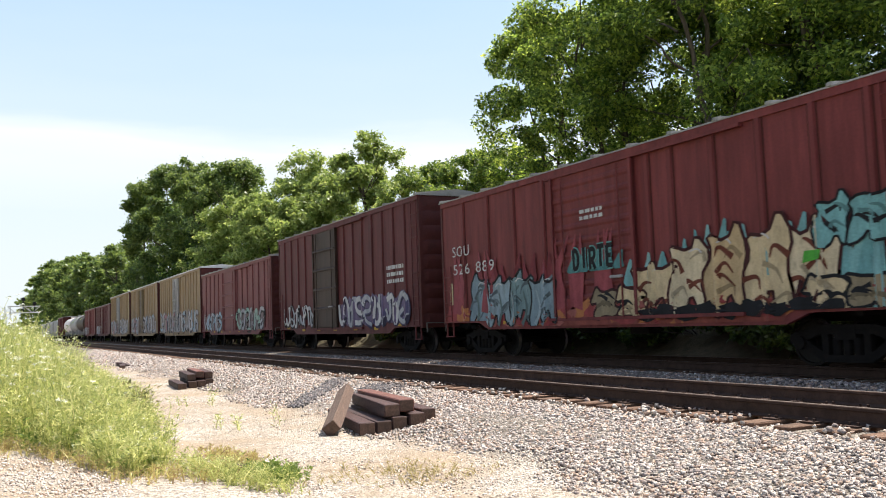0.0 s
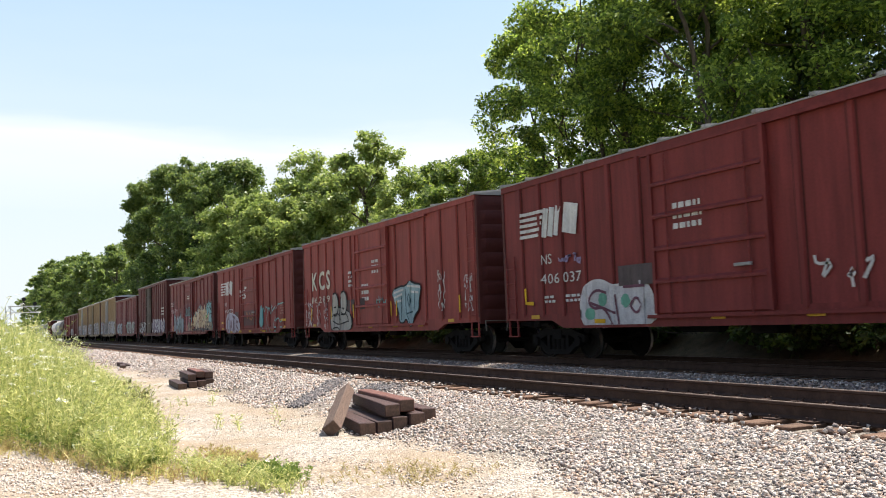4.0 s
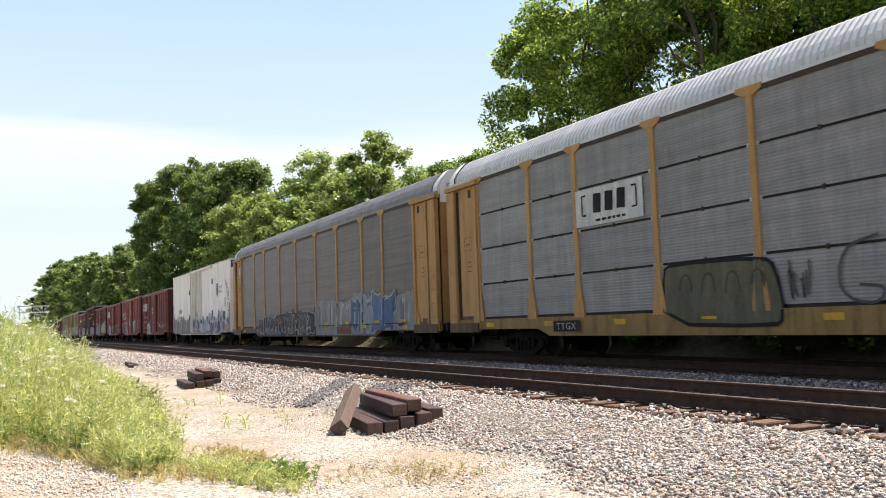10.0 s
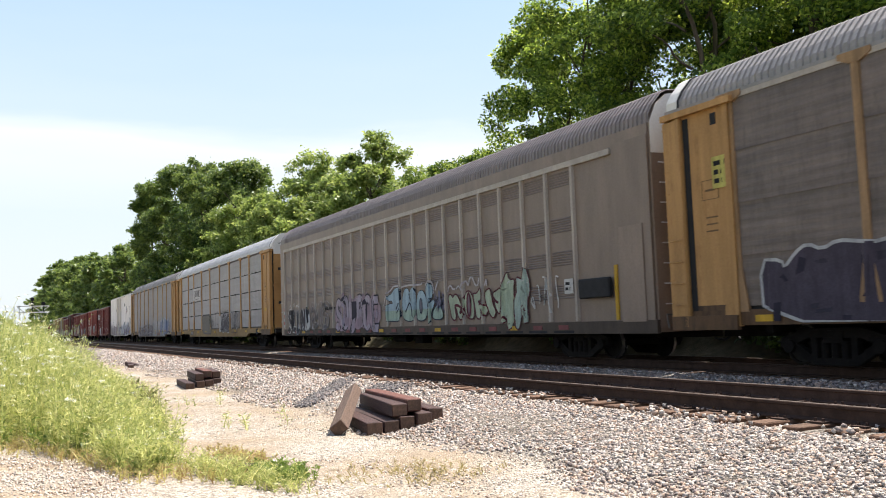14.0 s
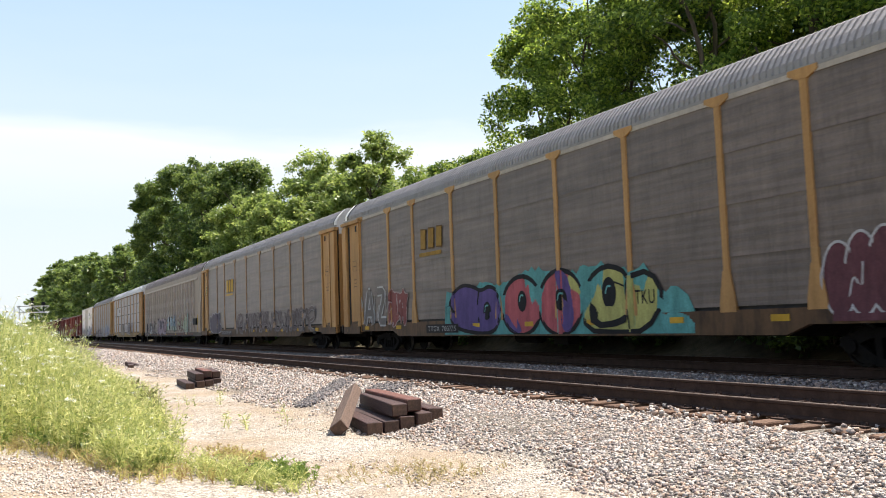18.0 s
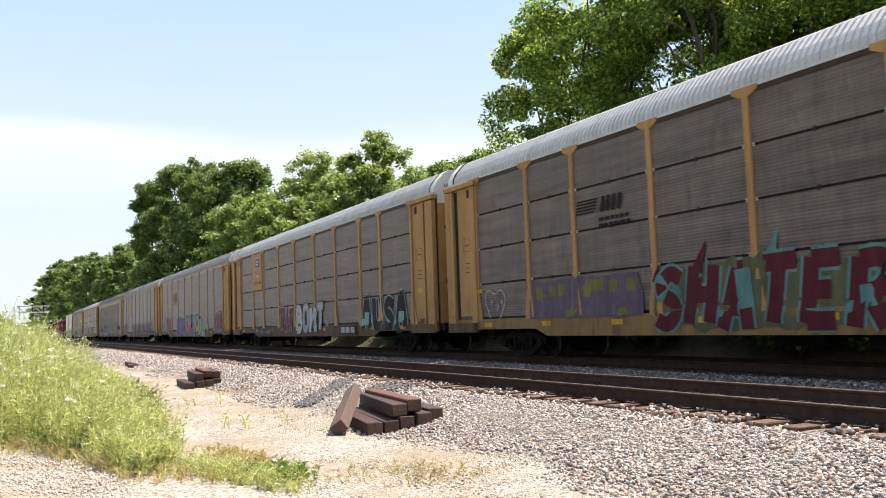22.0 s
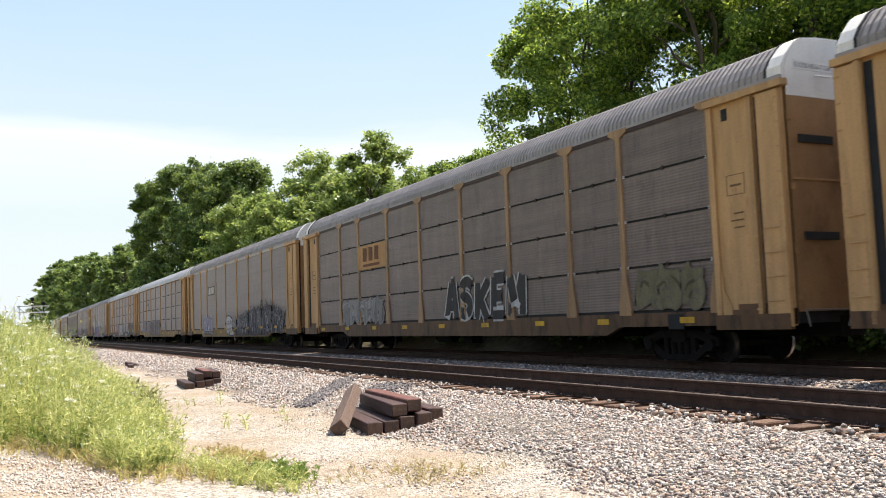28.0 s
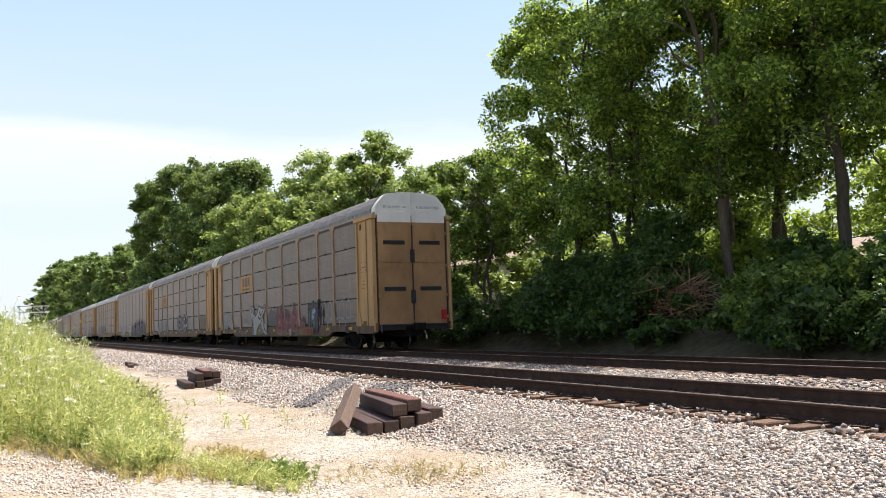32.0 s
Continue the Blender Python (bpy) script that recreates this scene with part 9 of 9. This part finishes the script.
tree(23.5, 98.0, 17.0, 12, 40, "leaf_dark", 0.05, 160, 80, 0.43, single=True)
# the far woods along the line
for k, (y, h, w) in enumerate(((160, 15.8, 11), (173, 16.2, 11), (188, 16.9, 12), (205, 17.4, 13), (222, 18.2, 13), (240, 19.2, 14), (262, 20.9, 16), (285, 22.9, 17), (310, 25.4, 19), (338, 27.0, 20), (372, 27.2, 22), (410, 27.0, 23), (455, 27.0, 24))):
    tree(18.3 + 1.2 * (k % 3), y, h, w, 50 + k, "leaf_far", 0.03, 180, 90, 0.34 + 0.0012 * y, label="green broadleaf tree in the far woods", single=True)
# low trees far off on the other side of the line
for k, (x, y, h) in enumerate(((6.0, 330, 6.0), (9.0, 345, 7.0), (4.4, 320, 4.5), (1.0, 300, 6.0), (-1.5, 290, 7.0), (-6, 300, 10))):
    tree(x, y, h, 6.5, 80 + k, "leaf_pale", 0.02, 100, 80, 0.65, label="small green tree far along the line", single=True)

# undergrowth on the bank
r_ = random.Random(3)
for k in range(24):
    y = 6.0 + k * 1.6
    low = 19.0 < y < 23.5
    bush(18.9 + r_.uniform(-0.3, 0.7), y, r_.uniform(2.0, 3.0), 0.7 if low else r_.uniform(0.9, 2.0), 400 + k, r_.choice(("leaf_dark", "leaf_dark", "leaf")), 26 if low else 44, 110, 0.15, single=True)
for k in range(18):
    y = 6.0 + k * 2.1
    if 19.3 < y < 22.8 or 30 < y < 38:
        continue
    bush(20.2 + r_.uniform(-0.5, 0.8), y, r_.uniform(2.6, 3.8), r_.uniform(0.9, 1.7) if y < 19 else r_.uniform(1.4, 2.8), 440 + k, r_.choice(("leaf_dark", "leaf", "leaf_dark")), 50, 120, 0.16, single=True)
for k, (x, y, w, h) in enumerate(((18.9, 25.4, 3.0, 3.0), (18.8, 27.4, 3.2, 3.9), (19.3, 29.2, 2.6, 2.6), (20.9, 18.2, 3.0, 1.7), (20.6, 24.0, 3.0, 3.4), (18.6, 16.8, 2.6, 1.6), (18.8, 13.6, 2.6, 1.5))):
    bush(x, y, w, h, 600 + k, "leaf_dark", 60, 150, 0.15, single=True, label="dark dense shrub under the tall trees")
for k in (0, 1, 2, 3, 5, 6, 7, 8, 9, 12):
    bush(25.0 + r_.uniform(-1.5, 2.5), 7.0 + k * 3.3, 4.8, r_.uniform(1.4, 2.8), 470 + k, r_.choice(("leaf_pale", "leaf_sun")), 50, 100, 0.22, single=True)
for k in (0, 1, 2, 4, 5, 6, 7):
    bush(30.5 + r_.uniform(-1.0, 1.0), 9.0 + k * 5.0, 6.0, r_.uniform(3.0, 5.0), 490 + k, "leaf_sun", 55, 100, 0.27, single=True, label="bright green shrub beyond the trees, sunlight put into its leaf colour")
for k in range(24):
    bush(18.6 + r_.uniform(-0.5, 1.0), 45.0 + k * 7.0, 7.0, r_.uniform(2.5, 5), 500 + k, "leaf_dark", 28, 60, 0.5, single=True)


# a heap of dead branches on the bank, and a tuft of pale grass at its foot
def dead_branches(x, y, seed):
    r = random.Random(seed)
    t = empty("dead_branches", pose(x, y, ground_z(x, y)), label="heap of dry reddish brown dead branches", category="branches")
    s = Shape()
    for _ in range(620):
        p = Vector((r.gauss(0, 0.4), r.gauss(0, 0.75), 0.05 + 1.1 * r.random() ** 1.3))
        d = Vector((r.gauss(0, 0.5), r.gauss(0, 1.0), r.uniform(-0.3, 0.7))).normalized() * r.uniform(0.3, 1.1)
        s.tube(p, p + d, 0.012, 4, r2=0.005)
    for k in range(3):
        s.tube((-0.3, -1.1 + k * 0.3, 0.9 + 0.1 * k), (-0.2, 1.2, 0.6 + 0.25 * k), 0.03, 5)
    tagged(part("brushwood", s, M["twig_dry"], t), kind="stuff")


dead_branches(19.6, 22.5, 6)


def pile_tie(px, py, z, turn, tilt=0.0, mat="tie_creosote", seed=1, length=2.5, label="dark creosoted wooden railway tie in a heap", roll=0.0):
    """A tie by the place of its near end."""
    a = radians(turn)
    loose_tie(px - math.cos(a) * length / 2, py - math.sin(a) * length / 2, z, roll, tilt, turn, mat, length, seed, label)


# near ends of the heap face the camera
for k, (x, y, z, turn) in enumerate(((4.78, 11.97, -0.42, -99), (5.05, 11.98, -0.42, -97), (5.29, 11.95, -0.375, -97), (5.53, 11.86, -0.33, -96), (5.77, 11.98, -0.29, -98), (5.20, 12.02, -0.195, -100))):
    pile_tie(x, y, z, turn, seed=1 + k)
pile_tie(5.44, 12.02, -0.135, -97, 0, "tie_red", 7, label="reddish brown wooden railway tie on top of the heap")
pile_tie(4.27, 12.26, -0.235, -117, 11, "tie_grey", 8, 2.05, "greyed wooden railway tie leaning on the heap", 38)
# the small stack further on
for k, (x, y, z) in enumerate(((4.50, 24.7, -0.43), (4.84, 25.0, -0.41), (5.10, 25.1, -0.40), (5.36, 25.3, -0.38), (4.84, 25.15, -0.215), (5.36, 25.4, -0.185))):
    pile_tie(x, y, z, -94 - k % 3, 0, seed=11 + k)
pile_tie(5.10, 25.3, -0.155, -95, 0, "tie_red", seed=17, label="reddish brown wooden railway tie on top of the stack")
# rotten ties far along
pile_tie(5.0, 41.5, -0.44, -96, 0, seed=18, length=2.2, label="rotten broken railway tie by the ballast")
pile_tie(5.5, 42.3, -0.42, -80, 3, seed=19, length=2.0, label="rotten broken railway tie by the ballast")
pile_tie(2.52, 9.7, -0.47, 20, 6, "tie_creosote", 20, 0.35, "rotten end of a tie among the weeds")


# ---- weeds ----
def weeds(name, label, n, place, height, seed, mat, flowers=0.5, leafy=16, spread=0.16, blade=0.008, leaf=(0.035, 0.085), slim=0.11, head="petal", petal=1.0, vary=(0.5, 1.15)):
    """Feathery stems: a bent stalk, many narrow leaflets and, on some, a flat flower head of tiny petals."""
    r = np.random.default_rng(seed)
    xy = np.array([place(r) for _ in range(n)])
    z = np.interp(xy[:, 0], PROFILE_X, PROFILE_Z)
    h = np.array([height(a, b) for a, b in xy]) * r.uniform(vary[0], vary[1], n)
    o = np.stack([xy[:, 0], xy[:, 1], z - 0.02], 1)
    bend = r.normal(size=(n, 2)) * spread * h[:, None]

    def along(k, t):
        return o[k] + np.stack([bend[k, 0] * t ** 2, bend[k, 1] * t ** 2, h[k] * t], 1)

    V, F, I, base = [], [], [], 0
    # stalks, three tapering strips each
    k = np.arange(n)
    a = r.uniform(0, 6.28, n)
    side = np.stack([np.cos(a), np.sin(a), 0 * a], 1) * blade
    rings = []
    for t, w in ((0.0, 1.0), (0.4, 0.8), (0.75, 0.6), (1.0, 0.3)):
        c = along(k, np.full(n, t))
        rings += [c + side * w, c - side * w]
    V.append(np.stack(rings, 1).reshape(-1, 3))
    q = (k * 8)[:, None]
    for j in (0, 2, 4):
        F += [q + np.array([[j, j + 1, j + 3]]), q + np.array([[j, j + 3, j + 2]])]
        I += [np.zeros(2 * n, dtype=int)]
    base += 8 * n
    # leaflets
    k = np.repeat(np.arange(n), leafy)
    m = len(k)
    t = r.random(m) ** 0.8 * 0.97 + 0.02
    p = along(k, t)
    ang = r.uniform(0, 6.28, m)
    out = r.random(m)[:, None] * np.stack([np.cos(ang), np.sin(ang), r.uniform(0.0, 0.6, m)], 1) * np.minimum(0.13, 0.22 * h[k])[:, None]
    p = p + out
    ln = r.uniform(leaf[0], leaf[1], m)
    d = np.stack([np.cos(ang) + r.normal(size=m) * 0.5, np.sin(ang) + r.normal(size=m) * 0.5, r.uniform(-0.1, 1.4, m)], 1)
    d *= (ln / np.linalg.norm(d, axis=1))[:, None]
    sd = np.cross(d, r.normal(size=(m, 3)))
    sd *= (ln * slim / np.linalg.norm(sd, axis=1))[:, None]
    V.append(np.stack([p + sd, p - sd, p + d], 1).reshape(-1, 3))
    F.append(base + 3 * np.arange(m)[:, None] + np.array([[0, 1, 2]]))
    I.append(np.zeros(m, dtype=int))
    base += 3 * m
    # flower heads
    k = np.nonzero(r.random(n) < flowers)[0]
    if len(k):
        c = along(k, np.full(len(k), 1.0)).repeat(15, axis=0)
        m = len(c)
        wide = np.repeat(r.uniform(0.6, 1.25, len(k)), 15)[:, None]
        c = c + r.normal(size=(m, 3)) * np.array([0.02, 0.02, 0.007]) * wide * petal ** 0.5
        s = petal * r.uniform(0.006, 0.013, m)[:, None]
        e = c[:, None, :] + s[:, None, :] * r.normal(size=(m, 3, 3)) * np.array([0.9, 0.9, 0.6])
        V.append(e.reshape(-1, 3))
        F.append(base + 3 * np.arange(m)[:, None] + np.array([[0, 1, 2]]))
        I.append(np.ones(m, dtype=int))
    tagged(link_mesh(name, np.concatenate(V), np.concatenate(F), [M[mat], M[head]], idx=np.concatenate(I)), label, "weeds", kind="stuff")


def weed_right(y):
    return 1.72 + 1.1 * smooth(9.9, 22, y) + 0.16 * math.sin(y * 2.3) + 0.1 * math.sin(y * 5.1)


def weed_near(x):
    return 11.9 - 2.55 * smooth(0.0, 1.6, x) + 0.22 * math.sin(x * 4.1) + 0.15 * math.sin(x * 9.7)


def weed_area(r):
    while True:
        y = 8.9 + 21 * r.random() ** 1.5
        x = r.uniform(-1.6, 3.6)
        if x < weed_right(y) and y > weed_near(x):
            return x, y


def weed_height(x, y):
    edge = smooth(0.0, 2.5, weed_right(y) - x)
    front = smooth(-0.1, 1.8, y - weed_near(x))
    return 0.30 + (0.16 + 1.12 * edge) * (0.32 + 0.68 * front)


weeds("tall_weeds", "tall feathery yellow-green weeds with pale flower heads", 4600, weed_area, weed_height, 31, "weed", 0.16, 50, petal=0.75)


weeds("leafy_weeds", "greener leafy weeds low among the tall ones", 900, weed_area, lambda x, y: 0.62 * weed_height(x, y), 34, "weed_green", 0.0, 34, leaf=(0.03, 0.08), slim=0.2)


def stalk_area(r):
    return 2.2 + r.normal() * 0.2, 15.6 + r.normal() * 1.0


weeds("leafy_stalks", "dark leafy stalks at the edge of the weeds", 16, stalk_area, lambda x, y: 0.74, 40, "weed_dark", 0.0, 20, spread=0.22, leaf=(0.05, 0.11), slim=0.22, vary=(0.6, 1.15))


def top_area(r):
    while True:
        x, y = weed_area(r)
        if weed_right(y) - x > 1.1 and y < 15.5:
            return x, y


weeds("flower_stalks", "tall white flower heads standing over the weeds", 170, top_area, lambda x, y: 1.12 * weed_height(x, y), 32, "weed", 1.0, 8, petal=1.35, vary=(0.85, 1.1))


def fringe_area(r):
    x = r.uniform(-0.4, 2.3)
    return x, weed_near(x) - 0.25 + r.normal() * 0.28


weeds("low_weeds", "low dry reddish weeds at the edge of the gravel", 210, fringe_area, lambda x, y: 0.17, 33, "weed_red", 0.0, 26, spread=0.4, leaf=(0.02, 0.05))


def clump_area(r):
    return 2.58 + r.normal() * 0.13, 9.15 + r.normal() * 0.18


weeds("green_weeds", "low green leafy weeds round a rotten tie end", 85, clump_area, lambda x, y: 0.17, 35, "weed_green", 0.0, 46, spread=0.45, leaf=(0.02, 0.05), slim=0.3)


def red_area(r):
    return 2.42 + r.normal() * 0.15, 10.4 + r.normal() * 0.4


weeds("dry_weeds", "low yellow and reddish dry weeds", 130, red_area, lambda x, y: 0.16, 36, "weed_red", 0.0, 36, spread=0.5, leaf=(0.02, 0.05), slim=0.25)


def trail_area(r):
    a = r.random()
    return 1.75 + 0.6 * a + r.normal() * 0.14, 9.7 - 1.3 * a + r.normal() * 0.22


weeds("trailing_weeds", "sparse yellow-green weeds trailing over the gravel", 120, trail_area, lambda x, y: 0.24, 39, "weed", 0.0, 40, spread=0.45, leaf=(0.025, 0.06))


def road_area(r):
    return 3.9 + r.normal() * 0.5, 8.6 + r.normal() * 0.35


weeds("sparse_grass", "sparse yellow-green grass in the gravel", 120, road_area, lambda x, y: 0.09, 37, "weed_dry", 0.0, 12, spread=0.6, leaf=(0.02, 0.05))


def lone_area(r):
    return r.choice((3.15, 3.5, 4.1)) + r.normal() * 0.05, r.choice((14.2, 19.0)) + r.normal() * 0.2


weeds("stray_weeds", "a few thin stray weeds by the tie stack", 14, lone_area, lambda x, y: 0.4, 38, "weed", 0.0, 26, spread=0.3)


# ---- signal gantry ----
M["pale_steel"] = surface("pale_steel", (0.62, 0.62, 0.60), rough=0.6, vary=0.12)
def gantry(x0, x1, y, top):
    g = empty("signal_gantry", pose(0, y, 0), label="pale steel cantilever signal bridge over the track", category="signal bridge")
    for x in (x0,):
        s = Shape()
        for a in (-0.6, 0.6):
            for b in (-0.5, 0.5):
                s.box(x + a - 0.12, x + a + 0.12, b - 0.12, b + 0.12, -0.6, top)
        k = -0.6
        while k < top - 1.3:
            for b in (-0.5, 0.5):
                s.tube((x - 0.6, b, k), (x + 0.6, b, k + 1.3), 0.07, 5)
            k += 1.3
        part("mast", s, M["pale_steel"], g)
    s = Shape()
    for b in (-0.5, 0.5):
        for z in (top - 1.6, top):
            s.box(x0, x1, b - 0.12, b + 0.12, z - 0.12, z + 0.12)
        n = int((x1 - x0) / 1.8)
        for k in range(n):
            a = x0 + (x1 - x0) * k / n
            c = x0 + (x1 - x0) * (k + 1) / n
            s.tube((a, b, top - 1.6 if k % 2 else top), (c, b, top if k % 2 else top - 1.6), 0.09, 5)
    part("truss", s, M["pale_steel"], g)
    for x, z in SIGNALS:
        sg = part("signal_head", Shape().tube((x, -0.9, z), (x, -0.55, z), 0.5, 14), M["black"], g, "black round signal head")
        part("signal_post", Shape().box(x - 0.1, x + 0.1, -0.6, -0.4, top - 1.4, z + 0.2), M["black"], g)


SIGNALS = [(6.0, 10.5), (6.0, 9.3), (8.6, 9.3)]
gantry(2.4, 10.0, 250, 8.7)


# ---- houses behind the trees ----
def house(x, y, w, d, h, roof_h, turn, wall_mat, label, floor=2.0):
    hs = empty("house", pose(x, y, floor, 0, 0, turn), label=label, category="house")
    part("wall", Shape().box(-w / 2, w / 2, -d / 2, d / 2, -1.2, h), wall_mat, hs)
    part("gable", Shape().prism([(-w / 2, h), (w / 2, h), (0, h + roof_h)], 1, -d / 2, d / 2), wall_mat, hs)
    for sx in (-1, 1):
        v = [(0, -d / 2 - 0.4, h + roof_h + 0.12), (0, d / 2 + 0.4, h + roof_h + 0.12), (sx * (w / 2 + 0.4), d / 2 + 0.4, h - 0.16), (sx * (w / 2 + 0.4), -d / 2 - 0.4, h - 0.16)]
        v += [(a, b, c - 0.1) for a, b, c in v]
        part("roof", Shape().add(v, [(0, 1, 2, 3), (7, 6, 5, 4), (0, 3, 7, 4), (1, 5, 6, 2), (2, 6, 7, 3)]), M["shingle"], hs)
    for k in (-0.25, 0.25):
        part("window", Shape().box(-w / 2 - 0.03, -w / 2, d * k - 0.5, d * k + 0.5, 0.9, 2.0), M["black"], hs, "dark window")


M["shingle"] = surface("shingle", (0.30, 0.22, 0.17), rough=0.9, scale=3, vary=0.3)
M["siding"] = surface("siding", (0.55, 0.50, 0.42), rough=0.8, scale=2, vary=0.12)
house(36.0, 55.5, 9.0, 11.0, 3.0, 1.7, 4, M["siding"], "low house with cream siding behind the trees", 2.4)
house(62.0, 50.0, 8.0, 10.0, 2.4, 1.6, 5, M["siding"], "low house with a brown roof behind the trees", 2.5)


# ---- movement ----
def motions():
    for car, centre in CARS:
        walk(car, [(0, pose(FAR_X, centre, 0)), (32, pose(FAR_X, centre + SPEED * 32, 0))])
    for (R, k), obs in WHEELS.items():
        if not obs:
            continue
        turn = SPEED / R / FPS
        walk(obs[0], [(i / FPS, pose(0, k * 0.9, R, math.degrees(-turn * i), 0, 0)) for i in range(32 * FPS + 1)])
        keys = obs[0].animation_data
        for ob in obs[1:]:
            ob.rotation_mode = "QUATERNION"
            ob.animation_data_create()
            ob.animation_data.action = keys.action
            ob.animation_data.action_slot = keys.action_slot


motions()
